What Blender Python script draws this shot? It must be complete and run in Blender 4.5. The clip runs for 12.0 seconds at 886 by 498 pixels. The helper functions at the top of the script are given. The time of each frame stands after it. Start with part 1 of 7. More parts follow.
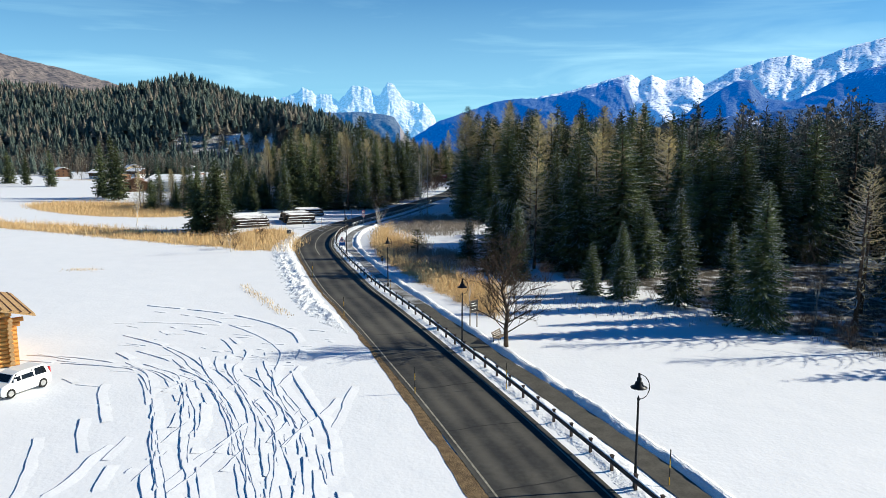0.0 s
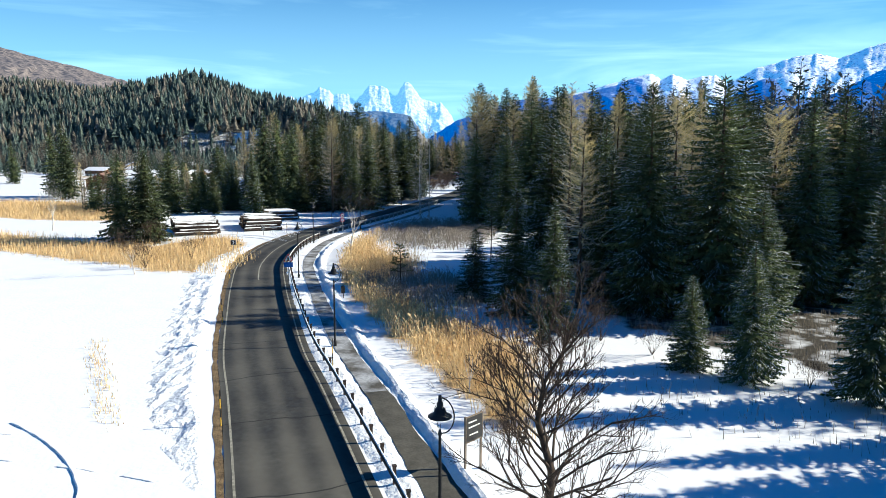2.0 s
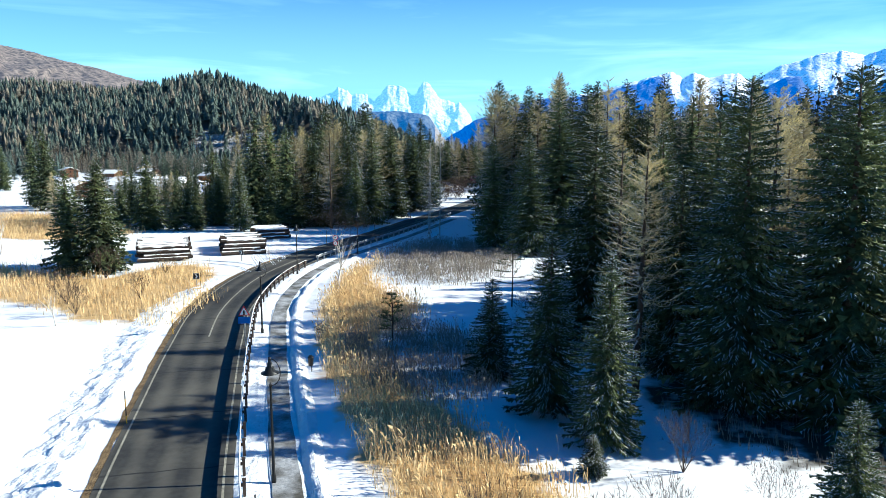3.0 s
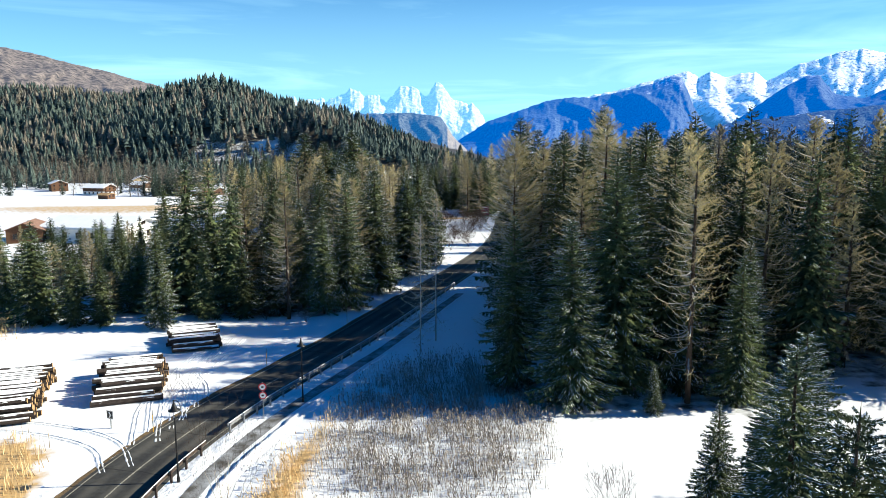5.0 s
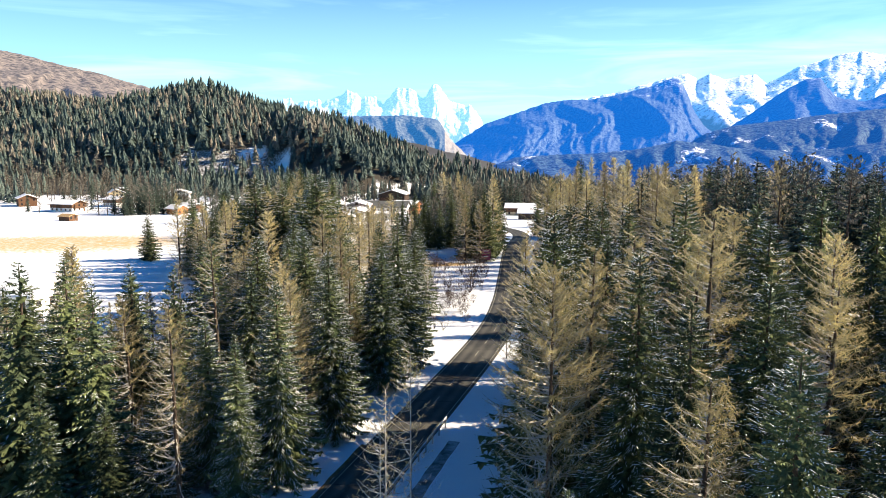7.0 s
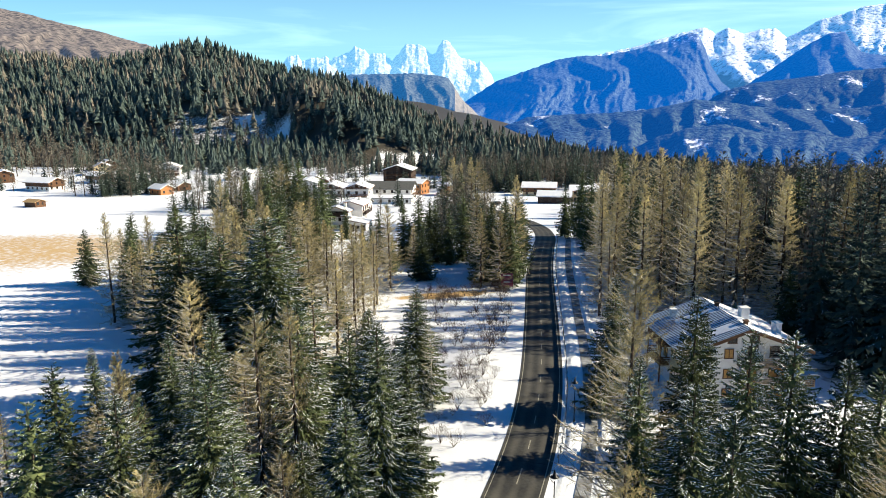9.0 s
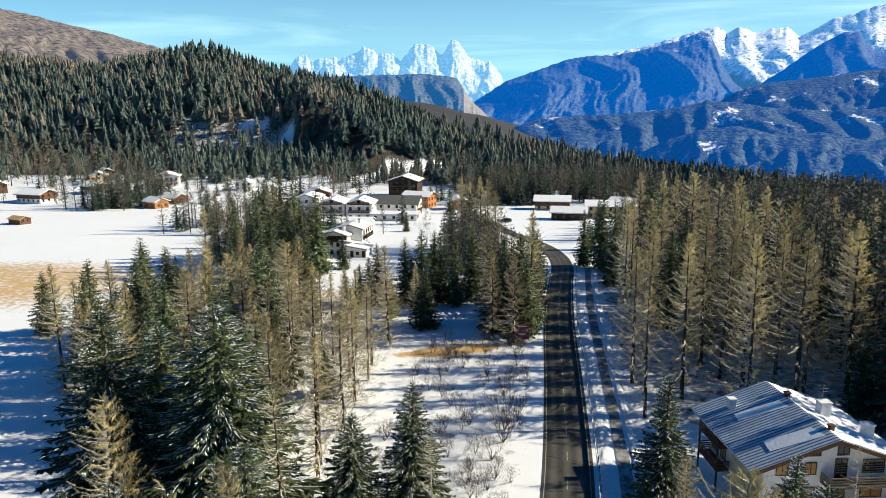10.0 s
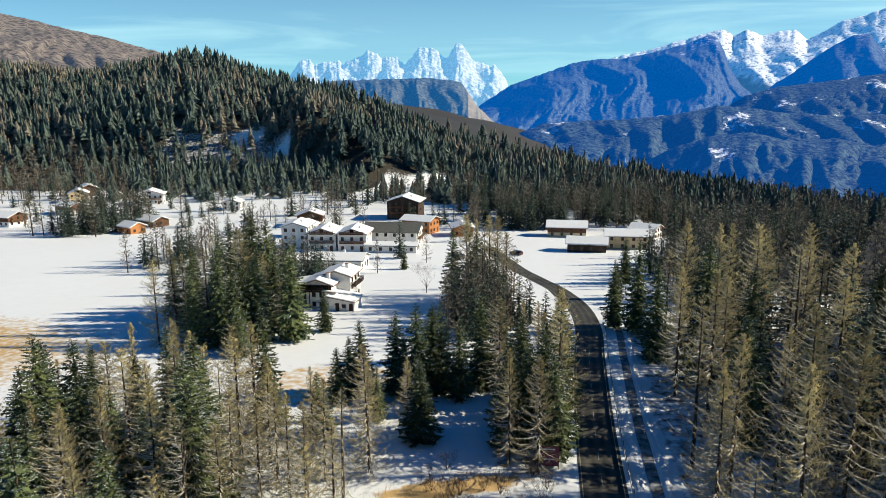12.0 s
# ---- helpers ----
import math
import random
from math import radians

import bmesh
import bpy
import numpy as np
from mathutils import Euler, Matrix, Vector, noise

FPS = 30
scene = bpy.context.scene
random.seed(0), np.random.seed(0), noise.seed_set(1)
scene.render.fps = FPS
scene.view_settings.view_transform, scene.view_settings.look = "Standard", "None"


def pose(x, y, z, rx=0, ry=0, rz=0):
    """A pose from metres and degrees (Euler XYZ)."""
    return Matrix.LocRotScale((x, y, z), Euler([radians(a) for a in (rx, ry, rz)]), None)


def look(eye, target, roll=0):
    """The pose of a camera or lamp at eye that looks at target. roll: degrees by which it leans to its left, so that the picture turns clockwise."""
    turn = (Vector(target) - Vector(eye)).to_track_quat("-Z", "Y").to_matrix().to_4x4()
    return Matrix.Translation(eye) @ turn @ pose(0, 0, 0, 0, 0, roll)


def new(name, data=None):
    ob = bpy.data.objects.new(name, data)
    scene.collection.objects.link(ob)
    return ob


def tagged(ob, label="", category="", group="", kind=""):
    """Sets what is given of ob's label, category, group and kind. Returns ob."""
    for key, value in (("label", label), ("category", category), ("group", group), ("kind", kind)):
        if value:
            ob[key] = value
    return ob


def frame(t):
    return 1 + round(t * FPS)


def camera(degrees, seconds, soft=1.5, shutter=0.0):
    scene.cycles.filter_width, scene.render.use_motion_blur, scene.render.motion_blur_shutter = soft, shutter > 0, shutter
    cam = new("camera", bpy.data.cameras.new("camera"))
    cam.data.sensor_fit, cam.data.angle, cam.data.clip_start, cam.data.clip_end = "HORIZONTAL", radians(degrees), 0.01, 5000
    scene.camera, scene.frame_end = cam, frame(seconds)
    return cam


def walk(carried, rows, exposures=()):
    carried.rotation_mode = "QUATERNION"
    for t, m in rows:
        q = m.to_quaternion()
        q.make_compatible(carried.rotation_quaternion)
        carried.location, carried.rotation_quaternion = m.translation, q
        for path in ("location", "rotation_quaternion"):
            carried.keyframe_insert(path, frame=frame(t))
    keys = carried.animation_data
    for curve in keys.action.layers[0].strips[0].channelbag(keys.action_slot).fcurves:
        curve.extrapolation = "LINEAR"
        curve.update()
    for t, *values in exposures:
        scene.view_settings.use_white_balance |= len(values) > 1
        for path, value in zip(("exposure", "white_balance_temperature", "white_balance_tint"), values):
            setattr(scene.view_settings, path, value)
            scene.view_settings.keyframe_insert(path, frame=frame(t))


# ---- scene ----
cam = camera(63.5, 12.0, soft=0.75)
METRES, EYE, TILT, LEAN, TURN = 203.0, 15.0, -8.4, 0.0, 0.0
ROWS = [
    (0.0, 0.0, 0.0, 0.0, 0.0, 0.0, -0.0),
    (0.5, 0.0034, 0.0363, 0.0022, -0.04, -0.01, -0.03),
    (1.0, 0.006, 0.075, 0.0048, -0.01, 0.01, -0.08),
    (1.5, 0.0081, 0.1131, 0.0075, 0.36, 0.01, -0.11),
    (2.0, 0.0097, 0.1533, 0.0104, 1.38, 0.02, -0.28),
    (2.5, 0.011, 0.1918, 0.016, 2.33, -0.02, -0.3),
    (3.0, 0.0119, 0.2315, 0.0273, 2.86, -0.02, -0.33),
    (5.0, 0.0119, 0.3886, 0.0845, 3.91, -0.03, -0.27),
    (5.5, 0.0109, 0.4263, 0.0984, 3.89, -0.0, -0.26),
    (6.0, 0.0095, 0.4656, 0.1131, 3.82, 0.03, -0.3),
    (6.5, 0.0076, 0.5032, 0.1272, 3.72, 0.08, -0.42),
    (7.0, 0.006, 0.5435, 0.1424, 3.7, 0.04, -0.35),
    (9.0, -0.0053, 0.7158, 0.203, 4.52, -3.33, -0.24),
    (9.5, -0.0076, 0.7578, 0.219, 4.93, -3.34, -0.27),
    (10.0, -0.0099, 0.8021, 0.2361, 5.22, -3.37, -0.24),
    (10.5, -0.0125, 0.8448, 0.2525, 5.47, -3.39, -0.24),
    (11.0, -0.0155, 0.8884, 0.2695, 5.69, -3.36, -0.23),
    (11.5, -0.018, 0.922, 0.2802, 5.66, -3.23, -0.21),
    (12.0, -0.0209, 0.9513, 0.2828, 5.58, -3.15, -0.22),
]
EXPOSURES = [(0.0, 0.76, 5150, 4), (1.5, 0.97, 5150, 4), (3.0, 1.3, 4850, 1), (5.0, 1.22, 5150, 3), (6.0, 1.45, 5550, 7), (7.0, 1.62, 5800, 9), (9.0, 1.18, 5550, 4), (12.0, 0.74, 5480, 2)]
walk(cam, [(t, pose(0, 0, EYE, TILT, LEAN, TURN) @ pose(METRES * x, METRES * y, METRES * z, 90 + pitch, roll, yaw)) for t, x, y, z, yaw, pitch, roll in ROWS], EXPOSURES)

# ---- sky and sun ----
SUN_TO = Vector((0.99, 0.13, 0.0)).normalized()
SUN_UP = radians(27.0)
world = bpy.data.worlds.new("sky")
scene.world = world
world.use_nodes = True
wn, wl = world.node_tree.nodes, world.node_tree.links
sky = wn.new("ShaderNodeTexSky")
sky.sky_type, sky.sun_disc = "NISHITA", False
sky.sun_elevation, sky.sun_rotation = SUN_UP, math.atan2(SUN_TO.x, SUN_TO.y)
sky.altitude, sky.air_density, sky.dust_density, sky.ozone_density = 1600, 0.9, 0.2, 4.0
coord = wn.new("ShaderNodeTexCoord")
stretch = wn.new("ShaderNodeMapping")
stretch.inputs["Scale"].default_value = (1.6, 1.6, 16.0)
stretch.inputs["Rotation"].default_value = (0.05, 0.06, 0.0)
wl.new(coord.outputs["Generated"], stretch.inputs["Vector"])
cirrus = wn.new("ShaderNodeTexNoise")
cirrus.inputs["Scale"].default_value, cirrus.inputs["Detail"].default_value, cirrus.inputs["Roughness"].default_value = 1.7, 5.0, 0.55
cirrus.inputs["Distortion"].default_value = 0.5
wl.new(stretch.outputs["Vector"], cirrus.inputs["Vector"])
thin = wn.new("ShaderNodeMapRange")
thin.inputs["From Min"].default_value, thin.inputs["From Max"].default_value = 0.47, 0.72
thin.inputs["To Min"].default_value, thin.inputs["To Max"].default_value = 0.52, 0.88
wl.new(cirrus.outputs["Fac"], thin.inputs["Value"])
height = wn.new("ShaderNodeSeparateXYZ")
wl.new(coord.outputs["Generated"], height.inputs["Vector"])
haze = wn.new("ShaderNodeMapRange")
haze.inputs["From Min"].default_value, haze.inputs["From Max"].default_value = 0.08, 0.27
haze.inputs["To Min"].default_value, haze.inputs["To Max"].default_value = 1.0, 0.02
wl.new(height.outputs["Z"], haze.inputs["Value"])
layer = wn.new("ShaderNodeMath")
layer.operation = "MULTIPLY"
wl.new(thin.outputs["Result"], layer.inputs[0])
wl.new(haze.outputs["Result"], layer.inputs[1])
deep = wn.new("ShaderNodeHueSaturation")
deep.inputs["Saturation"].default_value, deep.inputs["Value"].default_value = 3.4, 1.05
wl.new(sky.outputs["Color"], deep.inputs["Color"])
zenith = wn.new("ShaderNodeMapRange")
zenith.inputs["From Min"].default_value, zenith.inputs["From Max"].default_value = 0.16, 0.7
zenith.inputs["To Min"].default_value, zenith.inputs["To Max"].default_value = 1.05, 0.95
wl.new(height.outputs["Z"], zenith.inputs["Value"])
wl.new(zenith.outputs["Result"], deep.inputs["Value"])
veil = wn.new("ShaderNodeMixRGB")
veil.inputs["Color2"].default_value = (8.9, 12.2, 11.3, 1)
wl.new(layer.outputs[0], veil.inputs["Fac"])
wl.new(deep.outputs["Color"], veil.inputs["Color1"])
wl.new(veil.outputs["Color"], wn["Background"].inputs["Color"])
wn["Background"].inputs["Strength"].default_value = 0.048
sun_data = bpy.data.lights.new("sun", "SUN")
sun_data.energy, sun_data.angle, sun_data.color = 5.0, radians(0.53), (1.0, 0.79, 0.52)
sun = new("sun", sun_data)
sun.matrix_world = look((200, 100, 300), Vector((200, 100, 300)) - Vector((SUN_TO.x * math.cos(SUN_UP), SUN_TO.y * math.cos(SUN_UP), math.sin(SUN_UP))))


# ---- materials ----
def material(name, colour, rough=0.7, metal=0.0, vary=0.25, scale=4.0, second=None, bump=0.0, bump_scale=20.0, fine=0.0, rand=0.0, spec=0.3, see=0.0, stretch=None):
    """A surface with stains at one scale, grain at another, relief, and a shift from thing to thing."""
    m = bpy.data.materials.new(name)
    m.use_nodes = True
    n, l = m.node_tree.nodes, m.node_tree.links
    b = n["Principled BSDF"]
    b.inputs["Roughness"].default_value, b.inputs["Metallic"].default_value = rough, metal
    b.inputs["Specular IOR Level"].default_value = spec
    tc = n.new("ShaderNodeTexCoord")
    vec = tc.outputs["Object"]
    if stretch:
        mp = n.new("ShaderNodeMapping")
        mp.inputs["Scale"].default_value = stretch
        l.new(vec, mp.inputs["Vector"])
        vec = mp.outputs["Vector"]
    big = n.new("ShaderNodeTexNoise")
    big.inputs["Scale"].default_value, big.inputs["Detail"].default_value = scale, 5
    l.new(vec, big.inputs["Vector"])
    ramp = n.new("ShaderNodeMapRange")
    ramp.inputs["From Min"].default_value, ramp.inputs["From Max"].default_value = 0.35, 0.65
    l.new(big.outputs["Fac"], ramp.inputs["Value"])
    mix = n.new("ShaderNodeMixRGB")
    two = second or tuple(c * (1 - vary) for c in colour)
    mix.inputs["Color1"].default_value, mix.inputs["Color2"].default_value = (*colour, 1), (*two, 1)
    l.new(ramp.outputs["Result"], mix.inputs["Fac"])
    out = mix.outputs["Color"]
    if fine or rand:
        hsv = n.new("ShaderNodeHueSaturation")
        l.new(out, hsv.inputs["Color"])
        total = None
        if fine:
            grain = n.new("ShaderNodeTexNoise")
            grain.inputs["Scale"].default_value, grain.inputs["Detail"].default_value = scale * 9, 4
            l.new(vec, grain.inputs["Vector"])
            g = n.new("ShaderNodeMapRange")
            g.inputs["From Min"].default_value, g.inputs["From Max"].default_value = 0.3, 0.7
            g.inputs["To Min"].default_value, g.inputs["To Max"].default_value = 1 - fine, 1 + fine
            l.new(grain.outputs["Fac"], g.inputs["Value"])
            total = g.outputs["Result"]
        if rand:
            info = n.new("ShaderNodeObjectInfo")
            r = n.new("ShaderNodeMapRange")
            r.inputs["To Min"].default_value, r.inputs["To Max"].default_value = 1 - rand, 1 + rand
            l.new(info.outputs["Random"], r.inputs["Value"])
            if total:
                mul = n.new("ShaderNodeMath")
                mul.operation = "MULTIPLY"
                l.new(total, mul.inputs[0])
                l.new(r.outputs["Result"], mul.inputs[1])
                total = mul.outputs[0]
            else:
                total = r.outputs["Result"]
        l.new(total, hsv.inputs["Value"])
        out = hsv.outputs["Color"]
    l.new(out, b.inputs["Base Color"])
    if bump:
        bn = n.new("ShaderNodeTexNoise")
        bn.inputs["Scale"].default_value, bn.inputs["Detail"].default_value = bump_scale, 6
        l.new(vec, bn.inputs["Vector"])
        bp = n.new("ShaderNodeBump")
        bp.inputs["Strength"].default_value, bp.inputs["Distance"].default_value = 1.0, bump
        l.new(bn.outputs["Fac"], bp.inputs["Height"])
        l.new(bp.outputs["Normal"], b.inputs["Normal"])
    if see:
        tr = n.new("ShaderNodeBsdfTranslucent")
        l.new(out, tr.inputs["Color"])
        ms = n.new("ShaderNodeMixShader")
        ms.inputs["Fac"].default_value = see
        l.new(b.outputs["BSDF"], ms.inputs[1])
        l.new(tr.outputs["BSDF"], ms.inputs[2])
        l.new(ms.outputs["Shader"], n["Material Output"].inputs["Surface"])
    return m


SNOW = material("snow", (0.86, 0.87, 0.89), 0.6, vary=0.05, scale=0.6, bump=0.03, bump_scale=3.0, fine=0.02)
BANK = material("ploughed_snow", (0.84, 0.86, 0.89), 0.6, vary=0.1, scale=2.0, bump=0.08, bump_scale=5.0, fine=0.05)
ASPHALT = material("asphalt", (0.048, 0.047, 0.042), 0.8, second=(0.025, 0.025, 0.025), scale=0.35, bump=0.004, bump_scale=60, fine=0.25, stretch=(1, 1, 1))


def wheel_bands(m):
    """Paler bands where tyres polish the asphalt, by the offset from the road's middle."""
    n, l = m.node_tree.nodes, m.node_tree.links
    b = n["Principled BSDF"]
    old = b.inputs["Base Color"].links[0].from_socket
    at = n.new("ShaderNodeAttribute")
    at.attribute_name = "across"
    wave = n.new("ShaderNodeMath")
    wave.operation = "COSINE"
    k = n.new("ShaderNodeMath")
    k.operation = "MULTIPLY"
    k.inputs[1].default_value = 4.4
    l.new(at.outputs["Fac"], k.inputs[0])
    l.new(k.outputs[0], wave.inputs[0])
    tc = n.new("ShaderNodeTexCoord")
    t = n.new("ShaderNodeTexNoise")
    t.inputs["Scale"].default_value, t.inputs["Detail"].default_value = 0.12, 4
    l.new(tc.outputs["Object"], t.inputs["Vector"])
    a = n.new("ShaderNodeMath")
    a.operation = "MULTIPLY_ADD"
    l.new(wave.outputs[0], a.inputs[0])
    a.inputs[1].default_value = 0.16
    l.new(t.outputs["Fac"], a.inputs[2])
    r = n.new("ShaderNodeMapRange")
    r.inputs["From Min"].default_value, r.inputs["From Max"].default_value = 0.35, 0.85
    r.inputs["To Max"].default_value = 0.6
    l.new(a.outputs[0], r.inputs["Value"])
    mix = n.new("ShaderNodeMixRGB")
    mix.inputs["Color2"].default_value = (0.15, 0.14, 0.115, 1)
    l.new(r.outputs["Result"], mix.inputs["Fac"])
    l.new(old, mix.inputs["Color1"])
    along = n.new("ShaderNodeAttribute")
    along.attribute_name = "along"
    wander = n.new("ShaderNodeMath")
    wander.operation = "MULTIPLY_ADD"
    l.new(t.outputs["Fac"], wander.inputs[0])
    wander.inputs[1].default_value = 3.0
    l.new(along.outputs["Fac"], wander.inputs[2])
    every = n.new("ShaderNodeMath")
    every.operation = "PINGPONG"
    every.inputs[1].default_value = 3.4
    l.new(wander.outputs[0], every.inputs[0])
    crack = n.new("ShaderNodeMapRange")
    crack.inputs["From Min"].default_value, crack.inputs["From Max"].default_value = 0.03, 0.07
    crack.inputs["To Min"].default_value, crack.inputs["To Max"].default_value = 0.85, 0.0
    l.new(every.outputs[0], crack.inputs["Value"])
    dark = n.new("ShaderNodeMixRGB")
    dark.inputs["Color2"].default_value = (0.012, 0.012, 0.012, 1)
    l.new(crack.outputs["Result"], dark.inputs["Fac"])
    l.new(mix.outputs["Color"], dark.inputs["Color1"])
    l.new(dark.outputs["Color"], b.inputs["Base Color"])


wheel_bands(ASPHALT)
PAVING = material("path_asphalt", (0.09, 0.085, 0.07), 0.85, vary=0.35, scale=1.1, bump=0.004, bump_scale=50, fine=0.2)
PAINT = material("road_paint", (0.36, 0.34, 0.27), 0.6, vary=0.5, scale=5, fine=0.2)
THAW = material("thawing_path", (0.075, 0.07, 0.06), 0.8, second=(0.36, 0.37, 0.39), scale=0.8, bump=0.02, bump_scale=9, fine=0.25)
VERGE = material("verge", (0.09, 0.06, 0.03), 0.95, second=(0.2, 0.14, 0.07), scale=2.5, bump=0.05, bump_scale=12, fine=0.3)
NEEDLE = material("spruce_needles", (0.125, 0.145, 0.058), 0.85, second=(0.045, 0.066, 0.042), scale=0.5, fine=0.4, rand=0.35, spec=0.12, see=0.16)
# Needles of woods farther off, with a bluish cast of distance in the colour.
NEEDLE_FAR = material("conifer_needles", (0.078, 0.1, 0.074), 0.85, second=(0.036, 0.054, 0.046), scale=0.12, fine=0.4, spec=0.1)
# Hill needles: paler and bluer, with aerial haze put into the colour.
HAZY_HILL_NEEDLE = material("hazy_hill_needles", (0.1, 0.125, 0.105), 0.85, second=(0.05, 0.072, 0.07), scale=0.06, fine=0.4, spec=0.1)
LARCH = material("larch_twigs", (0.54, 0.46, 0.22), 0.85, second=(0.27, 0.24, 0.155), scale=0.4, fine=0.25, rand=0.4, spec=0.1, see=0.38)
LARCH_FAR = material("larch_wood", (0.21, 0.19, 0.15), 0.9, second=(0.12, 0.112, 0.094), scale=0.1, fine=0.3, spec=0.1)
BARK = material("bark", (0.085, 0.06, 0.042), 0.9, vary=0.5, scale=3, fine=0.3, bump=0.02, bump_scale=25, rand=0.2)
LIMB = material("bare_limb", (0.5, 0.48, 0.44), 0.9, vary=0.4, scale=3, fine=0.3, rand=0.2)
BIRCH = material("birch_bark", (0.68, 0.64, 0.57), 0.8, second=(0.3, 0.25, 0.2), scale=3, fine=0.2)
FROST = material("frost", (0.78, 0.82, 0.87), 0.6, vary=0.2, scale=2, fine=0.1)
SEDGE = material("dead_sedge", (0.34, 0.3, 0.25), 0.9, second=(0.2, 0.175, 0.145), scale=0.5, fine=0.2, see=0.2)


def reed_material():
    """Straw from pale to brown, stem by stem."""
    m = material("dry_reed", (0.78, 0.62, 0.35), 0.85, second=(0.66, 0.49, 0.25), scale=0.25, fine=0.12, see=0.25)
    n, l = m.node_tree.nodes, m.node_tree.links
    b = n["Principled BSDF"]
    old = b.inputs["Base Color"].links[0].from_socket
    g = n.new("ShaderNodeNewGeometry")
    ramp = n.new("ShaderNodeValToRGB")
    ramp.color_ramp.elements[0].color, ramp.color_ramp.elements[1].color = (0.6, 0.53, 0.43, 1), (1.12, 1.12, 1.12, 1)
    l.new(g.outputs["Random Per Island"], ramp.inputs["Fac"])
    mul = n.new("ShaderNodeMixRGB")
    mul.blend_type = "MULTIPLY"
    mul.inputs["Fac"].default_value = 1.0
    l.new(old, mul.inputs["Color1"])
    l.new(ramp.outputs["Color"], mul.inputs["Color2"])
    l.new(mul.outputs["Color"], b.inputs["Base Color"])
    return m


REED = reed_material()
SHRUB = material("shrub_twig", (0.075, 0.052, 0.04), 0.9, vary=0.4, scale=2, fine=0.2)


def ground_material():
    m = bpy.data.materials.new("snow_ground")
    m.use_nodes = True
    n, l = m.node_tree.nodes, m.node_tree.links
    b = n["Principled BSDF"]
    b.inputs["Roughness"].default_value, b.inputs["Specular IOR Level"].default_value = 0.6, 0.25
    tc = n.new("ShaderNodeTexCoord")

    def noise_tex(scale, detail=5):
        t = n.new("ShaderNodeTexNoise")
        t.inputs["Scale"].default_value, t.inputs["Detail"].default_value = scale, detail
        l.new(tc.outputs["Object"], t.inputs["Vector"])
        return t.outputs["Fac"]

    def mask(name, noise_out, lo, hi, gain):
        a = n.new("ShaderNodeAttribute")
        a.attribute_name = name
        c = n.new("ShaderNodeMath")
        c.operation = "MULTIPLY_ADD"
        l.new(noise_out, c.inputs[0])
        c.inputs[1].default_value = gain
        l.new(a.outputs["Fac"], c.inputs[2])
        r = n.new("ShaderNodeMapRange")
        r.inputs["From Min"].default_value, r.inputs["From Max"].default_value = lo, hi
        l.new(c.outputs[0], r.inputs["Value"])
        return r.outputs["Result"]

    snow = n.new("ShaderNodeMixRGB")
    snow.inputs["Color1"].default_value, snow.inputs["Color2"].default_value = (0.84, 0.85, 0.88, 1), (0.76, 0.78, 0.82, 1)
    l.new(noise_tex(0.35), snow.inputs["Fac"])
    # Dark litter of the wood floor, with some tree shade in the colour.
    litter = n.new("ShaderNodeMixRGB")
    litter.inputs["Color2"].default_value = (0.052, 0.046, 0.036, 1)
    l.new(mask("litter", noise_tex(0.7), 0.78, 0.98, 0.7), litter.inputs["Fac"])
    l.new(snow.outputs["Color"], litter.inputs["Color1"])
    straw = n.new("ShaderNodeMixRGB")
    straw.inputs["Color2"].default_value = (0.55, 0.38, 0.17, 1)
    l.new(mask("reed", noise_tex(0.8), 0.8, 1.1, 0.9), straw.inputs["Fac"])
    l.new(litter.outputs["Color"], straw.inputs["Color1"])
    l.new(straw.outputs["Color"], b.inputs["Base Color"])
    add = n.new("ShaderNodeMath")
    add.operation = "MULTIPLY_ADD"
    l.new(noise_tex(4.0, 6), add.inputs[0])
    add.inputs[1].default_value = 0.25
    l.new(noise_tex(0.5, 4), add.inputs[2])
    bp = n.new("ShaderNodeBump")
    bp.inputs["Strength"].default_value, bp.inputs["Distance"].default_value = 0.4, 0.1
    l.new(add.outputs[0], bp.inputs["Height"])
    l.new(bp.outputs["Normal"], b.inputs["Normal"])
    return m


GROUND = ground_material()


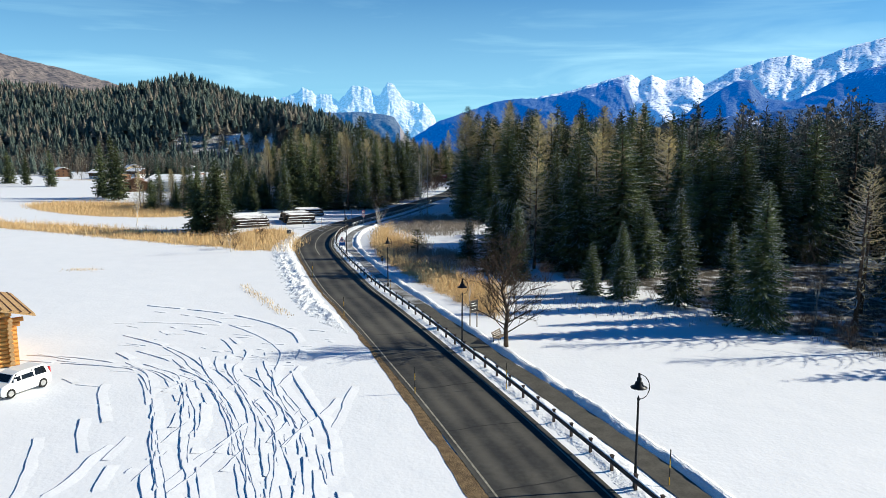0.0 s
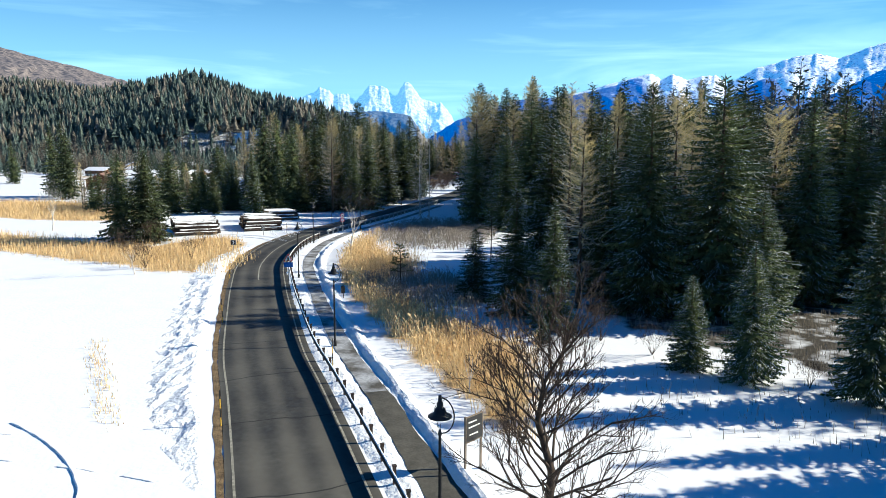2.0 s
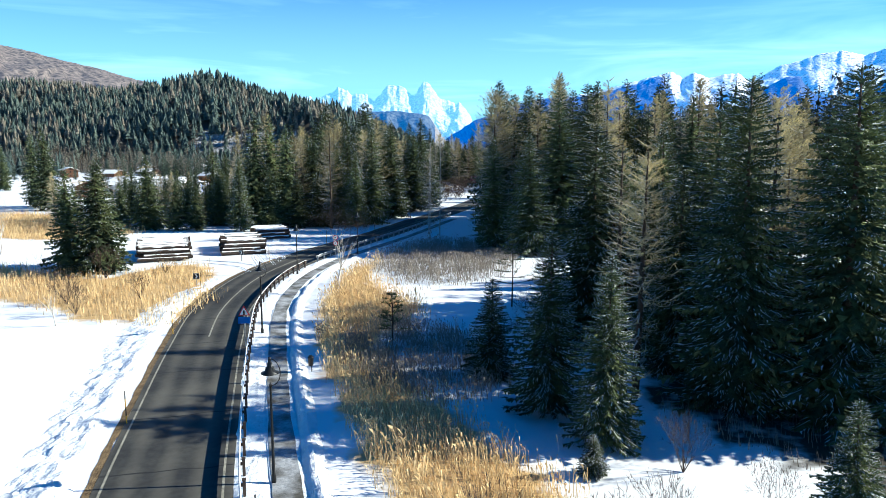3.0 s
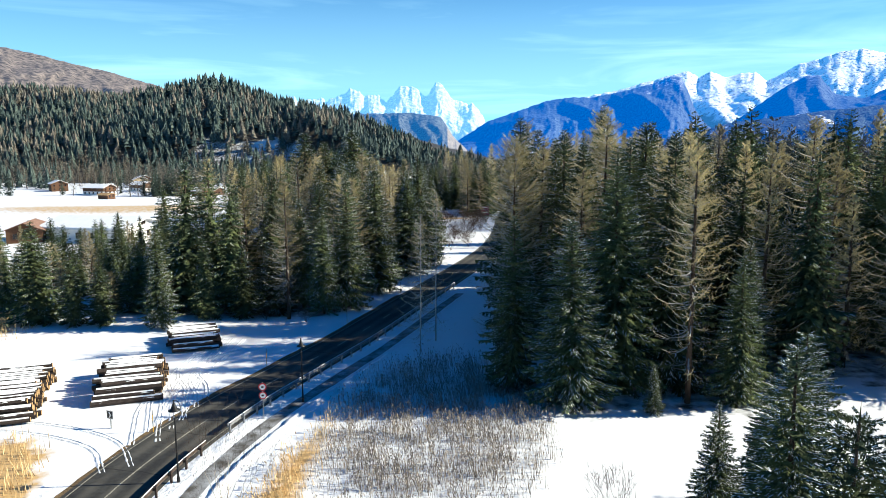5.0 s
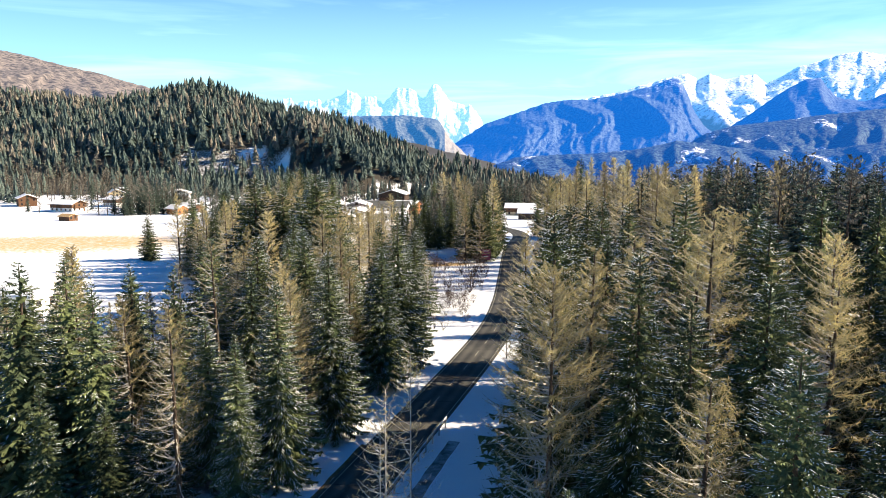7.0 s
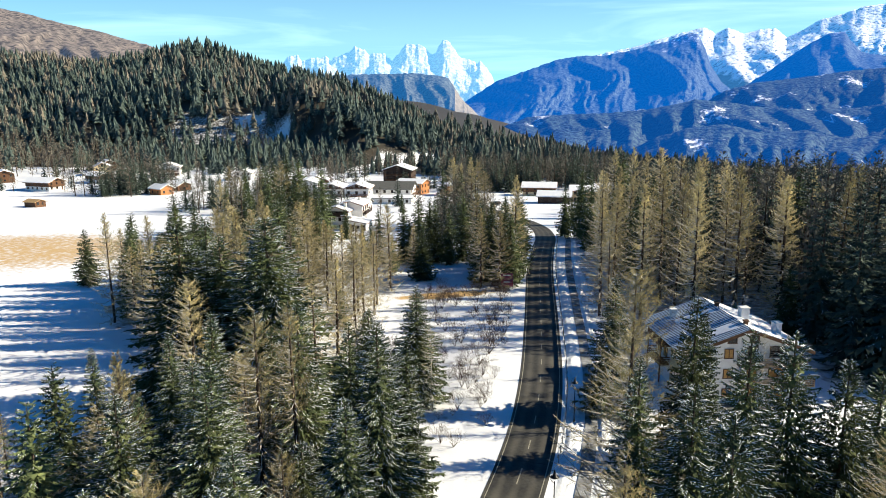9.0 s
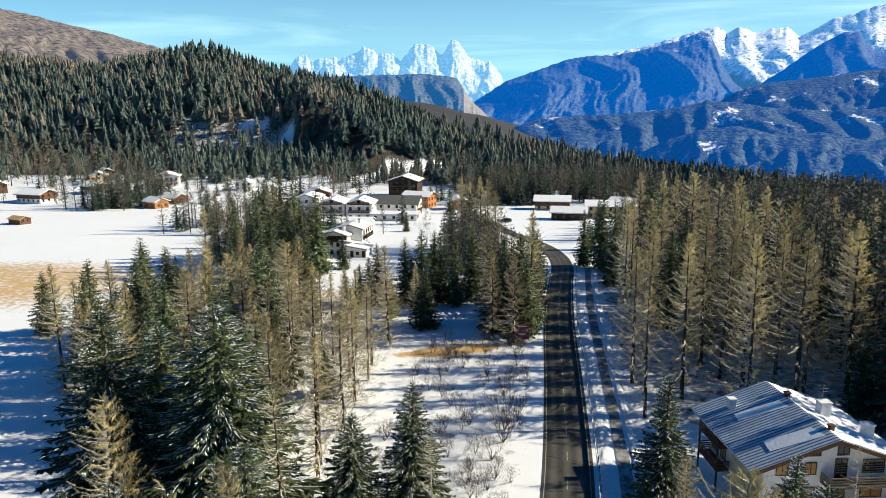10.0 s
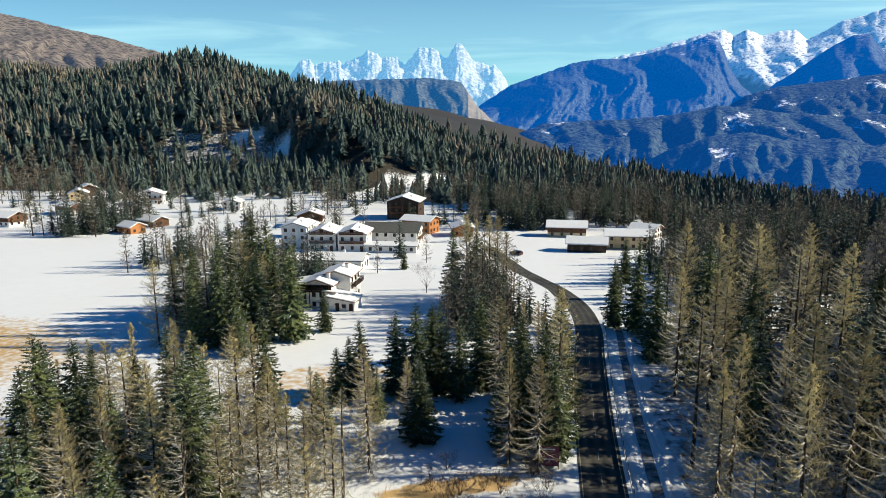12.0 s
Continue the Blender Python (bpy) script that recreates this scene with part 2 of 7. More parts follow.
# ---- mesh helpers ----
class Geo:
    """Vertices and faces of one mesh, with a material number for each face."""

    def __init__(self):
        self.v, self.f, self.m = [], [], []

    def face(self, pts, mat=0):
        i = len(self.v)
        self.v.extend(tuple(p) for p in pts)
        self.f.append(tuple(range(i, i + len(pts))))
        self.m.append(mat)

    def tri(self, a, b, c, mat=0):
        i = len(self.v)
        self.v += (a, b, c)
        self.f.append((i, i + 1, i + 2))
        self.m.append(mat)

    def box(self, x0, y0, z0, x1, y1, z1, mat=0, m=None):
        i = len(self.v)
        pts = [Vector((x, y, z)) for z in (z0, z1) for x, y in ((x0, y0), (x1, y0), (x1, y1), (x0, y1))]
        self.v += [tuple(m @ p if m else p) for p in pts]
        for q in ((3, 2, 1, 0), (4, 5, 6, 7), (0, 1, 5, 4), (1, 2, 6, 5), (2, 3, 7, 6), (3, 0, 4, 7)):
            self.f.append(tuple(i + k for k in q))
            self.m.append(mat)

    def tube(self, pts, radii, n=6, mat=0, cap=True):
        """A round bar through points."""
        start = len(self.v)
        pts = [Vector(p) for p in pts]
        for k, p in enumerate(pts):
            d = (pts[min(k + 1, len(pts) - 1)] - pts[max(k - 1, 0)]).normalized()
            u = d.cross(Vector((0, 0, 1)) if abs(d.z) < 0.9 else Vector((1, 0, 0))).normalized()
            w = u.cross(d)
            for j in range(n):
                a = 2 * math.pi * j / n
                self.v.append(tuple(p + (u * math.cos(a) + w * math.sin(a)) * radii[k]))
        for k in range(len(pts) - 1):
            for j in range(n):
                a, b = start + k * n + j, start + k * n + (j + 1) % n
                self.f.append((a, b, b + n, a + n))
                self.m.append(mat)
        if cap:
            self.f.append(tuple(start + j for j in range(n))[::-1])
            self.f.append(tuple(start + (len(pts) - 1) * n + j for j in range(n)))
            self.m += [mat, mat]

    def lathe(self, profile, n=10, mat=0, at=(0, 0, 0)):
        """A turned shape about z from (radius, height) pairs."""
        start = len(self.v)
        for r, z in profile:
            for j in range(n):
                a = 2 * math.pi * j / n
                self.v.append((at[0] + r * math.cos(a), at[1] + r * math.sin(a), at[2] + z))
        for k in range(len(profile) - 1):
            for j in range(n):
                a, b = start + k * n + j, start + k * n + (j + 1) % n
                self.f.append((a, b, b + n, a + n))
                self.m.append(mat)

    def mesh(self, name, mats, smooth=False):
        me = bpy.data.meshes.new(name)
        me.from_pydata(self.v, [], self.f)
        for x in mats:
            me.materials.append(x)
        if len(mats) > 1:
            me.polygons.foreach_set("material_index", self.m)
        if smooth:
            me.polygons.foreach_set("use_smooth", [True] * len(self.f))
        me.update()
        return me

    def arrays(self):
        """Triangles alone, as arrays."""
        t, k = [], []
        for f, m in zip(self.f, self.m):
            for j in range(1, len(f) - 1):
                t.append((f[0], f[j], f[j + 1]))
                k.append(m)
        return np.array(self.v), np.array(t), np.array(k)


def part(name, geo, mats, parent=None, label="", smooth=False, m=None):
    """One mesh object under a thing or a part."""
    mats = mats if isinstance(mats, (list, tuple)) else [mats]
    data = geo.mesh(name, mats, smooth) if isinstance(geo, Geo) else geo
    ob = new(name, data)
    if parent:
        ob.parent = parent
    if m:
        ob.matrix_basis = m
    if label:
        ob["label"] = label
    return ob


def thing(name, m, label, category, group="", kind=""):
    """A thing's Empty at its base."""
    ob = new(name)
    ob.empty_display_size = 0.2
    ob.matrix_basis = m
    return tagged(ob, label, category, group, kind)


def joined(name, protos, places, mats, label, category):
    """Many shapes nobody would count as one object: places are (proto, x, y, z, turn, width, height)."""
    vs, ts, ks, base = [], [], [], 0
    for p, x, y, z, a, w, h in places:
        v, t, k = protos[p]
        c, s = math.cos(a), math.sin(a)
        vs.append(np.stack([x + w * (v[:, 0] * c - v[:, 1] * s), y + w * (v[:, 0] * s + v[:, 1] * c), z + h * v[:, 2]], 1))
        ts.append(t + base)
        ks.append(k)
        base += len(v)
    v, t, k = np.concatenate(vs), np.concatenate(ts), np.concatenate(ks)
    me = bpy.data.meshes.new(name)
    me.vertices.add(len(v))
    me.vertices.foreach_set("co", v.ravel())
    me.loops.add(len(t) * 3)
    me.loops.foreach_set("vertex_index", t.ravel().astype(np.int32))
    me.polygons.add(len(t))
    me.polygons.foreach_set("loop_start", np.arange(0, len(t) * 3, 3, dtype=np.int32))
    for x in mats:
        me.materials.append(x)
    me.polygons.foreach_set("material_index", k.astype(np.int32))
    me.update(calc_edges=True)
    return tagged(new(name, me), label, category, "", "stuff")


# ---- the lie of the land ----
ROAD = np.array([(31, -60), (16.4, -10), (4.8, 28.6), (1.1, 40.7), (-1.3, 48), (-4.1, 56.4), (-7.3, 65.6), (-9.9, 72.8), (-12.8, 82.3),
                 (-16.2, 94), (-19.0, 105.5), (-20.1, 118.8), (-18.7, 131), (-15.6, 142.5), (-12.6, 153), (-10.2, 163), (-7.2, 176), (-4.3, 188),
                 (-0.6, 204), (2.5, 220), (4.4, 237.5), (5.7, 261), (7.2, 293), (9.5, 322), (11.3, 342), (11.0, 360), (8.0, 377),
                 (3, 392), (-2.5, 408), (-8, 430), (-14, 455)], float)


def spline(pts, step):
    """Points at even steps on a smooth line through the given ones."""
    p = np.vstack([2 * pts[0] - pts[1], pts, 2 * pts[-1] - pts[-2]])
    out = []
    for i in range(1, len(p) - 2):
        n = max(2, int(np.linalg.norm(p[i + 1] - p[i]) / step * 4))
        for k in range(n):
            t = k / n
            out.append(0.5 * (2 * p[i] + (p[i + 1] - p[i - 1]) * t + (2 * p[i - 1] - 5 * p[i] + 4 * p[i + 1] - p[i + 2]) * t * t
                              + (3 * p[i] - p[i - 1] - 3 * p[i + 1] + p[i + 2]) * t ** 3))
    out = np.array(out)
    s = np.concatenate([[0], np.cumsum(np.linalg.norm(np.diff(out, axis=0), axis=1))])
    at = np.arange(0, s[-1], step)
    return np.stack([np.interp(at, s, out[:, k]) for k in range(out.shape[1])], 1)


LINE = spline(ROAD, 1.0)
AHEAD = np.gradient(LINE, axis=0)
AHEAD /= np.linalg.norm(AHEAD, axis=1)[:, None]
SIDE = np.stack([AHEAD[:, 1], -AHEAD[:, 0]], 1)


def road_x(y):
    return np.interp(y, LINE[:, 1], LINE[:, 0])


def smooth(t):
    t = np.clip(t, 0, 1)
    return t * t * (3 - 2 * t)


def gz(x, y):
    """The ground's height."""
    x, y = np.asarray(x, float), np.asarray(y, float)
    base = -0.05 * np.clip(y - 300, 0, 200)
    drop = np.interp(x, [-120, 0, 97, 163, 226, 266, 420], [0, 5, 16, 24, 50, 64, 110])
    base = base - drop * smooth((y - 500) / 560) - (40 + 0.1 * drop) * smooth((x + 60) / 120) * smooth((y - 1070) / 260)
    base = base - 9 * smooth((x - 50) / 40) * smooth((y - 440) / 120)
    ridge = np.maximum(84 - 0.31 * np.maximum(x + 323, 0) - 0.02 * np.maximum(-x - 323, 0), base)
    lumps = 9 * np.sin(x * 0.013 + 1.0) * np.sin(y * 0.012) + 5 * np.sin(x * 0.031 + y * 0.02)
    up = smooth((y - 640 - 0.1 * np.maximum(-x - 200, 0)) / 290) * (1 - 0.35 * smooth((y - 960) / 500))
    far = smooth((np.hypot(x, y - 150) - 1700) / 1500)
    z = base * (1 - up) + (ridge + lumps * 0.8) * up
    z = z + 15 * smooth((y - 712) / 45) * (1 - smooth((y - 800) / 70)) * smooth((x + 400) / 80) * smooth((-120 - x) / 40)
    across = x - np.interp(y, [690, 750, 912], [-105, -165, -250])
    spur = np.interp(y, [660, 690, 750, 912], [-12, 10, 42, 60]) - np.where(across < 0, -0.95 * across, 0.36 * across)
    z = np.where((y > 655) & (y < 915), np.maximum(z, spur), z)
    z = z * (1 - far) - 60 * far
    return z + 0.12 * np.sin(x * 0.09 + 2) * np.sin(y * 0.07) * smooth((np.abs(x - road_x(y)) - 8) / 12)


def gz1(x, y):
    return float(gz(x, y))


def right_reed(x, y):
    near = road_x(y) + np.interp(y, [60, 75, 90, 105, 130, 150], [9.6, 8.6, 7.8, 8.3, 9.0, 6.5])
    wide = np.interp(y, [58, 62, 66, 74, 84, 95, 105, 116, 128, 134, 146, 150], [0, 2.5, 5, 8.5, 6, 5, 9.5, 4, 2, 0, 0, 0])
    return smooth((x - near + 0.6) / 1.6) * smooth((near + wide + 1 - x) / 4.0) * (wide > 0)


def left_reed(x, y):
    t = (-24 - x) / 55
    mid, half = 106 + 25 * t, 7.5 * (1 - 0.3 * t)
    band = smooth((half + 1.5 - np.abs(y - mid)) / 5.0) * smooth((t + 0.1) / 0.1) * smooth((1.6 - t) / 0.3)
    blob = smooth((1.0 - np.hypot((x + 29 + 0.12 * (y - 112)) / 6, (y - 113) / 15)) / 0.25)
    far = smooth((1.0 - np.hypot((x + 76 + 0.9 * (y - 165)) / 22, (y - 165) / 22)) / 0.3)
    return np.maximum(np.maximum(band, blob), far)


# Dead sedge; part of its dullness is the wood's shade put into colour.
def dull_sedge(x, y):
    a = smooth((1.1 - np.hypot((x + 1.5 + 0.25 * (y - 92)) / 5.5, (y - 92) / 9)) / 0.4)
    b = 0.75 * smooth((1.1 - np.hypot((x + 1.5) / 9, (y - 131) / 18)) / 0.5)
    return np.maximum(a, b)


def meadow(x, y):
    """Thin straw in the snow of the far fields."""
    a = 0.62 * smooth((1.0 - np.hypot((x + 125) / 78, (y - 314) / 46)) / 0.7)
    b = 0.9 * smooth((1.0 - np.hypot((x + 11) / 13, (y - 278 - 0.3 * x) / 3.2)) / 0.6)
    c = 0.5 * smooth((1.0 - np.hypot((x + 30) / 24, (y - 305) / 16)) / 0.5)
    return np.maximum(np.maximum(a, b), c)


def wooded(x, y):
    """How far a place lies in the woods: 1 inside, 0 outside."""
    x, y = np.asarray(x, float), np.asarray(y, float)
    c = road_x(y)
    edge = np.interp(y, [-40, 20, 45, 55, 63, 72, 80, 90, 100, 128, 136, 150, 180, 195, 212, 225, 240, 252, 258, 300, 340, 352],
                     [60, 46, 33, 27, 24, 20, 13, 9, 9, 10, 8, 3.4, 4.6, 7, 10, 12, 14, 14, 15, 15.5, 18, 60])
    right = (x > edge) & (y < 345) & (x < 190)
    right &= ~((x > 9) & (x < 21) & (y > 110) & (y < 134)) & ~((x > 23) & (x < 34) & (y < 141) & (y > 130))
    right &= ~((x > 38) & (x < 95) & (y > 208 + 0.13 * (x - 38)) & (y < 233 + 0.13 * (x - 38)))
    right &= ~((x > 23) & (y > 121 + 0.13 * (x - 22)) & (y < 138.5 + 0.13 * (x - 22)))
    right &= ~((x > 15) & (x < 40) & (y > 224) & (y < 249)) & ~((x > 19) & (x < 62) & (y > 198) & (y < 228))
    left = (x < c - 7) & (x > -72 + 0.1 * (y - 157)) & (y > 161) & (y < 206)
    left |= (x < -19) & (x > -40) & (y > 206) & (y < 230)
    left |= (x < -34) & (x > -64) & (y > 238 - 0.5 * (x + 34)) & (y < 290)
    left |= (x < road_x(y) - 4.2) & (x > -7) & (y > 278) & (y < 320)
    left |= (x < -53) & (x > -72) & (y > 322) & (y < 352)
    return (right | left).astype(float)


# ---- ground: one sheet to the horizon ----
def axis(lo, hi, step, reach, growth):
    mid = list(np.arange(lo, hi + step, step))
    for sign in (-1, 1):
        d, at = step, mid[0] if sign < 0 else mid[-1]
        side = []
        while abs(at) < reach:
            d *= growth
            at += sign * d
            side.append(at)
        mid = side[::-1] + mid if sign < 0 else mid + side
    return np.array(mid)


def scree(x, y):
    """The rocky snow slope under the hill's spur."""
    bulge = noise_grid(x, y)
    return smooth((1.25 - np.hypot((x + 226) / 52, (y - 738 + 0.12 * (x + 226)) / 32) + 0.3 * bulge) / 0.25)


def noise_grid(x, y):
    return np.sin(x * 0.083 + 1.3) * np.sin(y * 0.11) + 0.5 * np.sin(x * 0.21 + y * 0.17)


def clearing(x, y):
    """Snow left open among the hill's trees."""
    band = smooth((1.15 - np.hypot((x + 182 + 1.0 * (y - 722)) / 8, (y - 722) / 36)) / 0.3)
    b = smooth((1.2 - np.hypot((x + 82 - 0.25 * (y - 640)) / 20, (y - 640) / 46)) / 0.3)
    c = smooth((1.2 - np.hypot((x + 5) / 62, (y - 676 + 0.12 * x) / 24)) / 0.3)
    return np.maximum(np.maximum(np.maximum(band, b), c), (x < -110) * smooth((660 - y) / 40))


def ground():
    xs, ys = axis(-110, 70, 2.0, 4700, 1.11), axis(0, 420, 2.2, 4700, 1.09)
    gx, gy = np.meshgrid(xs, ys)
    x, y = gx.ravel(), gy.ravel()
    z = gz(x, y)
    v = np.stack([x, y, z], 1)
    nx, ny = len(xs), len(ys)
    i = np.arange((ny - 1) * nx).reshape(ny - 1, nx)[:, :-1].ravel()
    q = np.stack([i, i + 1, i + nx + 1, i + nx], 1)
    me = bpy.data.meshes.new("ground")
    me.from_pydata(v.tolist(), [], q.tolist())
    me.polygons.foreach_set("use_smooth", [True] * len(q))
    me.materials.append(GROUND)
    reed = np.maximum(np.maximum(right_reed(x, y), left_reed(x, y)), meadow(x, y))
    # Needle litter under the woods; ground beneath the sedge dulled for shade.
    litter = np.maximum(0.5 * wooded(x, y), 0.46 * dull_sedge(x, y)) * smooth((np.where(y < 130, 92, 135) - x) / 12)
    # Also the shade at the right wood's edge, put into the ground colour.
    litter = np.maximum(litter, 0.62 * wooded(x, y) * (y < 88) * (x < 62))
    # Shade between the hill's trees and on the scree, put into the colour.
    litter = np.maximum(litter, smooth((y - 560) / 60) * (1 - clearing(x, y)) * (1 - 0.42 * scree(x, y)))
    litter = np.maximum(litter, 0.4 * (x > -24) * (x < road_x(y) - 4.5) * smooth((y - 212) / 8) * smooth((288 - y) / 10))
    litter = np.maximum(litter, 1.0 * smooth((x - 45) / 20) * smooth((y - 360) / 40))
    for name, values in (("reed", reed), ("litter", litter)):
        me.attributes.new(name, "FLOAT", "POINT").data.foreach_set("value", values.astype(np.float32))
    tagged(new("ground", me), "snow-covered valley floor with straw, needle litter and shade-darkened wood floor", "ground", "", "structure")


ground()


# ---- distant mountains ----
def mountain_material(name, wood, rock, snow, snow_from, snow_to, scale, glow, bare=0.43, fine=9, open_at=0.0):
    """Forest below, rock and snow above, by height and by roughness of the ground; a glow stands in for the hazy air
    before it.
    """
    m = bpy.data.materials.new(name)
    m.use_nodes = True
    n, l = m.node_tree.nodes, m.node_tree.links
    b = n["Principled BSDF"]
    b.inputs["Roughness"].default_value, b.inputs["Specular IOR Level"].default_value = 0.9, 0.1
    tc = n.new("ShaderNodeTexCoord")
    big, small = n.new("ShaderNodeTexNoise"), n.new("ShaderNodeTexNoise")
    big.inputs["Scale"].default_value, big.inputs["Detail"].default_value = scale, 8
    big.inputs["Roughness"].default_value = 0.65
    small.inputs["Scale"].default_value, small.inputs["Detail"].default_value = scale * fine, 6
    for t in (big, small):
        l.new(tc.outputs["Object"], t.inputs["Vector"])
    sep = n.new("ShaderNodeSeparateXYZ")
    l.new(tc.outputs["Object"], sep.inputs["Vector"])
    wob = n.new("ShaderNodeMath")
    wob.operation = "MULTIPLY_ADD"
    l.new(big.outputs["Fac"], wob.inputs[0])
    wob.inputs[1].default_value = (snow_to - snow_from) * 2.2
    l.new(sep.outputs["Z"], wob.inputs[2])
    edge = n.new("ShaderNodeMapRange")
    mid = (snow_from + snow_to) / 2 + (snow_to - snow_from) * 1.1
    edge.inputs["From Min"].default_value, edge.inputs["From Max"].default_value = mid - (snow_to - snow_from) * 0.12, mid + (snow_to - snow_from) * 0.12
    if open_at:
        edge.inputs["From Min"].default_value, edge.inputs["From Max"].default_value = open_at, open_at + 0.03
        l.new(big.outputs["Fac"], edge.inputs["Value"])
    else:
        l.new(wob.outputs[0], edge.inputs["Value"])
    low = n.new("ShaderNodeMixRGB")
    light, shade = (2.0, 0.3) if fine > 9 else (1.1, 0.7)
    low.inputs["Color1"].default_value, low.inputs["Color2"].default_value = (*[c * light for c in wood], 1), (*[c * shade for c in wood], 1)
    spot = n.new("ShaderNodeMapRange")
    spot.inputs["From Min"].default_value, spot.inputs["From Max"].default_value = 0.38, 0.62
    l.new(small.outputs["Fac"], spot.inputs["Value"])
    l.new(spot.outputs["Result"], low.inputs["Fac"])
    high = n.new("ShaderNodeMixRGB")
    high.inputs["Color1"].default_value, high.inputs["Color2"].default_value = (*rock, 1), (*snow, 1)
    sm = n.new("ShaderNodeMapRange")
    sm.inputs["From Min"].default_value, sm.inputs["From Max"].default_value = bare, bare + 0.1
    l.new(small.outputs["Fac"], sm.inputs["Value"])
    l.new(sm.outputs["Result"], high.inputs["Fac"])
    mix = n.new("ShaderNodeMixRGB")
    l.new(edge.outputs["Result"], mix.inputs["Fac"])
    l.new(low.outputs["Color"], mix.inputs["Color1"])
    l.new(high.outputs["Color"], mix.inputs["Color2"])
    l.new(mix.outputs["Color"], b.inputs["Base Color"])
    # Haze of the far air, put in as a faint even glow.
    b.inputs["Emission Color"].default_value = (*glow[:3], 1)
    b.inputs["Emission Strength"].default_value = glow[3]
    bp = n.new("ShaderNodeBump")
    bp.inputs["Strength"].default_value, bp.inputs["Distance"].default_value = 1.0, (0.02 if fine == 12 else 0.05) / scale
    l.new(small.outputs["Fac"], bp.inputs["Height"])
    l.new(bp.outputs["Normal"], b.inputs["Normal"])
    return m


def mountain(name, skyline, foot, crest, z_foot, mat, label, spur, ribs, bend=1.0, cols=260, rows=46, seed=0, jag=0.1, rough=8.0):
    """A range seen from the valley: skyline gives (degrees right of north, degrees up) seen from the walk's middle; spurs run down from the crest."""
    az = np.array([s[0] for s in skyline])
    el = np.array([s[1] for s in skyline])
    geo = Geo()
    eye = Vector((0, 150, 38))
    for j in range(rows + 1):
        v = j / rows
        for i in range(cols + 1):
            a = az[0] + (az[-1] - az[0]) * i / cols
            top = eye.z + math.tan(radians(float(np.interp(a, az, el)) + jag * noise.fractal(Vector((a * 2.3, seed, 0)), 0.7, 2.0, 5))) * crest
            broad = sum(float(np.interp(a + o, az, el)) for o in (-5, -2.5, 0, 2.5, 5)) / 5
            wide_top = eye.z + math.tan(radians(broad)) * crest
            if v <= 0.85:
                s = v / 0.85
                d = foot + (crest - foot) * s
                own = float(smooth((s - 0.5) / 0.5))
                z = z_foot + ((top * own + wide_top * (1 - own)) - z_foot) * s ** bend
            else:
                s = (v - 0.85) / 0.15
                d = crest + 500 * s
                z = top - (top - z_foot) * 0.4 * s
                s = 1.0
            drift = 0.5 * noise.noise(Vector((a * ribs * 0.4, s * 2.5, seed + 5)))
            rib = noise.ridged_multi_fractal(Vector((a * ribs + drift + 0.5 * s, s * 0.9, seed)), 0.8, 2.1, 5, 1.0, 2.0) - 1.0
            d -= spur * rib * math.sin(math.pi * min(0.97, 0.08 + 0.89 * s))
            x, y = d * math.sin(radians(a)), eye.y + d * math.cos(radians(a))
            z += rough * noise.fractal(Vector((x * 0.012, y * 0.012, seed)), 0.8, 2.0, 5) * (1 - 0.75 * s)
            geo.v.append((x, y, z))
    for j in range(rows):
        for i in range(cols):
            a = j * (cols + 1) + i
            geo.f.append((a, a + 1, a + cols + 2, a + cols + 1))
            geo.m.append(0)
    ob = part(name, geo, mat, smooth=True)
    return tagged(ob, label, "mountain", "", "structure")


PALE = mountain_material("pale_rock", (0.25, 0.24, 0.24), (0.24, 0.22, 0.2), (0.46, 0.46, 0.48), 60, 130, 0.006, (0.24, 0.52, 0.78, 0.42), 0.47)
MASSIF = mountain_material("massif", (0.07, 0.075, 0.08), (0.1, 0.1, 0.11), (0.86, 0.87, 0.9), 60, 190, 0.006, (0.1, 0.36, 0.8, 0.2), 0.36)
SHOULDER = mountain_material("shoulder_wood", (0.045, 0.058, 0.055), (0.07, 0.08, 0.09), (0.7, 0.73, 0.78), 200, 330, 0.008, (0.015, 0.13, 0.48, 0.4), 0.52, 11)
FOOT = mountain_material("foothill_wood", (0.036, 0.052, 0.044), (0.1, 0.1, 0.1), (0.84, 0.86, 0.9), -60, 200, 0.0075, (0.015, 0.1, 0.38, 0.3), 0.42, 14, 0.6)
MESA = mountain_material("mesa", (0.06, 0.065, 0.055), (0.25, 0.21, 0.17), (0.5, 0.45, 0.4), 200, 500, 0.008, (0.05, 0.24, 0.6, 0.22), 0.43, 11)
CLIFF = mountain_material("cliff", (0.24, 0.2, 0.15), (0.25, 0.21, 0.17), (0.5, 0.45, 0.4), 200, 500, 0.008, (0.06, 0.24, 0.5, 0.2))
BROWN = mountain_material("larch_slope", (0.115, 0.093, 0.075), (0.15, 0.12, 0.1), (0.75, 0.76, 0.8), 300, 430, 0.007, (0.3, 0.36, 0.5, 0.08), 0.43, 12)
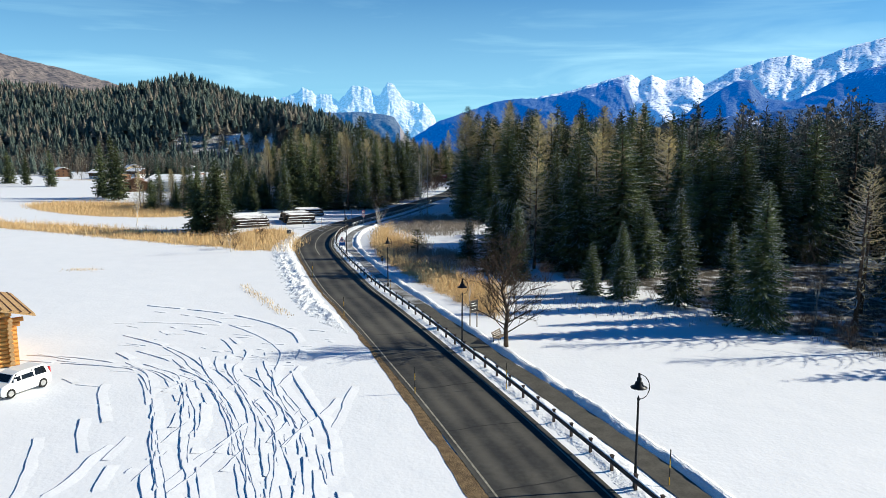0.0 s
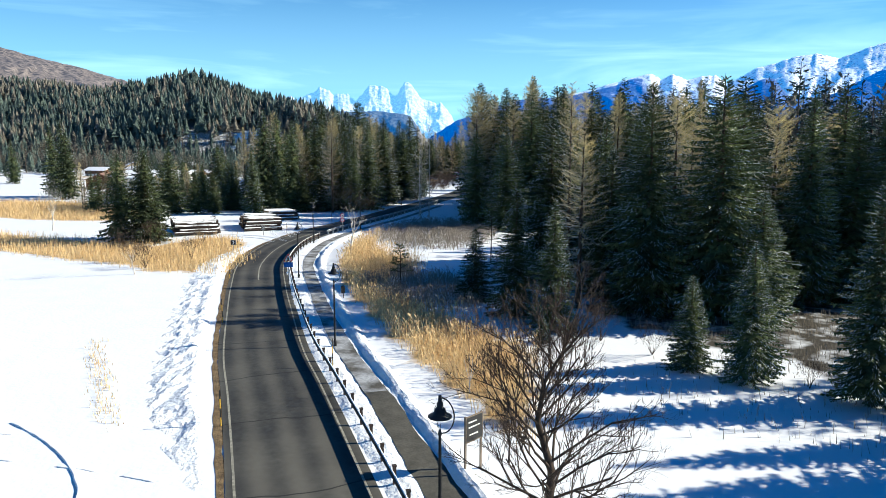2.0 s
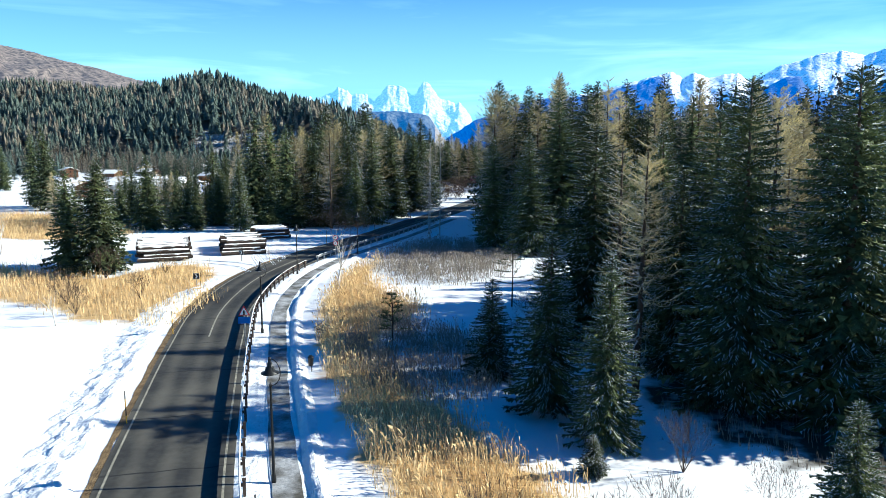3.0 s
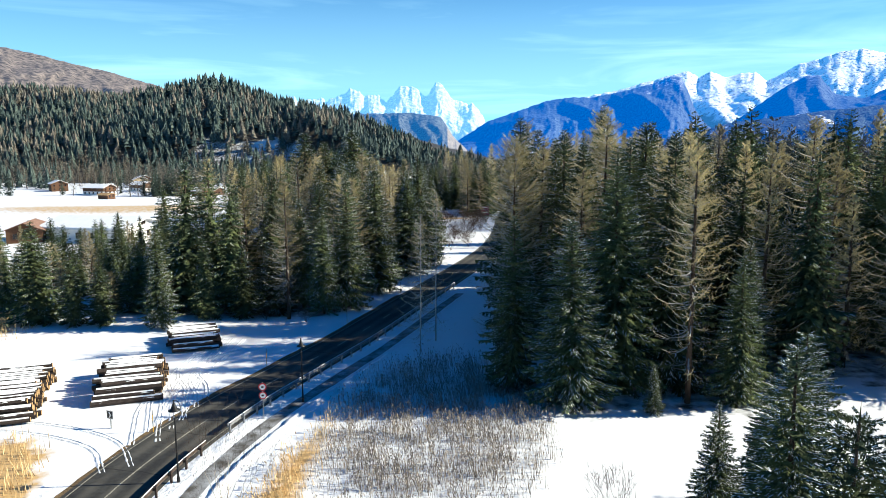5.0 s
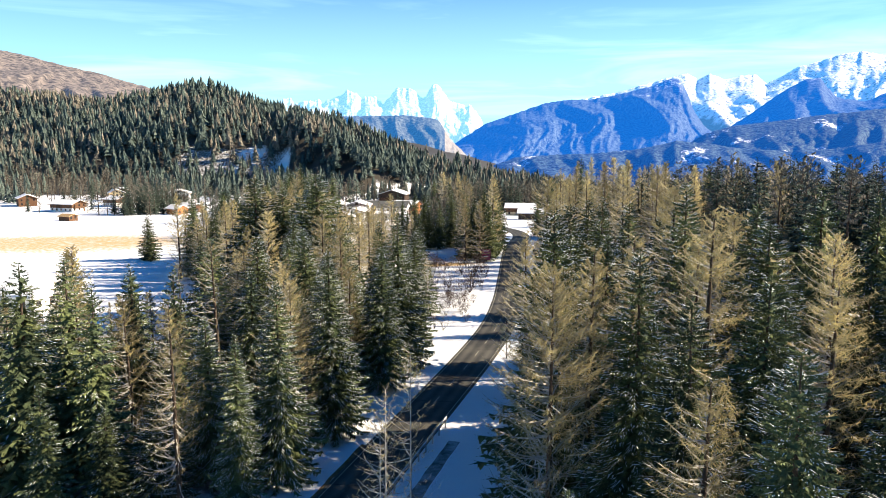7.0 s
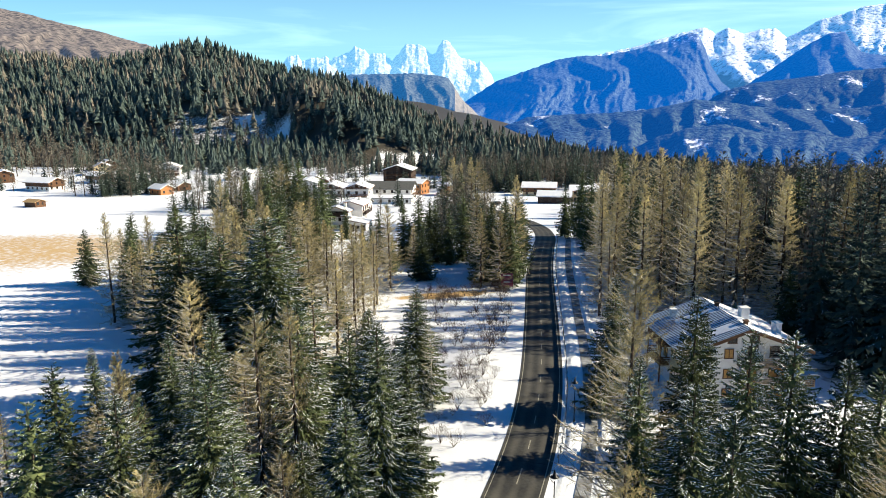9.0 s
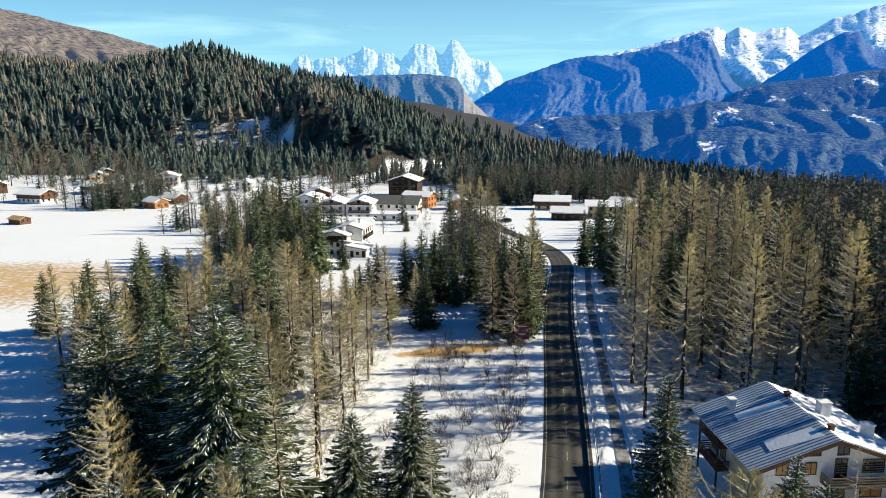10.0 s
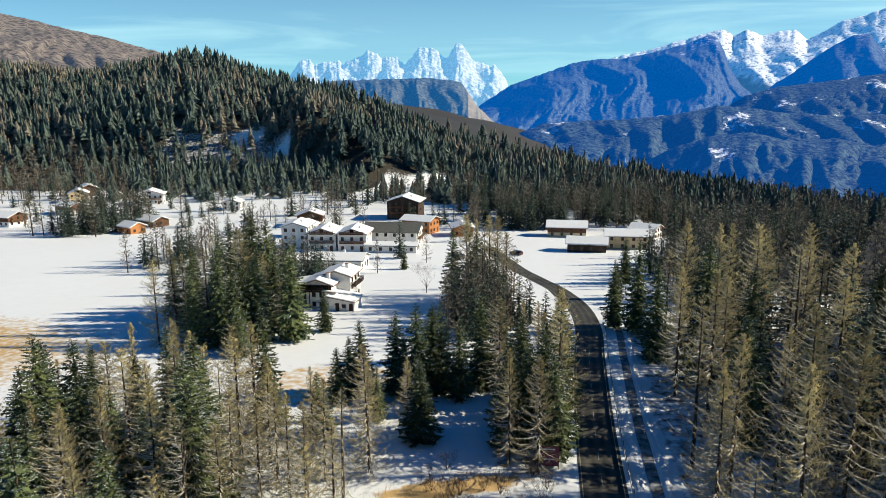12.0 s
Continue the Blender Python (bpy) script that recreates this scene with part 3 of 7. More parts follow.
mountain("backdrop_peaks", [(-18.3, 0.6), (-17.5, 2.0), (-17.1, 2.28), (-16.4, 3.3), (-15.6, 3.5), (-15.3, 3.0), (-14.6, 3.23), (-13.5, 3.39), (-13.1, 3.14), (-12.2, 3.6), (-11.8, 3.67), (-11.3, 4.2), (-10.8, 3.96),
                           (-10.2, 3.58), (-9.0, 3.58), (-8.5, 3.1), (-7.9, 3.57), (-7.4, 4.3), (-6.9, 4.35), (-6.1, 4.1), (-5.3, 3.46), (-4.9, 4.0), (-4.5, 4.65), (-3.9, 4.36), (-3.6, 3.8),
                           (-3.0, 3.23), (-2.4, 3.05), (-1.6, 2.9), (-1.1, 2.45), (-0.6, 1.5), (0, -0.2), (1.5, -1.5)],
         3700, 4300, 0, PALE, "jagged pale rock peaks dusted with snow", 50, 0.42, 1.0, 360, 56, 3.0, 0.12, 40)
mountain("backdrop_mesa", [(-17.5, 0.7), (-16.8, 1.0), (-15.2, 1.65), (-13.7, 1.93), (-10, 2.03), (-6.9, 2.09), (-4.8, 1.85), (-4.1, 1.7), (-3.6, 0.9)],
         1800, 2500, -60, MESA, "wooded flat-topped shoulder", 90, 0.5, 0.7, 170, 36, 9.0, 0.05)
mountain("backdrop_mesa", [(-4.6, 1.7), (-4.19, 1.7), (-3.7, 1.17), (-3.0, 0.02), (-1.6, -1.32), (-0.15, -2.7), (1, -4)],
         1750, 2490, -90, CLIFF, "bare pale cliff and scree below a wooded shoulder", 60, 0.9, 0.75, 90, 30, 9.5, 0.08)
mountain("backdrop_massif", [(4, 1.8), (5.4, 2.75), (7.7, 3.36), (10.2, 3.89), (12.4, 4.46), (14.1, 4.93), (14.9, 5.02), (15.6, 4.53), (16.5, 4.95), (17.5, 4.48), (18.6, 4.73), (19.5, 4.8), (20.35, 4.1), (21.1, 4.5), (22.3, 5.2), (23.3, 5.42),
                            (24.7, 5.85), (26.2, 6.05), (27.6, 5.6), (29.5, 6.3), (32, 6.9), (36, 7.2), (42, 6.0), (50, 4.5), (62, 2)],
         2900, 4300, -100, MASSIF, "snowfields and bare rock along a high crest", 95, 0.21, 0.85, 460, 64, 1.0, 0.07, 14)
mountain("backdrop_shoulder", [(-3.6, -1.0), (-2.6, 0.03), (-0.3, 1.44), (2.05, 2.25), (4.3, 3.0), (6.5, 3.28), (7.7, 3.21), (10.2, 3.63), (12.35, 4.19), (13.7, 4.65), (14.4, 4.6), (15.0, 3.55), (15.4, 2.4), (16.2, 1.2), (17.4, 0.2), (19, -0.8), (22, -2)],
         2000, 3300, -110, SHOULDER, "forested mountain shoulder under blue haze", 240, 0.22, 0.9, 300, 56, 11.0, 0.06)
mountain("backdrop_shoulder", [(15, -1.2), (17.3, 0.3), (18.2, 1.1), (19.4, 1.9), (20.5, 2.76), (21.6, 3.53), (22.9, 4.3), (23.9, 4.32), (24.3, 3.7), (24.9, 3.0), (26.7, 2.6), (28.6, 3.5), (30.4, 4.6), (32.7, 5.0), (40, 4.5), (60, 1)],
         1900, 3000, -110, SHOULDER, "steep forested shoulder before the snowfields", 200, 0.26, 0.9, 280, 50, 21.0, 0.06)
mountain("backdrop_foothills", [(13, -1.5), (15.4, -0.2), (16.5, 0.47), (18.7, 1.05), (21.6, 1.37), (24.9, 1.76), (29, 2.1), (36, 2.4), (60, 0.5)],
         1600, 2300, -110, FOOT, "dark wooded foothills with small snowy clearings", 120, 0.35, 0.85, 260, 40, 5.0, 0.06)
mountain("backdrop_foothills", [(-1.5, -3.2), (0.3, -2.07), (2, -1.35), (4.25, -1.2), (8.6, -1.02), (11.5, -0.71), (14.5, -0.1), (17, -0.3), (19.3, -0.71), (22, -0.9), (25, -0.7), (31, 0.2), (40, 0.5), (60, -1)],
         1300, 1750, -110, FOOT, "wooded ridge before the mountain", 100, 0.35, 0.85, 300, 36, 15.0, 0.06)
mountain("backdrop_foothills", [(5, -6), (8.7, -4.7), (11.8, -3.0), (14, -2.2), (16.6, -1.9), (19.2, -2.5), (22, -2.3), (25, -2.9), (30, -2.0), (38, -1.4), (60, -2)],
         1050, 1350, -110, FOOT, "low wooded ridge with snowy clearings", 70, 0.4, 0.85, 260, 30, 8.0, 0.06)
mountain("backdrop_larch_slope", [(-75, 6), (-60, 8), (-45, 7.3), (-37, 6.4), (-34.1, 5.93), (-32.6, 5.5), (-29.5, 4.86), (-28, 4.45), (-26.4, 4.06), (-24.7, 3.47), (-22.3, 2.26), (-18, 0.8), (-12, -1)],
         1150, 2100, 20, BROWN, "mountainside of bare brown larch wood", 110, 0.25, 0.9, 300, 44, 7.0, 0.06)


# ---- road, path, banks and verge ----
def strip(name, lo, hi, a, b, lift, mat, label="", category="", jag=0.0, seed=1):
    """A band along the road between two offsets to its right; lo and hi are values of y; a and b may vary with y."""
    rnd = random.Random(seed)
    geo, cols = Geo(), 12 if name == "road" else 4
    ids = [i for i in range(len(LINE)) if lo <= LINE[i, 1] <= hi]
    for i in ids:
        y = LINE[i, 1]
        wave = [1.3 * noise.noise(Vector((i * 0.23, seed * 7.1 + c, 0.5))) + 0.9 * noise.noise(Vector((i * 0.71, seed * 3.3 + c, 2.5))) for c in (0, 40)]
        o0 = (a(y) if callable(a) else a) + jag * (wave[0] + rnd.uniform(-0.2, 0.2))
        o1 = (b(y) if callable(b) else b) + jag * (wave[1] + rnd.uniform(-0.2, 0.2))
        for k in range(cols + 1):
            p = LINE[i] + SIDE[i] * (o0 + (o1 - o0) * k / cols)
            geo.v.append((p[0], p[1], gz1(LINE[i, 0], LINE[i, 1]) + lift))
    for r in range(len(ids) - 1):
        for k in range(cols):
            q = r * (cols + 1) + k
            geo.f.append((q, q + 1, q + cols + 2, q + cols + 1))
            geo.m.append(0)
    ob = part(name, geo, mat, smooth=True)
    if name == "road":
        ob.data.attributes.new("across", "FLOAT", "POINT").data.foreach_set("value", [-2.65 + 5.4 * (k % (cols + 1)) / cols for k in range(len(geo.v))])
        ob.data.attributes.new("along", "FLOAT", "POINT").data.foreach_set("value", [float(k // (cols + 1)) for k in range(len(geo.v))])
    return tagged(ob, label, category or name, "", "structure")


def rail_at(y):
    return float(np.interp(y, [-20, 30, 60, 85, 160, 230], [3.7, 3.6, 3.3, 3.05, 3.1, 3.3]))


def path_in(y):
    return float(np.interp(y, [-20, 30, 52, 85, 120], [5.0, 5.0, 4.25, 4.1, 4.3]))


def path_out(y):
    return float(np.interp(y, [-20, 30, 52, 85, 120], [6.5, 6.5, 5.6, 5.5, 5.8]))


strip("road", -60, 455, -2.65, 2.75, 0.03, ASPHALT, "worn dark grey asphalt of a two-lane road", "road")
strip("verge", -60, 175, lambda y: float(np.interp(y, [25, 45, 60, 90], [-3.5, -3.2, -2.95, -3.05])), -2.6, 0.018, VERGE, "brown earth and dead grass along the asphalt", "verge", jag=0.12, seed=4)
strip("pavement", -60, 66, path_in, path_out, 0.045, PAVING, "grey asphalt footpath swept clear of snow", "footpath", jag=0.14, seed=5)
strip("snow_cover", 64, 178, path_in, path_out, 0.04, BANK, "trampled snow over the footpath", "snow", jag=0.1, seed=15)
strip("pavement", 64, 178, lambda y: path_in(y) + 0.05, lambda y: path_in(y) + 1.2, 0.06, THAW, "half-thawed asphalt footpath under patches of trampled snow", "footpath", jag=0.07, seed=16)
strip("pavement", 205, 348, 5.3, 6.7, 0.06, THAW, "half-thawed asphalt footpath between snow banks", "footpath", jag=0.07, seed=17)
strip("edge_line", -60, 330, -2.38, -2.28, 0.036, PAINT, "worn white edge line", "road marking")
strip("edge_line", -60, 330, 2.3, 2.4, 0.036, PAINT, "worn white edge line", "road marking")


def snow_bank(lo, hi, a, b, tall, label, seed, lumps, shape, ends=14.0):
    """Ploughed snow along the road: clods of many sizes, ragged at both edges."""
    geo, cols = Geo(), 12
    rows = spline(LINE[(LINE[:, 1] > lo - 2) & (LINE[:, 1] < hi + 2)], 0.4)
    d = np.gradient(rows, axis=0)
    d /= np.linalg.norm(d, axis=1)[:, None]
    for (px, py), (dx, dy) in zip(rows, d):
        rag = [0.35 * noise.fractal(Vector((px * 0.7, py * 0.7, seed + c)), 0.8, 2.0, 3) for c in (0, 9)]
        o0, o1 = a(py) + rag[0] * lumps, b(py) + rag[1] * lumps
        end = float(smooth(min(py - lo, hi - py) / ends))
        for k in range(cols + 1):
            u = k / cols
            o = o0 + (o1 - o0) * u
            x, y = px + dy * o, py - dx * o
            clod = noise.fractal(Vector((x * 1.1, y * 1.1, seed)), 0.9, 2.2, 4)
            up = float(np.interp(u, *zip(*shape))) * tall * (0.8 + 0.55 * noise.noise(Vector((x * 0.35, y * 0.35, seed + 3))))
            rim = math.sin(math.pi * u) ** 0.5
            geo.v.append((x, y, gz1(px, py) - 0.02 + end * (max(0.0, up) + lumps * 0.22 * clod * rim)))
    for r in range(len(rows) - 1):
        for k in range(cols):
            q = r * (cols + 1) + k
            geo.f.append((q, q + 1, q + cols + 2, q + cols + 1))
            geo.m.append(0)
    tagged(part("snow_bank", geo, BANK, smooth=False), label, "snow bank", "", "structure")


snow_bank(-40, 160, path_out, lambda y: path_out(y) + 1.05, 0.36, "ploughed snow bank beside the footpath", 6, 0.35, ((0, 0), (0.3, 0.85), (0.5, 1), (0.75, 0.5), (1, 0)), 25.0)
snow_bank(-40, 150, lambda y: rail_at(y) - 0.55, lambda y: path_in(y) + 0.15, 0.13, "trampled snow strip under the guard rail", 7, 0.35, ((0, 0), (0.3, 1), (0.7, 1), (1, 0)))
snow_bank(205, 345, lambda y: 3.4, lambda y: 5.2, 0.26, "ploughed snow bank along the road", 8, 0.4, ((0, 0), (0.3, 1), (0.7, 0.8), (1, 0)))
snow_bank(205, 345, lambda y: 6.8, lambda y: 8.0, 0.3, "ploughed snow bank beside the footpath", 12, 0.4, ((0, 0), (0.3, 1), (0.7, 0.8), (1, 0)))
snow_bank(54, 122, lambda y: float(np.interp(y, [54, 66, 104, 122], [-3.6, -6.3, -6.6, -4.2])), lambda y: -3.3, 0.34, "wide heap of ploughed snow clods along the road", 9, 0.95, ((0, 0), (0.3, 0.35), (0.6, 0.8), (0.8, 1), (1, 0)))
for lo in [*range(95, 132, 200), *range(132, 330, 6)]:
    hi = 131 if lo == 95 else lo + 3
    strip("centre_line", lo, hi, -0.06, 0.06, 0.037, PAINT, "worn white centre line", "road marking")


# ---- trees ----
def spruce(seed, h=18.0, r=3.0, gap=0.45, around=9, seg=6, snow=0.5, low=0.05, core=10, size=1.0):
    """A spruce: tiers of drooping boughs feathered with short sprays about a dark core, rime along the outer sprays."""
    rnd = random.Random(seed)
    trunk, crown, frost = Geo(), Geo(), Geo()
    trunk.tube([(0, 0, -0.3), (0, 0, h * 0.45), (0, 0, h * 0.97)], [h * 0.013, h * 0.008, 0.02], 6)
    gaps = [rnd.uniform(0, 6.28) for _ in range(3)]
    z = h * low
    while z < h * 0.985:
        f = (z / h - low) / (1 - low)
        reach = r * (1 - f) ** 0.74 * (0.78 + 0.22 * min(1, f * 8)) + 0.1
        count = max(4, round(around * (1 - 0.4 * f)))
        turn = rnd.uniform(0, 6.28)
        for j in range(count):
            a = turn + 6.283 * j / count + rnd.uniform(-0.3, 0.3)
            ln = reach * rnd.uniform(0.72, 1.12) * (1 + 0.16 * math.sin(a * 2 + gaps[0]) * math.sin(z * 0.8 + gaps[1]))
            rise = rnd.uniform(-0.16, 0.02) + 0.5 * f * f
            droop = rnd.uniform(0.3, 0.55) * (1 - 0.75 * f)
            zz = z + rnd.uniform(-0.5, 0.5) * gap
            ca, sa = math.cos(a), math.sin(a)

            def at(s, off=0.0, dz=0.0):
                o = s * ln
                return (ca * o - sa * off, sa * o + ca * off, zz + rise * o - droop * o * (s - 0.62 * s * s * s) + dz)

            rime = rnd.random() < snow
            for k in range(seg):
                s0 = 0.26 + 0.72 * k / seg
                s1 = s0 + 0.72 / seg * rnd.uniform(0.9, 1.3)
                for sign in (-1, 1):
                    w = (ln * 0.12 * (1.25 - 0.8 * s0) + 0.11 * (1 - 0.6 * f)) * rnd.uniform(0.6, 1.35) * size
                    fall = -w * rnd.uniform(0.2, 0.7)
                    st = s1 + rnd.uniform(0.0, 0.12)
                    crown.tri(at(s0), at(s1, 0, 0.02), at(st, sign * w, fall))
                    if rime and k and rnd.random() < 0.8:
                        q = rnd.uniform(0.35, 0.7)
                        c = s0 + (st - s0) * q
                        e = 0.014 + 0.022 * rnd.random()
                        frost.tri(at(c - e, sign * w * q, fall * q + 0.03), at(c + e, sign * w * q, fall * q + 0.04), at(st, sign * w * 0.95, fall + 0.03))
                for hang in range(2 if seg > 5 else 1):
                    if k + hang and rnd.random() < 0.85:
                        w = (ln * 0.1 * (1.25 - 0.6 * s0) + 0.16 * (1 - 0.6 * f)) * rnd.uniform(0.5, 1.4) * size
                        o = rnd.uniform(-0.22, 0.22) * ln * 0.4
                        crown.tri(at(s0, o * 0.6), at(s1, o), at((s0 + s1) / 2 + rnd.uniform(-0.04, 0.08), o * 1.3, -w))
            crown.tri(at(0.88, -0.05 * size), at(0.88, 0.05 * size), at(1.08, 0, 0.04))
            if rime:
                frost.tri(at(0.7, -0.022, 0.045), at(0.7, 0.022, 0.045), at(1.05, 0, 0.06))
        z += gap * (1 - 0.5 * f) * rnd.uniform(0.8, 1.2)
    near = seg > 5
    for k in range(core * (70 if near else 60)):
        f = 1 - rnd.random() ** 0.55
        z = h * (low + (0.97 - low) * f)
        q = (r * (1 - f) ** 0.74 + 0.1) * rnd.uniform(0.1, 0.55)
        a, e = rnd.uniform(0, 6.283), ((0.09 + 0.13 * (1 - f)) if near else (0.14 + 0.2 * (1 - f))) * rnd.uniform(0.7, 1.3) * (0.7 + 0.3 * size)
        ca, sa = math.cos(a), math.sin(a)
        crown.tri((ca * q - sa * e, sa * q + ca * e, z), (ca * q + sa * e, sa * q - ca * e, z + rnd.uniform(-0.1, 0.1)), (ca * (q + e * 1.3), sa * (q + e * 1.3), z - e * rnd.uniform(0.6, 1.6)))
        crown.tri((ca * q * 0.5 - sa * e, sa * q * 0.5 + ca * e, z + e), (ca * q * 0.5 + sa * e, sa * q * 0.5 - ca * e, z + e * 0.8), (ca * q, sa * q, z - e))
    for u, v in ((0.06, 0), (0, 0.06)):
        crown.tri((-u, -v, h * 0.93), (u, v, h * 0.93), (0, 0, h))
    return trunk, crown, frost


def larch(seed, h=18.0, r=3.2, gap=0.55, around=5, twigs=13, low=0.25, fan=1.0, thick_twig=1.0, bends=((0, 0.28), (0.28, 0.55), (0.55, 0.8), (0.8, 1.05)), full=0.62, bough=1.0, bare=0.0):
    """A leafless larch: pale boughs that sag and lift at their tips, and a haze of fine twigs that thickens upwards."""
    rnd = random.Random(seed)
    trunk, limbs, crown = Geo(), Geo(), Geo()
    lean = rnd.uniform(-0.012, 0.012)
    trunk.tube([(0, 0, -0.3), (lean * h * 0.5, 0, h * 0.5), (lean * h, 0, h * 0.98)], [h * 0.012, h * 0.0075, 0.025], 6)
    z = h * low
    while z < h * 0.985:
        f = (z / h - low) / (1 - low)
        reach = r * (1 - f) ** full * (0.66 + 0.34 * min(1, f * 4)) + 0.12
        turn = rnd.uniform(0, 6.28)
        for j in range(around):
            a = turn + 6.283 * j / around + rnd.uniform(-0.5, 0.5)
            ln = reach * rnd.uniform(0.4, 1.15)
            sag = rnd.uniform(0.3, 1.1) * (1 - 0.7 * f)
            lift = 0.7 * f
            swing = rnd.uniform(-0.35, 0.35) * ln
            zz = z + rnd.uniform(-0.9, 0.9) * gap
            ca, sa = math.cos(a), math.sin(a)

            def at(s, off=0.0, dz=0.0):
                o = s * ln
                off += swing * s * s
                return (lean * zz + ca * o - sa * off, sa * o + ca * off, zz + lift * o - sag * ln * (s - 0.95 * s ** 2.4) + dz)

            wide = (0.018 + 0.01 * ln) * (0.6 + 0.4 * thick_twig) * bough
            for s0, s1 in bends:
                w0, w1 = wide * (1 - s0 * 0.8), wide * (1 - s1 * 0.8)
                limbs.face((at(s0, -w0, 0.5 * w0), at(s0, w0, -0.5 * w0), at(s1, w1, -0.5 * w1), at(s1, -w1, 0.5 * w1)))
            leafy = 0.3 + 0.7 * min(1, max(0, (f - bare + 0.15) / 0.3)) if bare else 1.0
            for k in range(round(twigs * leafy * (0.5 + 0.75 * f + 0.1 * ln))):
                s = rnd.uniform(0.12, 1.0) ** 0.7
                t = rnd.uniform(0.35, 1.0) * (0.3 + 0.13 * ln) * fan
                w = rnd.uniform(0.013, 0.026) * thick_twig
                b0 = at(s)
                tip = at(min(1.15, s + rnd.uniform(-0.05, 0.14)), rnd.uniform(-0.8, 0.8) * t, rnd.uniform(-1.25, 0.6) * t)
                crown.tri((b0[0] - w * sa, b0[1] + w * ca, b0[2] - w), (b0[0] + w * sa, b0[1] - w * ca, b0[2] + w), tip)
        z += gap * (1 - 0.5 * f) * rnd.uniform(0.7, 1.3)
    return trunk, limbs, crown


def bare_tree(seed, h=9.0, spread=0.75, depth=6, trunk_r=0.22, fork=0.22, limbs=7):
    """A leafless tree: every bough forks into thinner ones."""
    rnd = random.Random(seed)
    wood, twig = Geo(), Geo()

    def grow(p, d, ln, r, level):
        n = 2 if level < 3 else 1
        pts, radii = [p], [r]
        for k in range(n):
            d = (d + Vector((rnd.uniform(-1, 1), rnd.uniform(-1, 1), rnd.uniform(-0.4, 0.8))) * 0.16).normalized()
            p = p + d * ln / n
            pts.append(p)
            radii.append(r * (1 - 0.35 * (k + 1) / n))
        if r > 0.016:
            wood.tube(pts, radii, 5 if level < 2 else 3, cap=False)
        else:
            w = Vector((d.y, -d.x, 0.3)).normalized() * max(r, 0.009)
            twig.tri(pts[0] - w, pts[0] + w, pts[-1])
        if level >= depth:
            return
        count = limbs if level == 0 else rnd.choice((2, 3, 3))
        for j in range(count):
            a = 6.283 * j / count + rnd.uniform(-0.5, 0.5)
            u = d.cross(Vector((0, 0, 1)) if abs(d.z) < 0.95 else Vector((1, 0, 0))).normalized()
            w = u.cross(d)
            s = spread * rnd.uniform(0.55, 1.2)
            nd = (d + (u * math.cos(a) + w * math.sin(a)) * s + Vector((0, 0, 0.12))).normalized()
            start = pts[-1] if level == 0 or rnd.random() < 0.6 else pts[-1] - d * ln * rnd.uniform(0.1, 0.5)
            grow(start, nd, ln * rnd.uniform(0.62, 0.88) if level else h * rnd.uniform(0.24, 0.32), radii[-1] * (0.5 if level == 0 else rnd.uniform(0.5, 0.72)), level + 1)

    grow(Vector((0, 0, -0.15)), Vector((0.03, 0, 1)), h * fork, trunk_r, 0)
    return wood, twig


def broad_tree(seed, h, reach, trunk_r, low=0.17, limbs=18, depth=4):
    """A leafless broad tree: a leader with boughs that fork into fine twigs."""
    rnd = random.Random(seed)
    wood, twig = Geo(), Geo()
    lead = [Vector((rnd.uniform(-0.12, 0.12) * k, rnd.uniform(-0.12, 0.12) * k, h * 0.82 * k / 5 - 0.1)) for k in range(6)]
    wood.tube(lead, [trunk_r * (1 - 0.17 * k) for k in range(6)], 8, cap=False)

    def grow(p, d, ln, r, level):
        d = (d + Vector((rnd.uniform(-1, 1), rnd.uniform(-1, 1), rnd.uniform(-0.5, 0.9))) * 0.18).normalized()
        mid = p + d * ln * 0.5
        d = (d + Vector((rnd.uniform(-1, 1), rnd.uniform(-1, 1), rnd.uniform(-0.2, 0.9))) * 0.2).normalized()
        end = mid + d * ln * 0.5
        if level < 3:
            wood.tube([p, mid, end], [r, r * 0.8, r * 0.6], 4 if level < 2 else 3, cap=False)
        else:
            w = Vector((d.y, -d.x, 0.2)).normalized() * max(r, 0.011)
            twig.tri(p - w, p + w, end)
        if level >= depth:
            return
        for j in range(4 if level < 3 else 3):
            u = d.cross(Vector((0.3, 0.2, 1))).normalized()
            w = u.cross(d)
            a = rnd.uniform(0, 6.28)
            s = rnd.uniform(0.35, 0.85)
            t = rnd.uniform(0.35, 1.0)
            start = p.lerp(mid, t * 2) if t < 0.5 else mid.lerp(end, t * 2 - 1)
            grow(start, (d + (u * math.cos(a) + w * math.sin(a)) * s + Vector((0, 0, 0.15))).normalized(), ln * rnd.uniform(0.42, 0.68), r * 0.5, level + 1)

    for k in range(limbs):
        f = low + (0.8 - low) * k / limbs
        i = min(4, int(f / 0.82 * 5))
        p = lead[i].lerp(lead[i + 1], f / 0.82 * 5 - i)
        a = k * 2.4 + rnd.uniform(-0.4, 0.4)
        up = 0.35 + 1.2 * f
        grow(p, Vector((math.cos(a), math.sin(a), up)).normalized(), reach * (1.05 - 0.6 * f) * rnd.uniform(0.6, 0.85), trunk_r * 0.3 * (1 - 0.6 * f), 0)
    return wood, twig


def kit(geos, names, mats):
    """Meshes of a tree's parts; with two names the second holds boughs and twigs."""
    if len(names) == 2:
        g = Geo()
        for k, s in enumerate(geos[1:]):
            base = len(g.v)
            g.v += s.v
            g.f += [tuple(i + base for i in f) for f in s.f]
            g.m += [k] * len(s.f)
        return [(names[0], geos[0].mesh(names[0], [mats[0]], True)), (names[1], g.mesh(names[1], list(mats[1:])))]
    return [(n, g.mesh(n, [m])) for g, n, m in zip(geos, names, mats)]


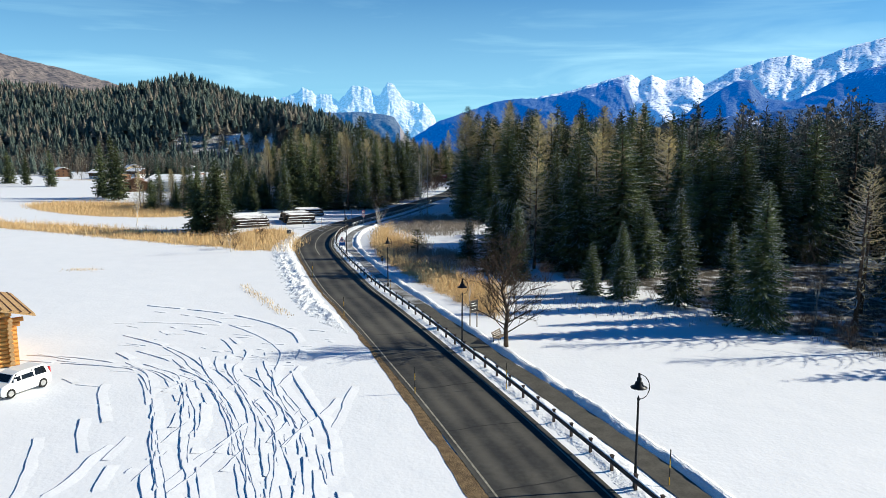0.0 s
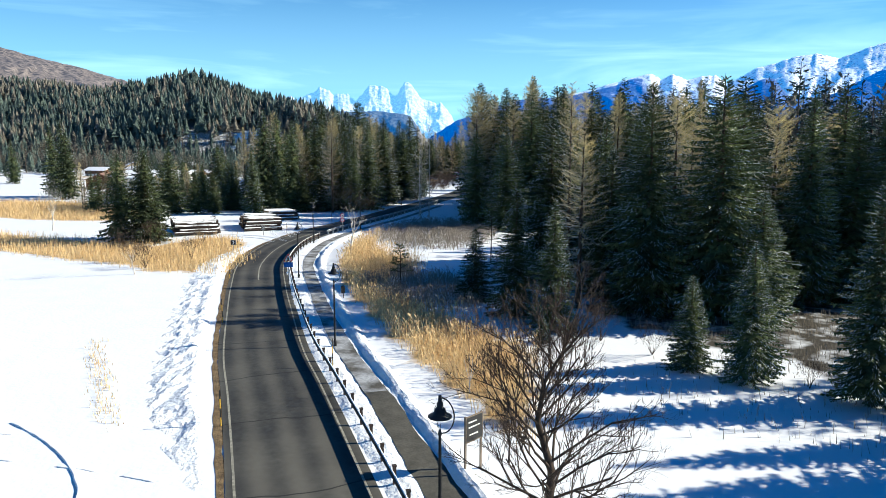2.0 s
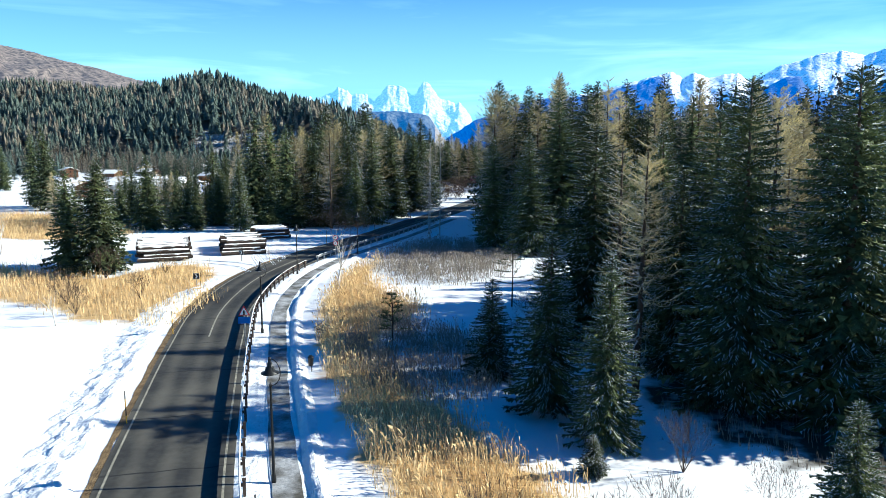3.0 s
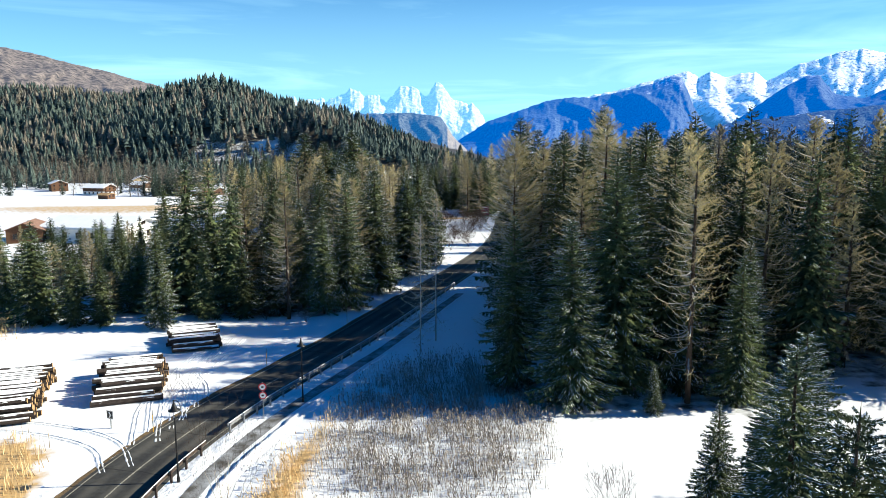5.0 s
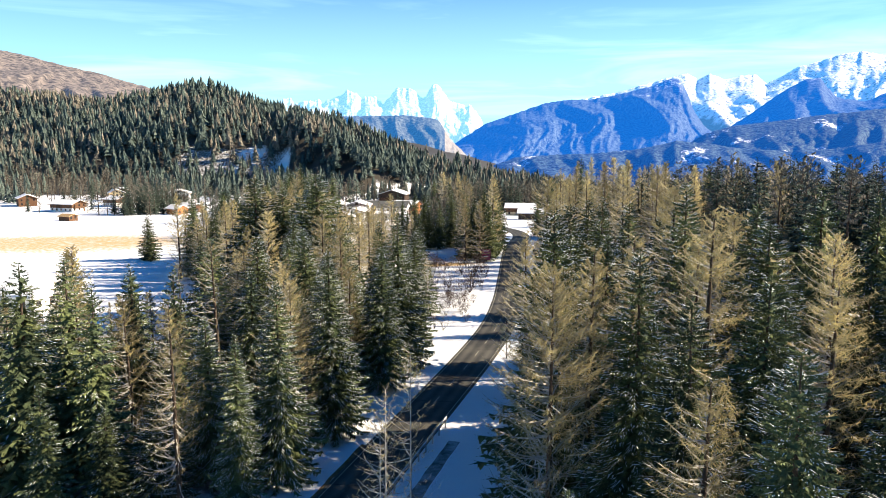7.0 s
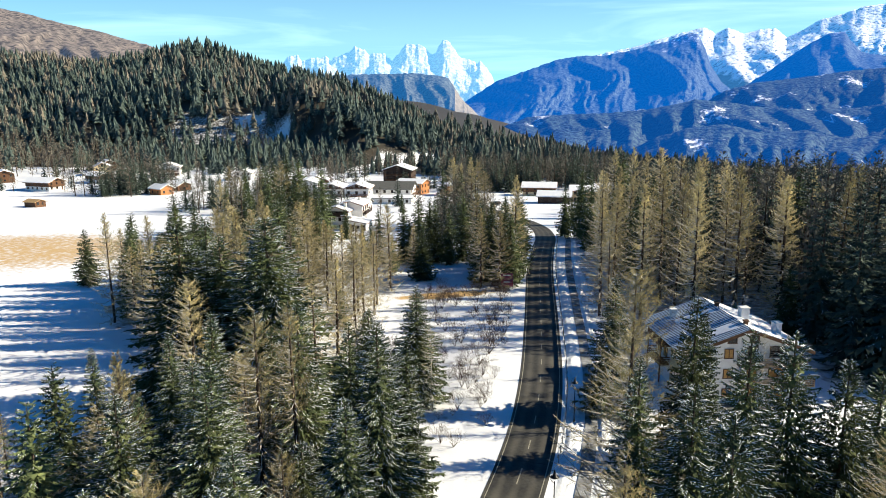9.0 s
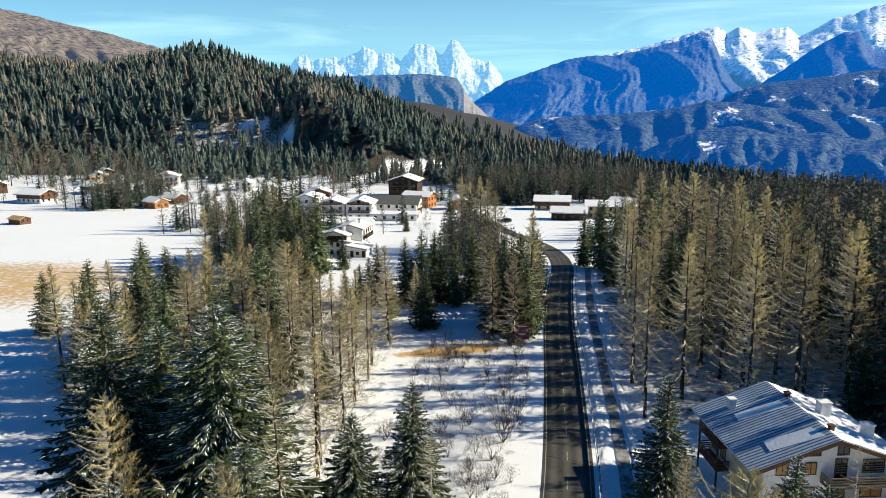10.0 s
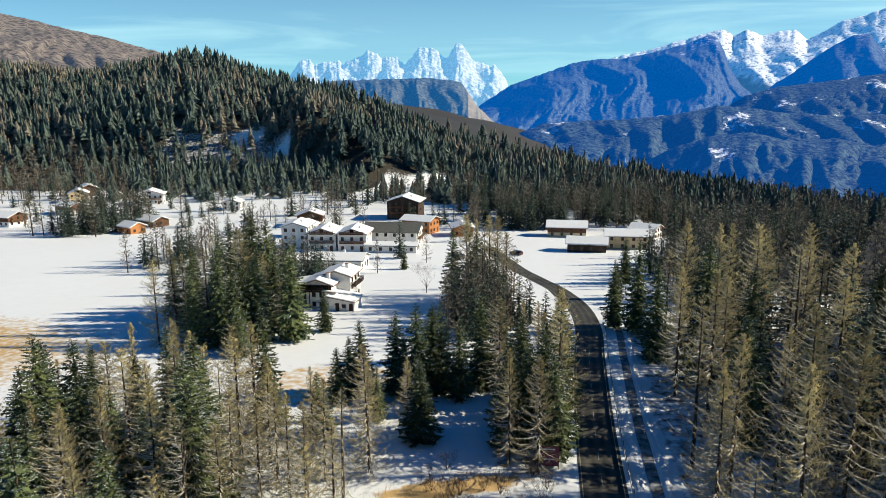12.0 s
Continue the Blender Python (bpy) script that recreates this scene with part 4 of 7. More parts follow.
ST, LT = ("trunk", "crown", "snow"), ("trunk", "crown")
SM, LM = (BARK, NEEDLE, FROST), (BARK, LIMB, LARCH)
SPRUCES = [kit(spruce(11 + k, 18, r, 0.4, 11, 8, sn, low, 16, 0.8), ST, SM) for k, (r, low, sn) in enumerate(((3.5, 0.03, 0.85), (3.1, 0.05, 0.9), (3.9, 0.02, 0.75), (2.8, 0.06, 0.8), (3.4, 0.03, 0.45)))]
LARCHES = [kit(larch(31 + k, 18, r, 0.5, 6, 42, low, 1.0, 0.55, full=q, bough=1.25, bare=0.36), LT, LM) for k, (r, low, q) in enumerate(((3.6, 0.1, 0.55), (3.1, 0.14, 0.62), (4.1, 0.07, 0.5)))]
GOLDEN = [kit(larch(61, 18, 4.6, 0.4, 7, 52, 0.08, 1.05, 0.6, full=0.42, bough=1.35, bare=0.42), LT, LM)]
SCRAGGY = [kit(larch(51 + k, 18, r, 0.6, 5, 12, low, 0.75), LT, LM) for k, (r, low) in enumerate(((3.8, 0.08), (2.8, 0.1)))]
THIN = [kit(larch(57, 18, 3.0, 0.75, 4, 12, 0.1, 0.9, 0.8), LT, (LIMB, LIMB, LARCH))]
for v in THIN[0][0][1].vertices:
    v.co.x, v.co.y = v.co.x * 0.4, v.co.y * 0.4
SPRUCES_OFF = [kit(spruce(15 + k, 18, r, 0.6, 9, 4, 0.5, low, 10, 1.25), ST, SM) for k, (r, low) in enumerate(((3.5, 0.03), (3.0, 0.05), (3.9, 0.02)))]
LARCHES_OFF = [kit(larch(35 + k, 18, r, 0.6, 6, 30, low, 1.1, 1.05, ((0, 0.35), (0.35, 0.7), (0.7, 1.05)), q, 1.6), LT, LM) for k, (r, low, q) in enumerate(((4.2, 0.05, 0.8), (3.5, 0.07, 0.85), (4.6, 0.03, 0.72)))]
KINDS = {"T": (THIN, "bare_larch_tree", "thin grey larch with short bare twigs", "tree"),
         "S": (SPRUCES, "spruce_tree", "dark green spruce with snow-dusted boughs standing in snow", "tree"),
         "L": (LARCHES, "larch_tree", "leafless tan-brown larch with fine drooping twigs", "tree"),
         "G": (GOLDEN, "larch_tree", "broad golden larch with pale bare lower boughs", "tree"),
         "D": (SCRAGGY, "bare_larch_tree", "sparse grey larch with long bare boughs", "tree")}
PLACED = []


def tree(kind, x, y, h, rnd, wide=None, variant=None):
    kits, name, label, category = KINDS[kind]
    if (x > (48 if y < 112 else 25) or x < -36 or y > 232 or (x < -26 and 158 < y < 200)) and kind in "SL":
        kits = SPRUCES_OFF if kind == "S" else LARCHES_OFF
    k = kits[rnd.randrange(len(kits)) if variant is None else variant]
    s = h / 18
    w = s ** 0.8 * (wide or rnd.uniform(1.0, 1.4))
    m = Matrix.LocRotScale((x, y, gz1(x, y)), Euler((rnd.uniform(-0.02, 0.02), rnd.uniform(-0.02, 0.02), rnd.uniform(0, 6.28))), (w, w, s))
    ob = thing(name, m, label, category, "trees of the wood")
    for n, me in k:
        p = part(n, me, None, ob)
        if n == "snow":
            p["kind"] = "stuff"
    PLACED.append((x, y, max(1.0, 1.5 * s)))


rng = random.Random(5)
START_TREES = [("S", -42, 122, 11.5), ("S", -38.2, 121, 12), ("S", -40, 125, 12.5), ("S", -86, 190, 16), ("S", -95, 200, 17), ("S", -90, 196, 18), ("S", -73, 184, 9.5),
               ("S", -138, 253, 14), ("S", -164, 271, 13), ("S", -152, 262, 12), ("S", 3.2, 88, 6), ("S", 14.8, 70.2, 5.4), ("S", 17.4, 68.1, 7.6),
               ("S", 22.5, 80, 9.5), ("S", 21.7, 64.5, 11), ("S", 25.7, 57, 12), ("S", 24.5, 60, 8.5), ("D", 32.6, 55.2, 13), ("S", 5.9, 82.5, 9.5), ("S", 8.2, 78.8, 9),
               ("S", 16, 84, 17), ("S", 20.9, 83, 17.5), ("S", 25, 90, 18), ("D", 11.2, 92, 14), ("S", 7.2, 75.6, 1.8), ("D", 37, 62, 13), ("S", 29, 87, 17), ("S", 33, 88, 15), ("S", 37, 88, 17), ("S", 42, 90, 18), ("S", 47, 91, 19), ("S", 34.5, 93, 18), ("D", 39, 51, 12)]
MIDDLE_TREES = [("S", -34.6, 156.5, 12.2), ("S", -42, 157.4, 8), ("S", -45, 157, 9), ("S", -50, 158, 12), ("S", -31, 161, 10), ("S", -27, 162, 8.5), ("S", -24, 164, 9),
                ("L", -29, 170, 15), ("L", -25.4, 188.5, 16.4), ("S", -15.7, 168, 17), ("S", -13.4, 178, 17.8), ("S", 8.8, 135.6, 14.9), ("S", 4.2, 139, 14.7), ("S", 12.7, 139, 20.3, 1.2), ("G", 4.5, 151, 20.7, 1.0), ("S", 5.9, 160.7, 23.5), ("L", 11.1, 162, 21.5, 1.15), ("S", 21.7, 136.4, 11.8), ("S", 15.2, 150, 21), ("S", 11, 146.5, 20.5), ("S", 9.8, 153, 22), ("L", 7.5, 159, 21),
                ("S", 24, 141, 12.5), ("S", 19.6, 145, 13.8), ("S", 14.7, 133.5, 4), ("S", 13.5, 114.5, 8), ("S", 17.2, 118, 8.4), ("L", 28.5, 118.5, 14, 1.2), ("L", 31, 121, 13, 1.2), ("S", 8.4, 177, 22.5), ("S", 21.4, 169, 23), ("L", 4, 166, 17.5), ("T", -4.6, 149, 14),
                ("T", -3.4, 153, 16), ("L", -19, 182, 16), ("S", -59.5, 212, 13), ("L", -46, 190, 16), ("T", -5.2, 155, 13)]
LATER_TREES = [("L", -19.5, 200, 19.5), ("S", -10.4, 227.6, 14.2, 1.6), ("S", -15.5, 225, 12.2, 1.5), ("S", 11.5, 226.2, 16, 1.2), ("L", 12.4, 221.5, 10.8, 0.9), ("S", 18.0, 216, 14.5, 1.25), ("S", 41, 254, 11.4),
               ("S", 9.4, 187, 19.5), ("S", 12.8, 189, 22, 1.15), ("S", 16.2, 191, 21.5, 1.2), ("S", 12.8, 200.5, 21, 0.95), ("L", 8.7, 200.5, 18), ("L", 20.6, 187, 18), ("S", 19.4, 191, 20), ("S", 22.5, 193, 18.5), ("S", -24.6, 220, 23.5, 1.95, 2), ("S", -34.2, 220, 23, 1.75, 2), ("S", -30.4, 222, 21, 1.5, 4), ("S", -38, 225, 16), ("S", -28, 186, 18),
               ("S", -23.5, 187, 18), ("S", -80.5, 279, 11), ("L", -42.5, 252, 18), ("S", -59.5, 274, 18), ("S", -56, 288, 11), ("S", -30, 298, 8.5), ("L", -24.4, 263, 15), ("L", -21.5, 262, 14),
               ("S", -53, 347, 15), ("S", -18, 317, 10), ("S", -22, 303, 13), ("S", -18.5, 300, 15), ("S", -15, 304, 14), ("S", -12, 300, 13), ("S", -9, 305, 16), ("L", -6, 304, 15), ("S", -27, 301, 12), ("S", -17, 294, 9)]
CLEARING_TREES = [("L", -28, 268, 14), ("L", -31, 273, 13), ("L", -26, 275, 13), ("L", -33.5, 266, 15), ("L", -29, 281, 12), ("L", -18, 288, 11), ("L", -34, 279, 13), ("S", -30, 287, 9), ("T", 16.5, 214, 13), ("L", -22, 281, 12), ("S", -23, 292, 8), ("S", -26, 256, 7)]
GROVE_TREES = [("S", 4.0, 318, 13), ("S", 1.2, 283, 14), ("S", -2.2, 286, 13), ("L", -4.5, 281, 15), ("S", 1.8, 291, 15), ("S", 26, 391, 13), ("S", 21, 371, 9), ("D", 15.0, 252.4, 16), ("L", 20.8, 258.4, 22), ("L", 29, 260.5, 24), ("L", 27.7, 266, 23), ("L", 18.1, 269.4, 21),
               ("T", 28.5, 228, 9.5), ("S", 2.4, 301, 15), ("S", -2.5, 298, 14), ("L", 3.2, 310, 16), ("L", 36, 268, 22), ("L", 43, 262, 23), ("T", -8.5, 225.5, 10), ("S", -14, 210, 3)]
FIELD_TREES = [("S", -46.6, 329.2, 20.5), ("S", -62, 352, 24), ("S", -58, 349, 22), ("S", -66, 356, 20), ("S", -70, 348, 16), ("S", -72, 340, 13), ("S", -78, 345, 15), ("L", -64, 344, 14), ("L", -57, 343, 15), ("L", -75, 351, 13), ("S", 16.7, 344.4, 14.4),
               ("S", 20.5, 340, 20), ("L", -15, 369, 21), ("S", -18, 361, 19), ("L", -9.6, 366.7, 21), ("S", -12.5, 362, 18), ("L", -8, 373, 20), ("L", -5.5, 366, 17), ("L", -13, 374, 19), ("S", -36.8, 407.5, 7), ("S", -16.4, 302.2, 14.4),
               ("S", -20.5, 300.8, 10), ("S", -16.1, 286.2, 10.6), ("S", -4.5, 285.5, 15.3), ("L", 1.9, 289.6, 20), ("S", -0.1, 286.2, 17), ("S", -28.7, 300.2, 9.5), ("S", -53.4, 318.8, 9.5), ("L", -49.5, 332, 12), ("S", -42, 336, 9)]
for row in START_TREES + MIDDLE_TREES + LATER_TREES + CLEARING_TREES + GROVE_TREES + FIELD_TREES:
    tree(*row[:4], rng, *row[4:])


def fill(lo, hi, tries, near, kinds, tall, keep, out):
    """Random trees where the woods are, none too close to another; out takes each."""
    for _ in range(tries):
        x, y = rng.uniform(lo[0], hi[0]), rng.uniform(lo[1], hi[1])
        if not keep(x, y) or any((x - a) ** 2 + (y - b) ** 2 < (near + 0.4 * c) ** 2 for a, b, c in PLACED):
            continue
        out(rng.choices("SLD", kinds)[0], x, y, rng.uniform(*tall))


def plant(kind, x, y, h):
    tree(kind, x, y, h, rng)


def inside(x, y):
    return wooded(x, y) > 0.5


fill((5, 84), (48, 108), 190, 3.0, (9, 2, 0.4), (11, 16.5), lambda x, y: inside(x, y) and y > 84 + 0.13 * (x - 15), plant)
fill((8.5, 136), (22, 152), 70, 3.0, (8, 1.5, 0.3), (18, 24), inside, plant)
fill((22, 136), (48, 152), 90, 3.2, (6, 4, 1), (15, 21), inside, plant)
fill((-2, 150), (48, 212), 520, 3.0, (7, 3.5, 0.6), (18, 25), lambda x, y: inside(x, y) and not (y > 176 and x > 8) and not (y < 172 and x < 7.5), plant)
fill((8, 176), (48, 200), 120, 2.6, (6, 4, 1), (9, 13), inside, plant)
fill((-35, 161), (-8, 206), 300, 2.9, (7, 3, 0.4), (11, 19), inside, plant)
fill((-72, 161), (-35, 206), 330, 2.3, (7, 3, 0.4), (5, 9.5), inside, plant)
fill((-52, 206), (-19, 232), 70, 4.0, (6, 3, 1), (13, 19), inside, plant)
fill((-46, 232), (-20, 282), 110, 3.2, (3, 7, 1), (13.5, 19), lambda x, y: True, plant)
fill((-76, 234), (-36, 292), 420, 2.7, (5, 7, 1), (11, 18), inside, plant)
fill((14, 251), (46, 292), 70, 4.6, (3, 7, 2), (17, 24), inside, plant)
fill((14, 252), (26, 345), 30, 4.6, (4, 7, 2), (15, 22), inside, plant)
fill((12, 250), (62, 340), 120, 5.6, (3, 7, 1), (19, 25), inside, plant)
fill((-8, 277), (3, 320), 60, 2.6, (6, 4, 1), (11, 16), inside, plant)
fill((-72, 322), (-51, 352), 80, 3.0, (6, 3, 1), (15, 22), inside, plant)
print("trees placed", len(PLACED))

# the woods behind: too many to count
MID = [spruce(71, 18, 3.6, 1.1, 8, 3, 0.2, 0.04, 3, 1.4), spruce(72, 18, 3.1, 1.1, 8, 3, 0.2, 0.06, 3, 1.4)]
MIDL = [larch(81, 18, 4.4, 1.3, 5, 6, 0.12, 1.5, 2.2, ((0, 0.5), (0.5, 1.0))), larch(82, 18, 3.9, 1.3, 5, 6, 0.15, 1.5, 2.2, ((0, 0.5), (0.5, 1.0)))]


def merged(geos):
    g = Geo()
    for k, s in enumerate(geos):
        base = len(g.v)
        g.v += s.v
        g.f += [tuple(i + base for i in f) for f in s.f]
        g.m += [k] * len(s.f)
    return g.arrays()


def thick(geo):
    """Wider twigs for woods far off."""
    v = np.array(geo.v).reshape(-1, 3, 3)
    mid = (v[:, 0] + v[:, 1]) / 2
    for k in (0, 1):
        v[:, k] = mid + (v[:, k] - mid) * 3
    geo.v = [tuple(p) for p in v.reshape(-1, 3)]
    return geo


MID_S = [merged(k) for k in MID]
MID_L = [merged((a, b, thick(c))) for a, b, c in MIDL]
back_s, back_l = [], []


def behind(kind, x, y, h):
    s = h / 18
    row = (rng.randrange(2), x, y, gz1(x, y) - 0.1, rng.uniform(0, 6.28), s ** 0.8 * rng.uniform(1.0, 1.4), s)
    (back_s if kind == "S" else back_l).append(row)
    PLACED.append((x, y, 1.5))


fill((30, 252), (50, 345), 80, 3.6, (7, 2, 0), (17, 23), inside, behind)
fill((43, 228), (80, 300), 300, 2.4, (6, 2, 0), (18, 25), inside, behind)
fill((32, 56), (80, 112), 400, 2.6, (6, 3, 0), (14, 21), lambda x, y: inside(x, y) and (y > 84 + 0.13 * (x - 15) or x > 64), behind)
# Mostly out of view; added to shade the ground at the wood's edge.
fill((43, 56), (64, 73), 60, 2.8, (6, 3, 0), (14, 19), lambda x, y: y < 71 + 0.13 * (x - 15) - 3, behind)
# Added to shade the marsh on their left; the gap lets sun through.
fill((37, 104), (84, 141), 150, 2.6, (6, 4, 0), (16, 23), lambda x, y: not 121 + 0.13 * (x - 22) < y < 138.5 + 0.13 * (x - 22), behind)
fill((46, 38), (62, 48), 8, 3.2, (6, 3, 0), (10, 14), inside, behind)
fill((62, 0), (95, 52), 60, 4.0, (6, 3, 0), (12, 18), inside, behind)
fill((46, 130), (125, 345), 1050, 3.0, (6, 3, 0), (16, 24), inside, behind)
fill((-18, 350), (-8, 384), 24, 2.4, (3, 6, 0), (13, 18), lambda x, y: x < road_x(y) - 6, behind)
fill((-204, 470), (-174, 530), 70, 2.4, (4, 5, 0), (13, 19), lambda x, y: True, behind)
fill((-120, 395), (-88, 440), 30, 3.0, (4, 4, 0), (10, 16), lambda x, y: True, behind)
fill((38, 345), (190, 560), 560, 3.8, (5, 4, 0), (13, 19), lambda x, y: x > 38 + max(0, 440 - y) * 0.02 and not (y > 420 and x < 60), behind)
fill((-175, 395), (-90, 560), 60, 3.0, (2, 5, 0), (10, 15), lambda x, y: np.hypot((x + 140) / 30, (y - 515) / 40) > 1 and y > 470, behind)
fill((-25, 503), (75, 585), 330, 3.0, (5, 4, 0), (12, 18), lambda x, y: np.hypot(x - 25, y - 492) > 14, behind)
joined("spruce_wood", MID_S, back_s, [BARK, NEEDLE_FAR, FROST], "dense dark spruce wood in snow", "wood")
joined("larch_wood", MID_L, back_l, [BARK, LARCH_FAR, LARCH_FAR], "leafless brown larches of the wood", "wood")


def far_tree(seed, h=16.0, r=2.6, tiers=6, sides=7):
    """A conifer far off: ragged tiers about a thin trunk."""
    rnd = random.Random(seed)
    g = Geo()
    g.tube([(0, 0, 0), (0, 0, h * 0.9)], [0.18, 0.05], 3, cap=False)
    for k in range(tiers):
        z1 = h * (0.1 + 0.9 * (k + 1.25) / (tiers + 0.25))
        z0 = h * (0.06 + 0.8 * k / tiers)
        rad = r * (1 - 0.86 * k / tiers)
        turn = rnd.uniform(0, 6.28)
        for j in range(sides):
            a = turn + 6.283 * j / sides
            da = 6.283 / sides * 0.62
            p = rnd.uniform(0.6, 1.2) * rad
            q = rnd.uniform(0.35, 0.8) * rad
            g.tri((p * math.cos(a), p * math.sin(a), z0 - rnd.uniform(0, 0.6)), (q * math.cos(a + da), q * math.sin(a + da), z0 + rnd.uniform(0.2, 1.0)), (0, 0, min(z1, h)), 1)
            g.tri((p * math.cos(a), p * math.sin(a), z0 - rnd.uniform(0, 0.6)), (0, 0, min(z1, h)), (q * math.cos(a - da), q * math.sin(a - da), z0 + rnd.uniform(0.2, 1.0)), 1)
    return g.arrays()


FAR = [far_tree(91 + k, 16, r, 5, 5) for k, r in enumerate((2.4, 2.8, 2.0))]


def slim(geos, k):
    """A light tree for the hill's foot, scaled to the far trees' height."""
    v, t, m = merged(geos)
    return v * (16 / 18), t, np.minimum(m, k)


FOOT_S = [far_tree(95 + k, 16, r, 8, 6) for k, r in enumerate((2.9, 3.3, 2.6))]
FOOT_L = [slim([a, thick(c)], 1) for a, b, c in (larch(98 + k, 18, 3.4, 2.4, 4, 5, 0.1, 2.0, 3.0) for k in range(3))]
hill_s, hill_l, foot_s, foot_l = [], [], [], []


def hillside():
    rnd = random.Random(9)
    n = 0
    while n < 9500:
        x, y = rnd.uniform(-820, 520), 560 + (400 if rnd.random() < 0.8 else 560) * rnd.random()
        if abs(x) > (y - 100) * 0.95:
            continue
        if clearing(x, y) > 0.6 and y > 600 and (x > -110 or y > 655) and rnd.random() < 0.85:
            continue
        if scree(x, y) > 0.5 and rnd.random() < 0.5:
            continue
        if -300 < x < -25 and y < 585:
            continue
        if x < -110 and y < 640 and rnd.random() < 0.6:
            continue
        n += 1
        larchy = noise.noise(Vector((x * 0.008, y * 0.008, 2))) + (0.12 if y < 700 else -0.05)
        h = rnd.uniform(0.6, 1.2) * (1.0 + 0.25 * noise.noise(Vector((x * 0.02, y * 0.02, 7))))
        row = (rnd.randrange(3), x, y, gz1(x, y) - 0.3, rnd.uniform(0, 6.28), h ** 0.7 * rnd.uniform(1.5, 2.6), h)
        brown = rnd.random() < 0.3 + 0.9 * larchy
        if y < 735:
            row = (*row[:5], row[5] * 0.8, row[6] * 0.95)
            (foot_l if brown else foot_s).append(row)
        else:
            (hill_l if brown else hill_s).append(row)


hillside()
joined("hill_spruce_wood", FAR, hill_s, [BARK, HAZY_HILL_NEEDLE], "dark conifer wood over the hill", "wood")
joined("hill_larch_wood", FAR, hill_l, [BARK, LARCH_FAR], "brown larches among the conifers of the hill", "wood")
joined("hill_foot_spruces", FOOT_S, foot_s, [BARK, HAZY_HILL_NEEDLE], "dark conifers at the foot of the hill", "wood")
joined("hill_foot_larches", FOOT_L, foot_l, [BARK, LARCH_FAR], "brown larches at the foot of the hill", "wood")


# ---- materials of made things ----
WHITE_WALL = material("white_render", (0.78, 0.77, 0.74), 0.85, vary=0.12, scale=0.7, bump=0.004, bump_scale=30, fine=0.04)
CREAM_WALL = material("ochre_render", (0.62, 0.5, 0.3), 0.85, vary=0.15, scale=0.7, fine=0.05)
TIMBER = material("brown_timber", (0.13, 0.065, 0.032), 0.75, vary=0.4, scale=2, fine=0.25, stretch=(1, 1, 8), bump=0.006, bump_scale=20)
DARK_TIMBER = material("dark_timber", (0.055, 0.034, 0.024), 0.8, vary=0.4, scale=2, fine=0.25, stretch=(1, 1, 8))
ORANGE_TIMBER = material("orange_timber", (0.42, 0.18, 0.06), 0.7, vary=0.3, scale=2, fine=0.2, stretch=(1, 1, 8))
LOGWOOD = material("log_wood", (0.68, 0.37, 0.09), 0.55, second=(0.5, 0.25, 0.06), scale=2.5, fine=0.25, rand=0.15, stretch=(1, 4, 4), bump=0.008, bump_scale=14)
LOGEND = material("log_end", (0.42, 0.27, 0.12), 0.7, vary=0.3, scale=8, fine=0.2)
CUT_BARK = material("log_bark", (0.05, 0.038, 0.032), 0.9, vary=0.45, scale=3, fine=0.3, rand=0.25, bump=0.02, bump_scale=18)
BOARD = material("pale_board", (0.5, 0.33, 0.15), 0.7, vary=0.3, scale=2, fine=0.2, stretch=(6, 1, 1))
GREY_BOARD = material("weathered_board", (0.2, 0.16, 0.12), 0.85, vary=0.35, scale=3, fine=0.25)
SHUTTER = material("ochre_shutter", (0.5, 0.29, 0.09), 0.7, vary=0.25, scale=5, fine=0.15)
GLASS = material("window_glass", (0.012, 0.014, 0.016), 0.06, vary=0.3, scale=3, spec=0.4)
FRAME = material("window_frame", (0.1, 0.06, 0.04), 0.6, vary=0.3, scale=5, fine=0.1)
TIN = material("roof_tin", (0.7, 0.72, 0.74), 0.5, metal=0.0, vary=0.25, scale=1.2, fine=0.1)
BLUE_TIN = material("pale_blue_tin", (0.52, 0.62, 0.74), 0.45, vary=0.2, scale=1.2, fine=0.08)
RIB_TIN = material("blue_rib_tin", (0.1, 0.15, 0.22), 0.5, vary=0.3, scale=2, fine=0.1)
TILE = material("roof_tile", (0.28, 0.17, 0.12), 0.85, vary=0.35, scale=3, fine=0.2)
SLATE = material("grey_roof", (0.13, 0.13, 0.12), 0.8, vary=0.3, scale=2, fine=0.15)
STEEL = material("grey_steel", (0.36, 0.37, 0.38), 0.4, metal=0.8, vary=0.25, scale=4, fine=0.1)
RUST = material("weathered_rail", (0.075, 0.055, 0.045), 0.7, metal=0.2, vary=0.4, scale=4, fine=0.2)
IRON = material("black_iron", (0.025, 0.026, 0.028), 0.45, metal=0.5, vary=0.3, scale=5)
YELLOW = material("yellow_pole", (0.6, 0.36, 0.03), 0.55, vary=0.2, scale=4)
BLACK = material("black_paint", (0.02, 0.02, 0.02), 0.5, vary=0.2, scale=6)
CAR_WHITE = material("white_car_paint", (0.78, 0.78, 0.77), 0.25, vary=0.04, scale=1.5, spec=0.6)
CAR_DARK = material("dark_car_paint", (0.014, 0.018, 0.02), 0.25, vary=0.1, scale=1.5, spec=0.6)
RUBBER = material("tyre_rubber", (0.018, 0.018, 0.018), 0.8, vary=0.2, scale=9)
ALLOY = material("alloy_rim", (0.5, 0.5, 0.5), 0.35, metal=0.8, vary=0.15, scale=9)
LAMP_GLASS = material("lamp_glass", (0.75, 0.76, 0.76), 0.2, vary=0.05, scale=9, spec=0.6)
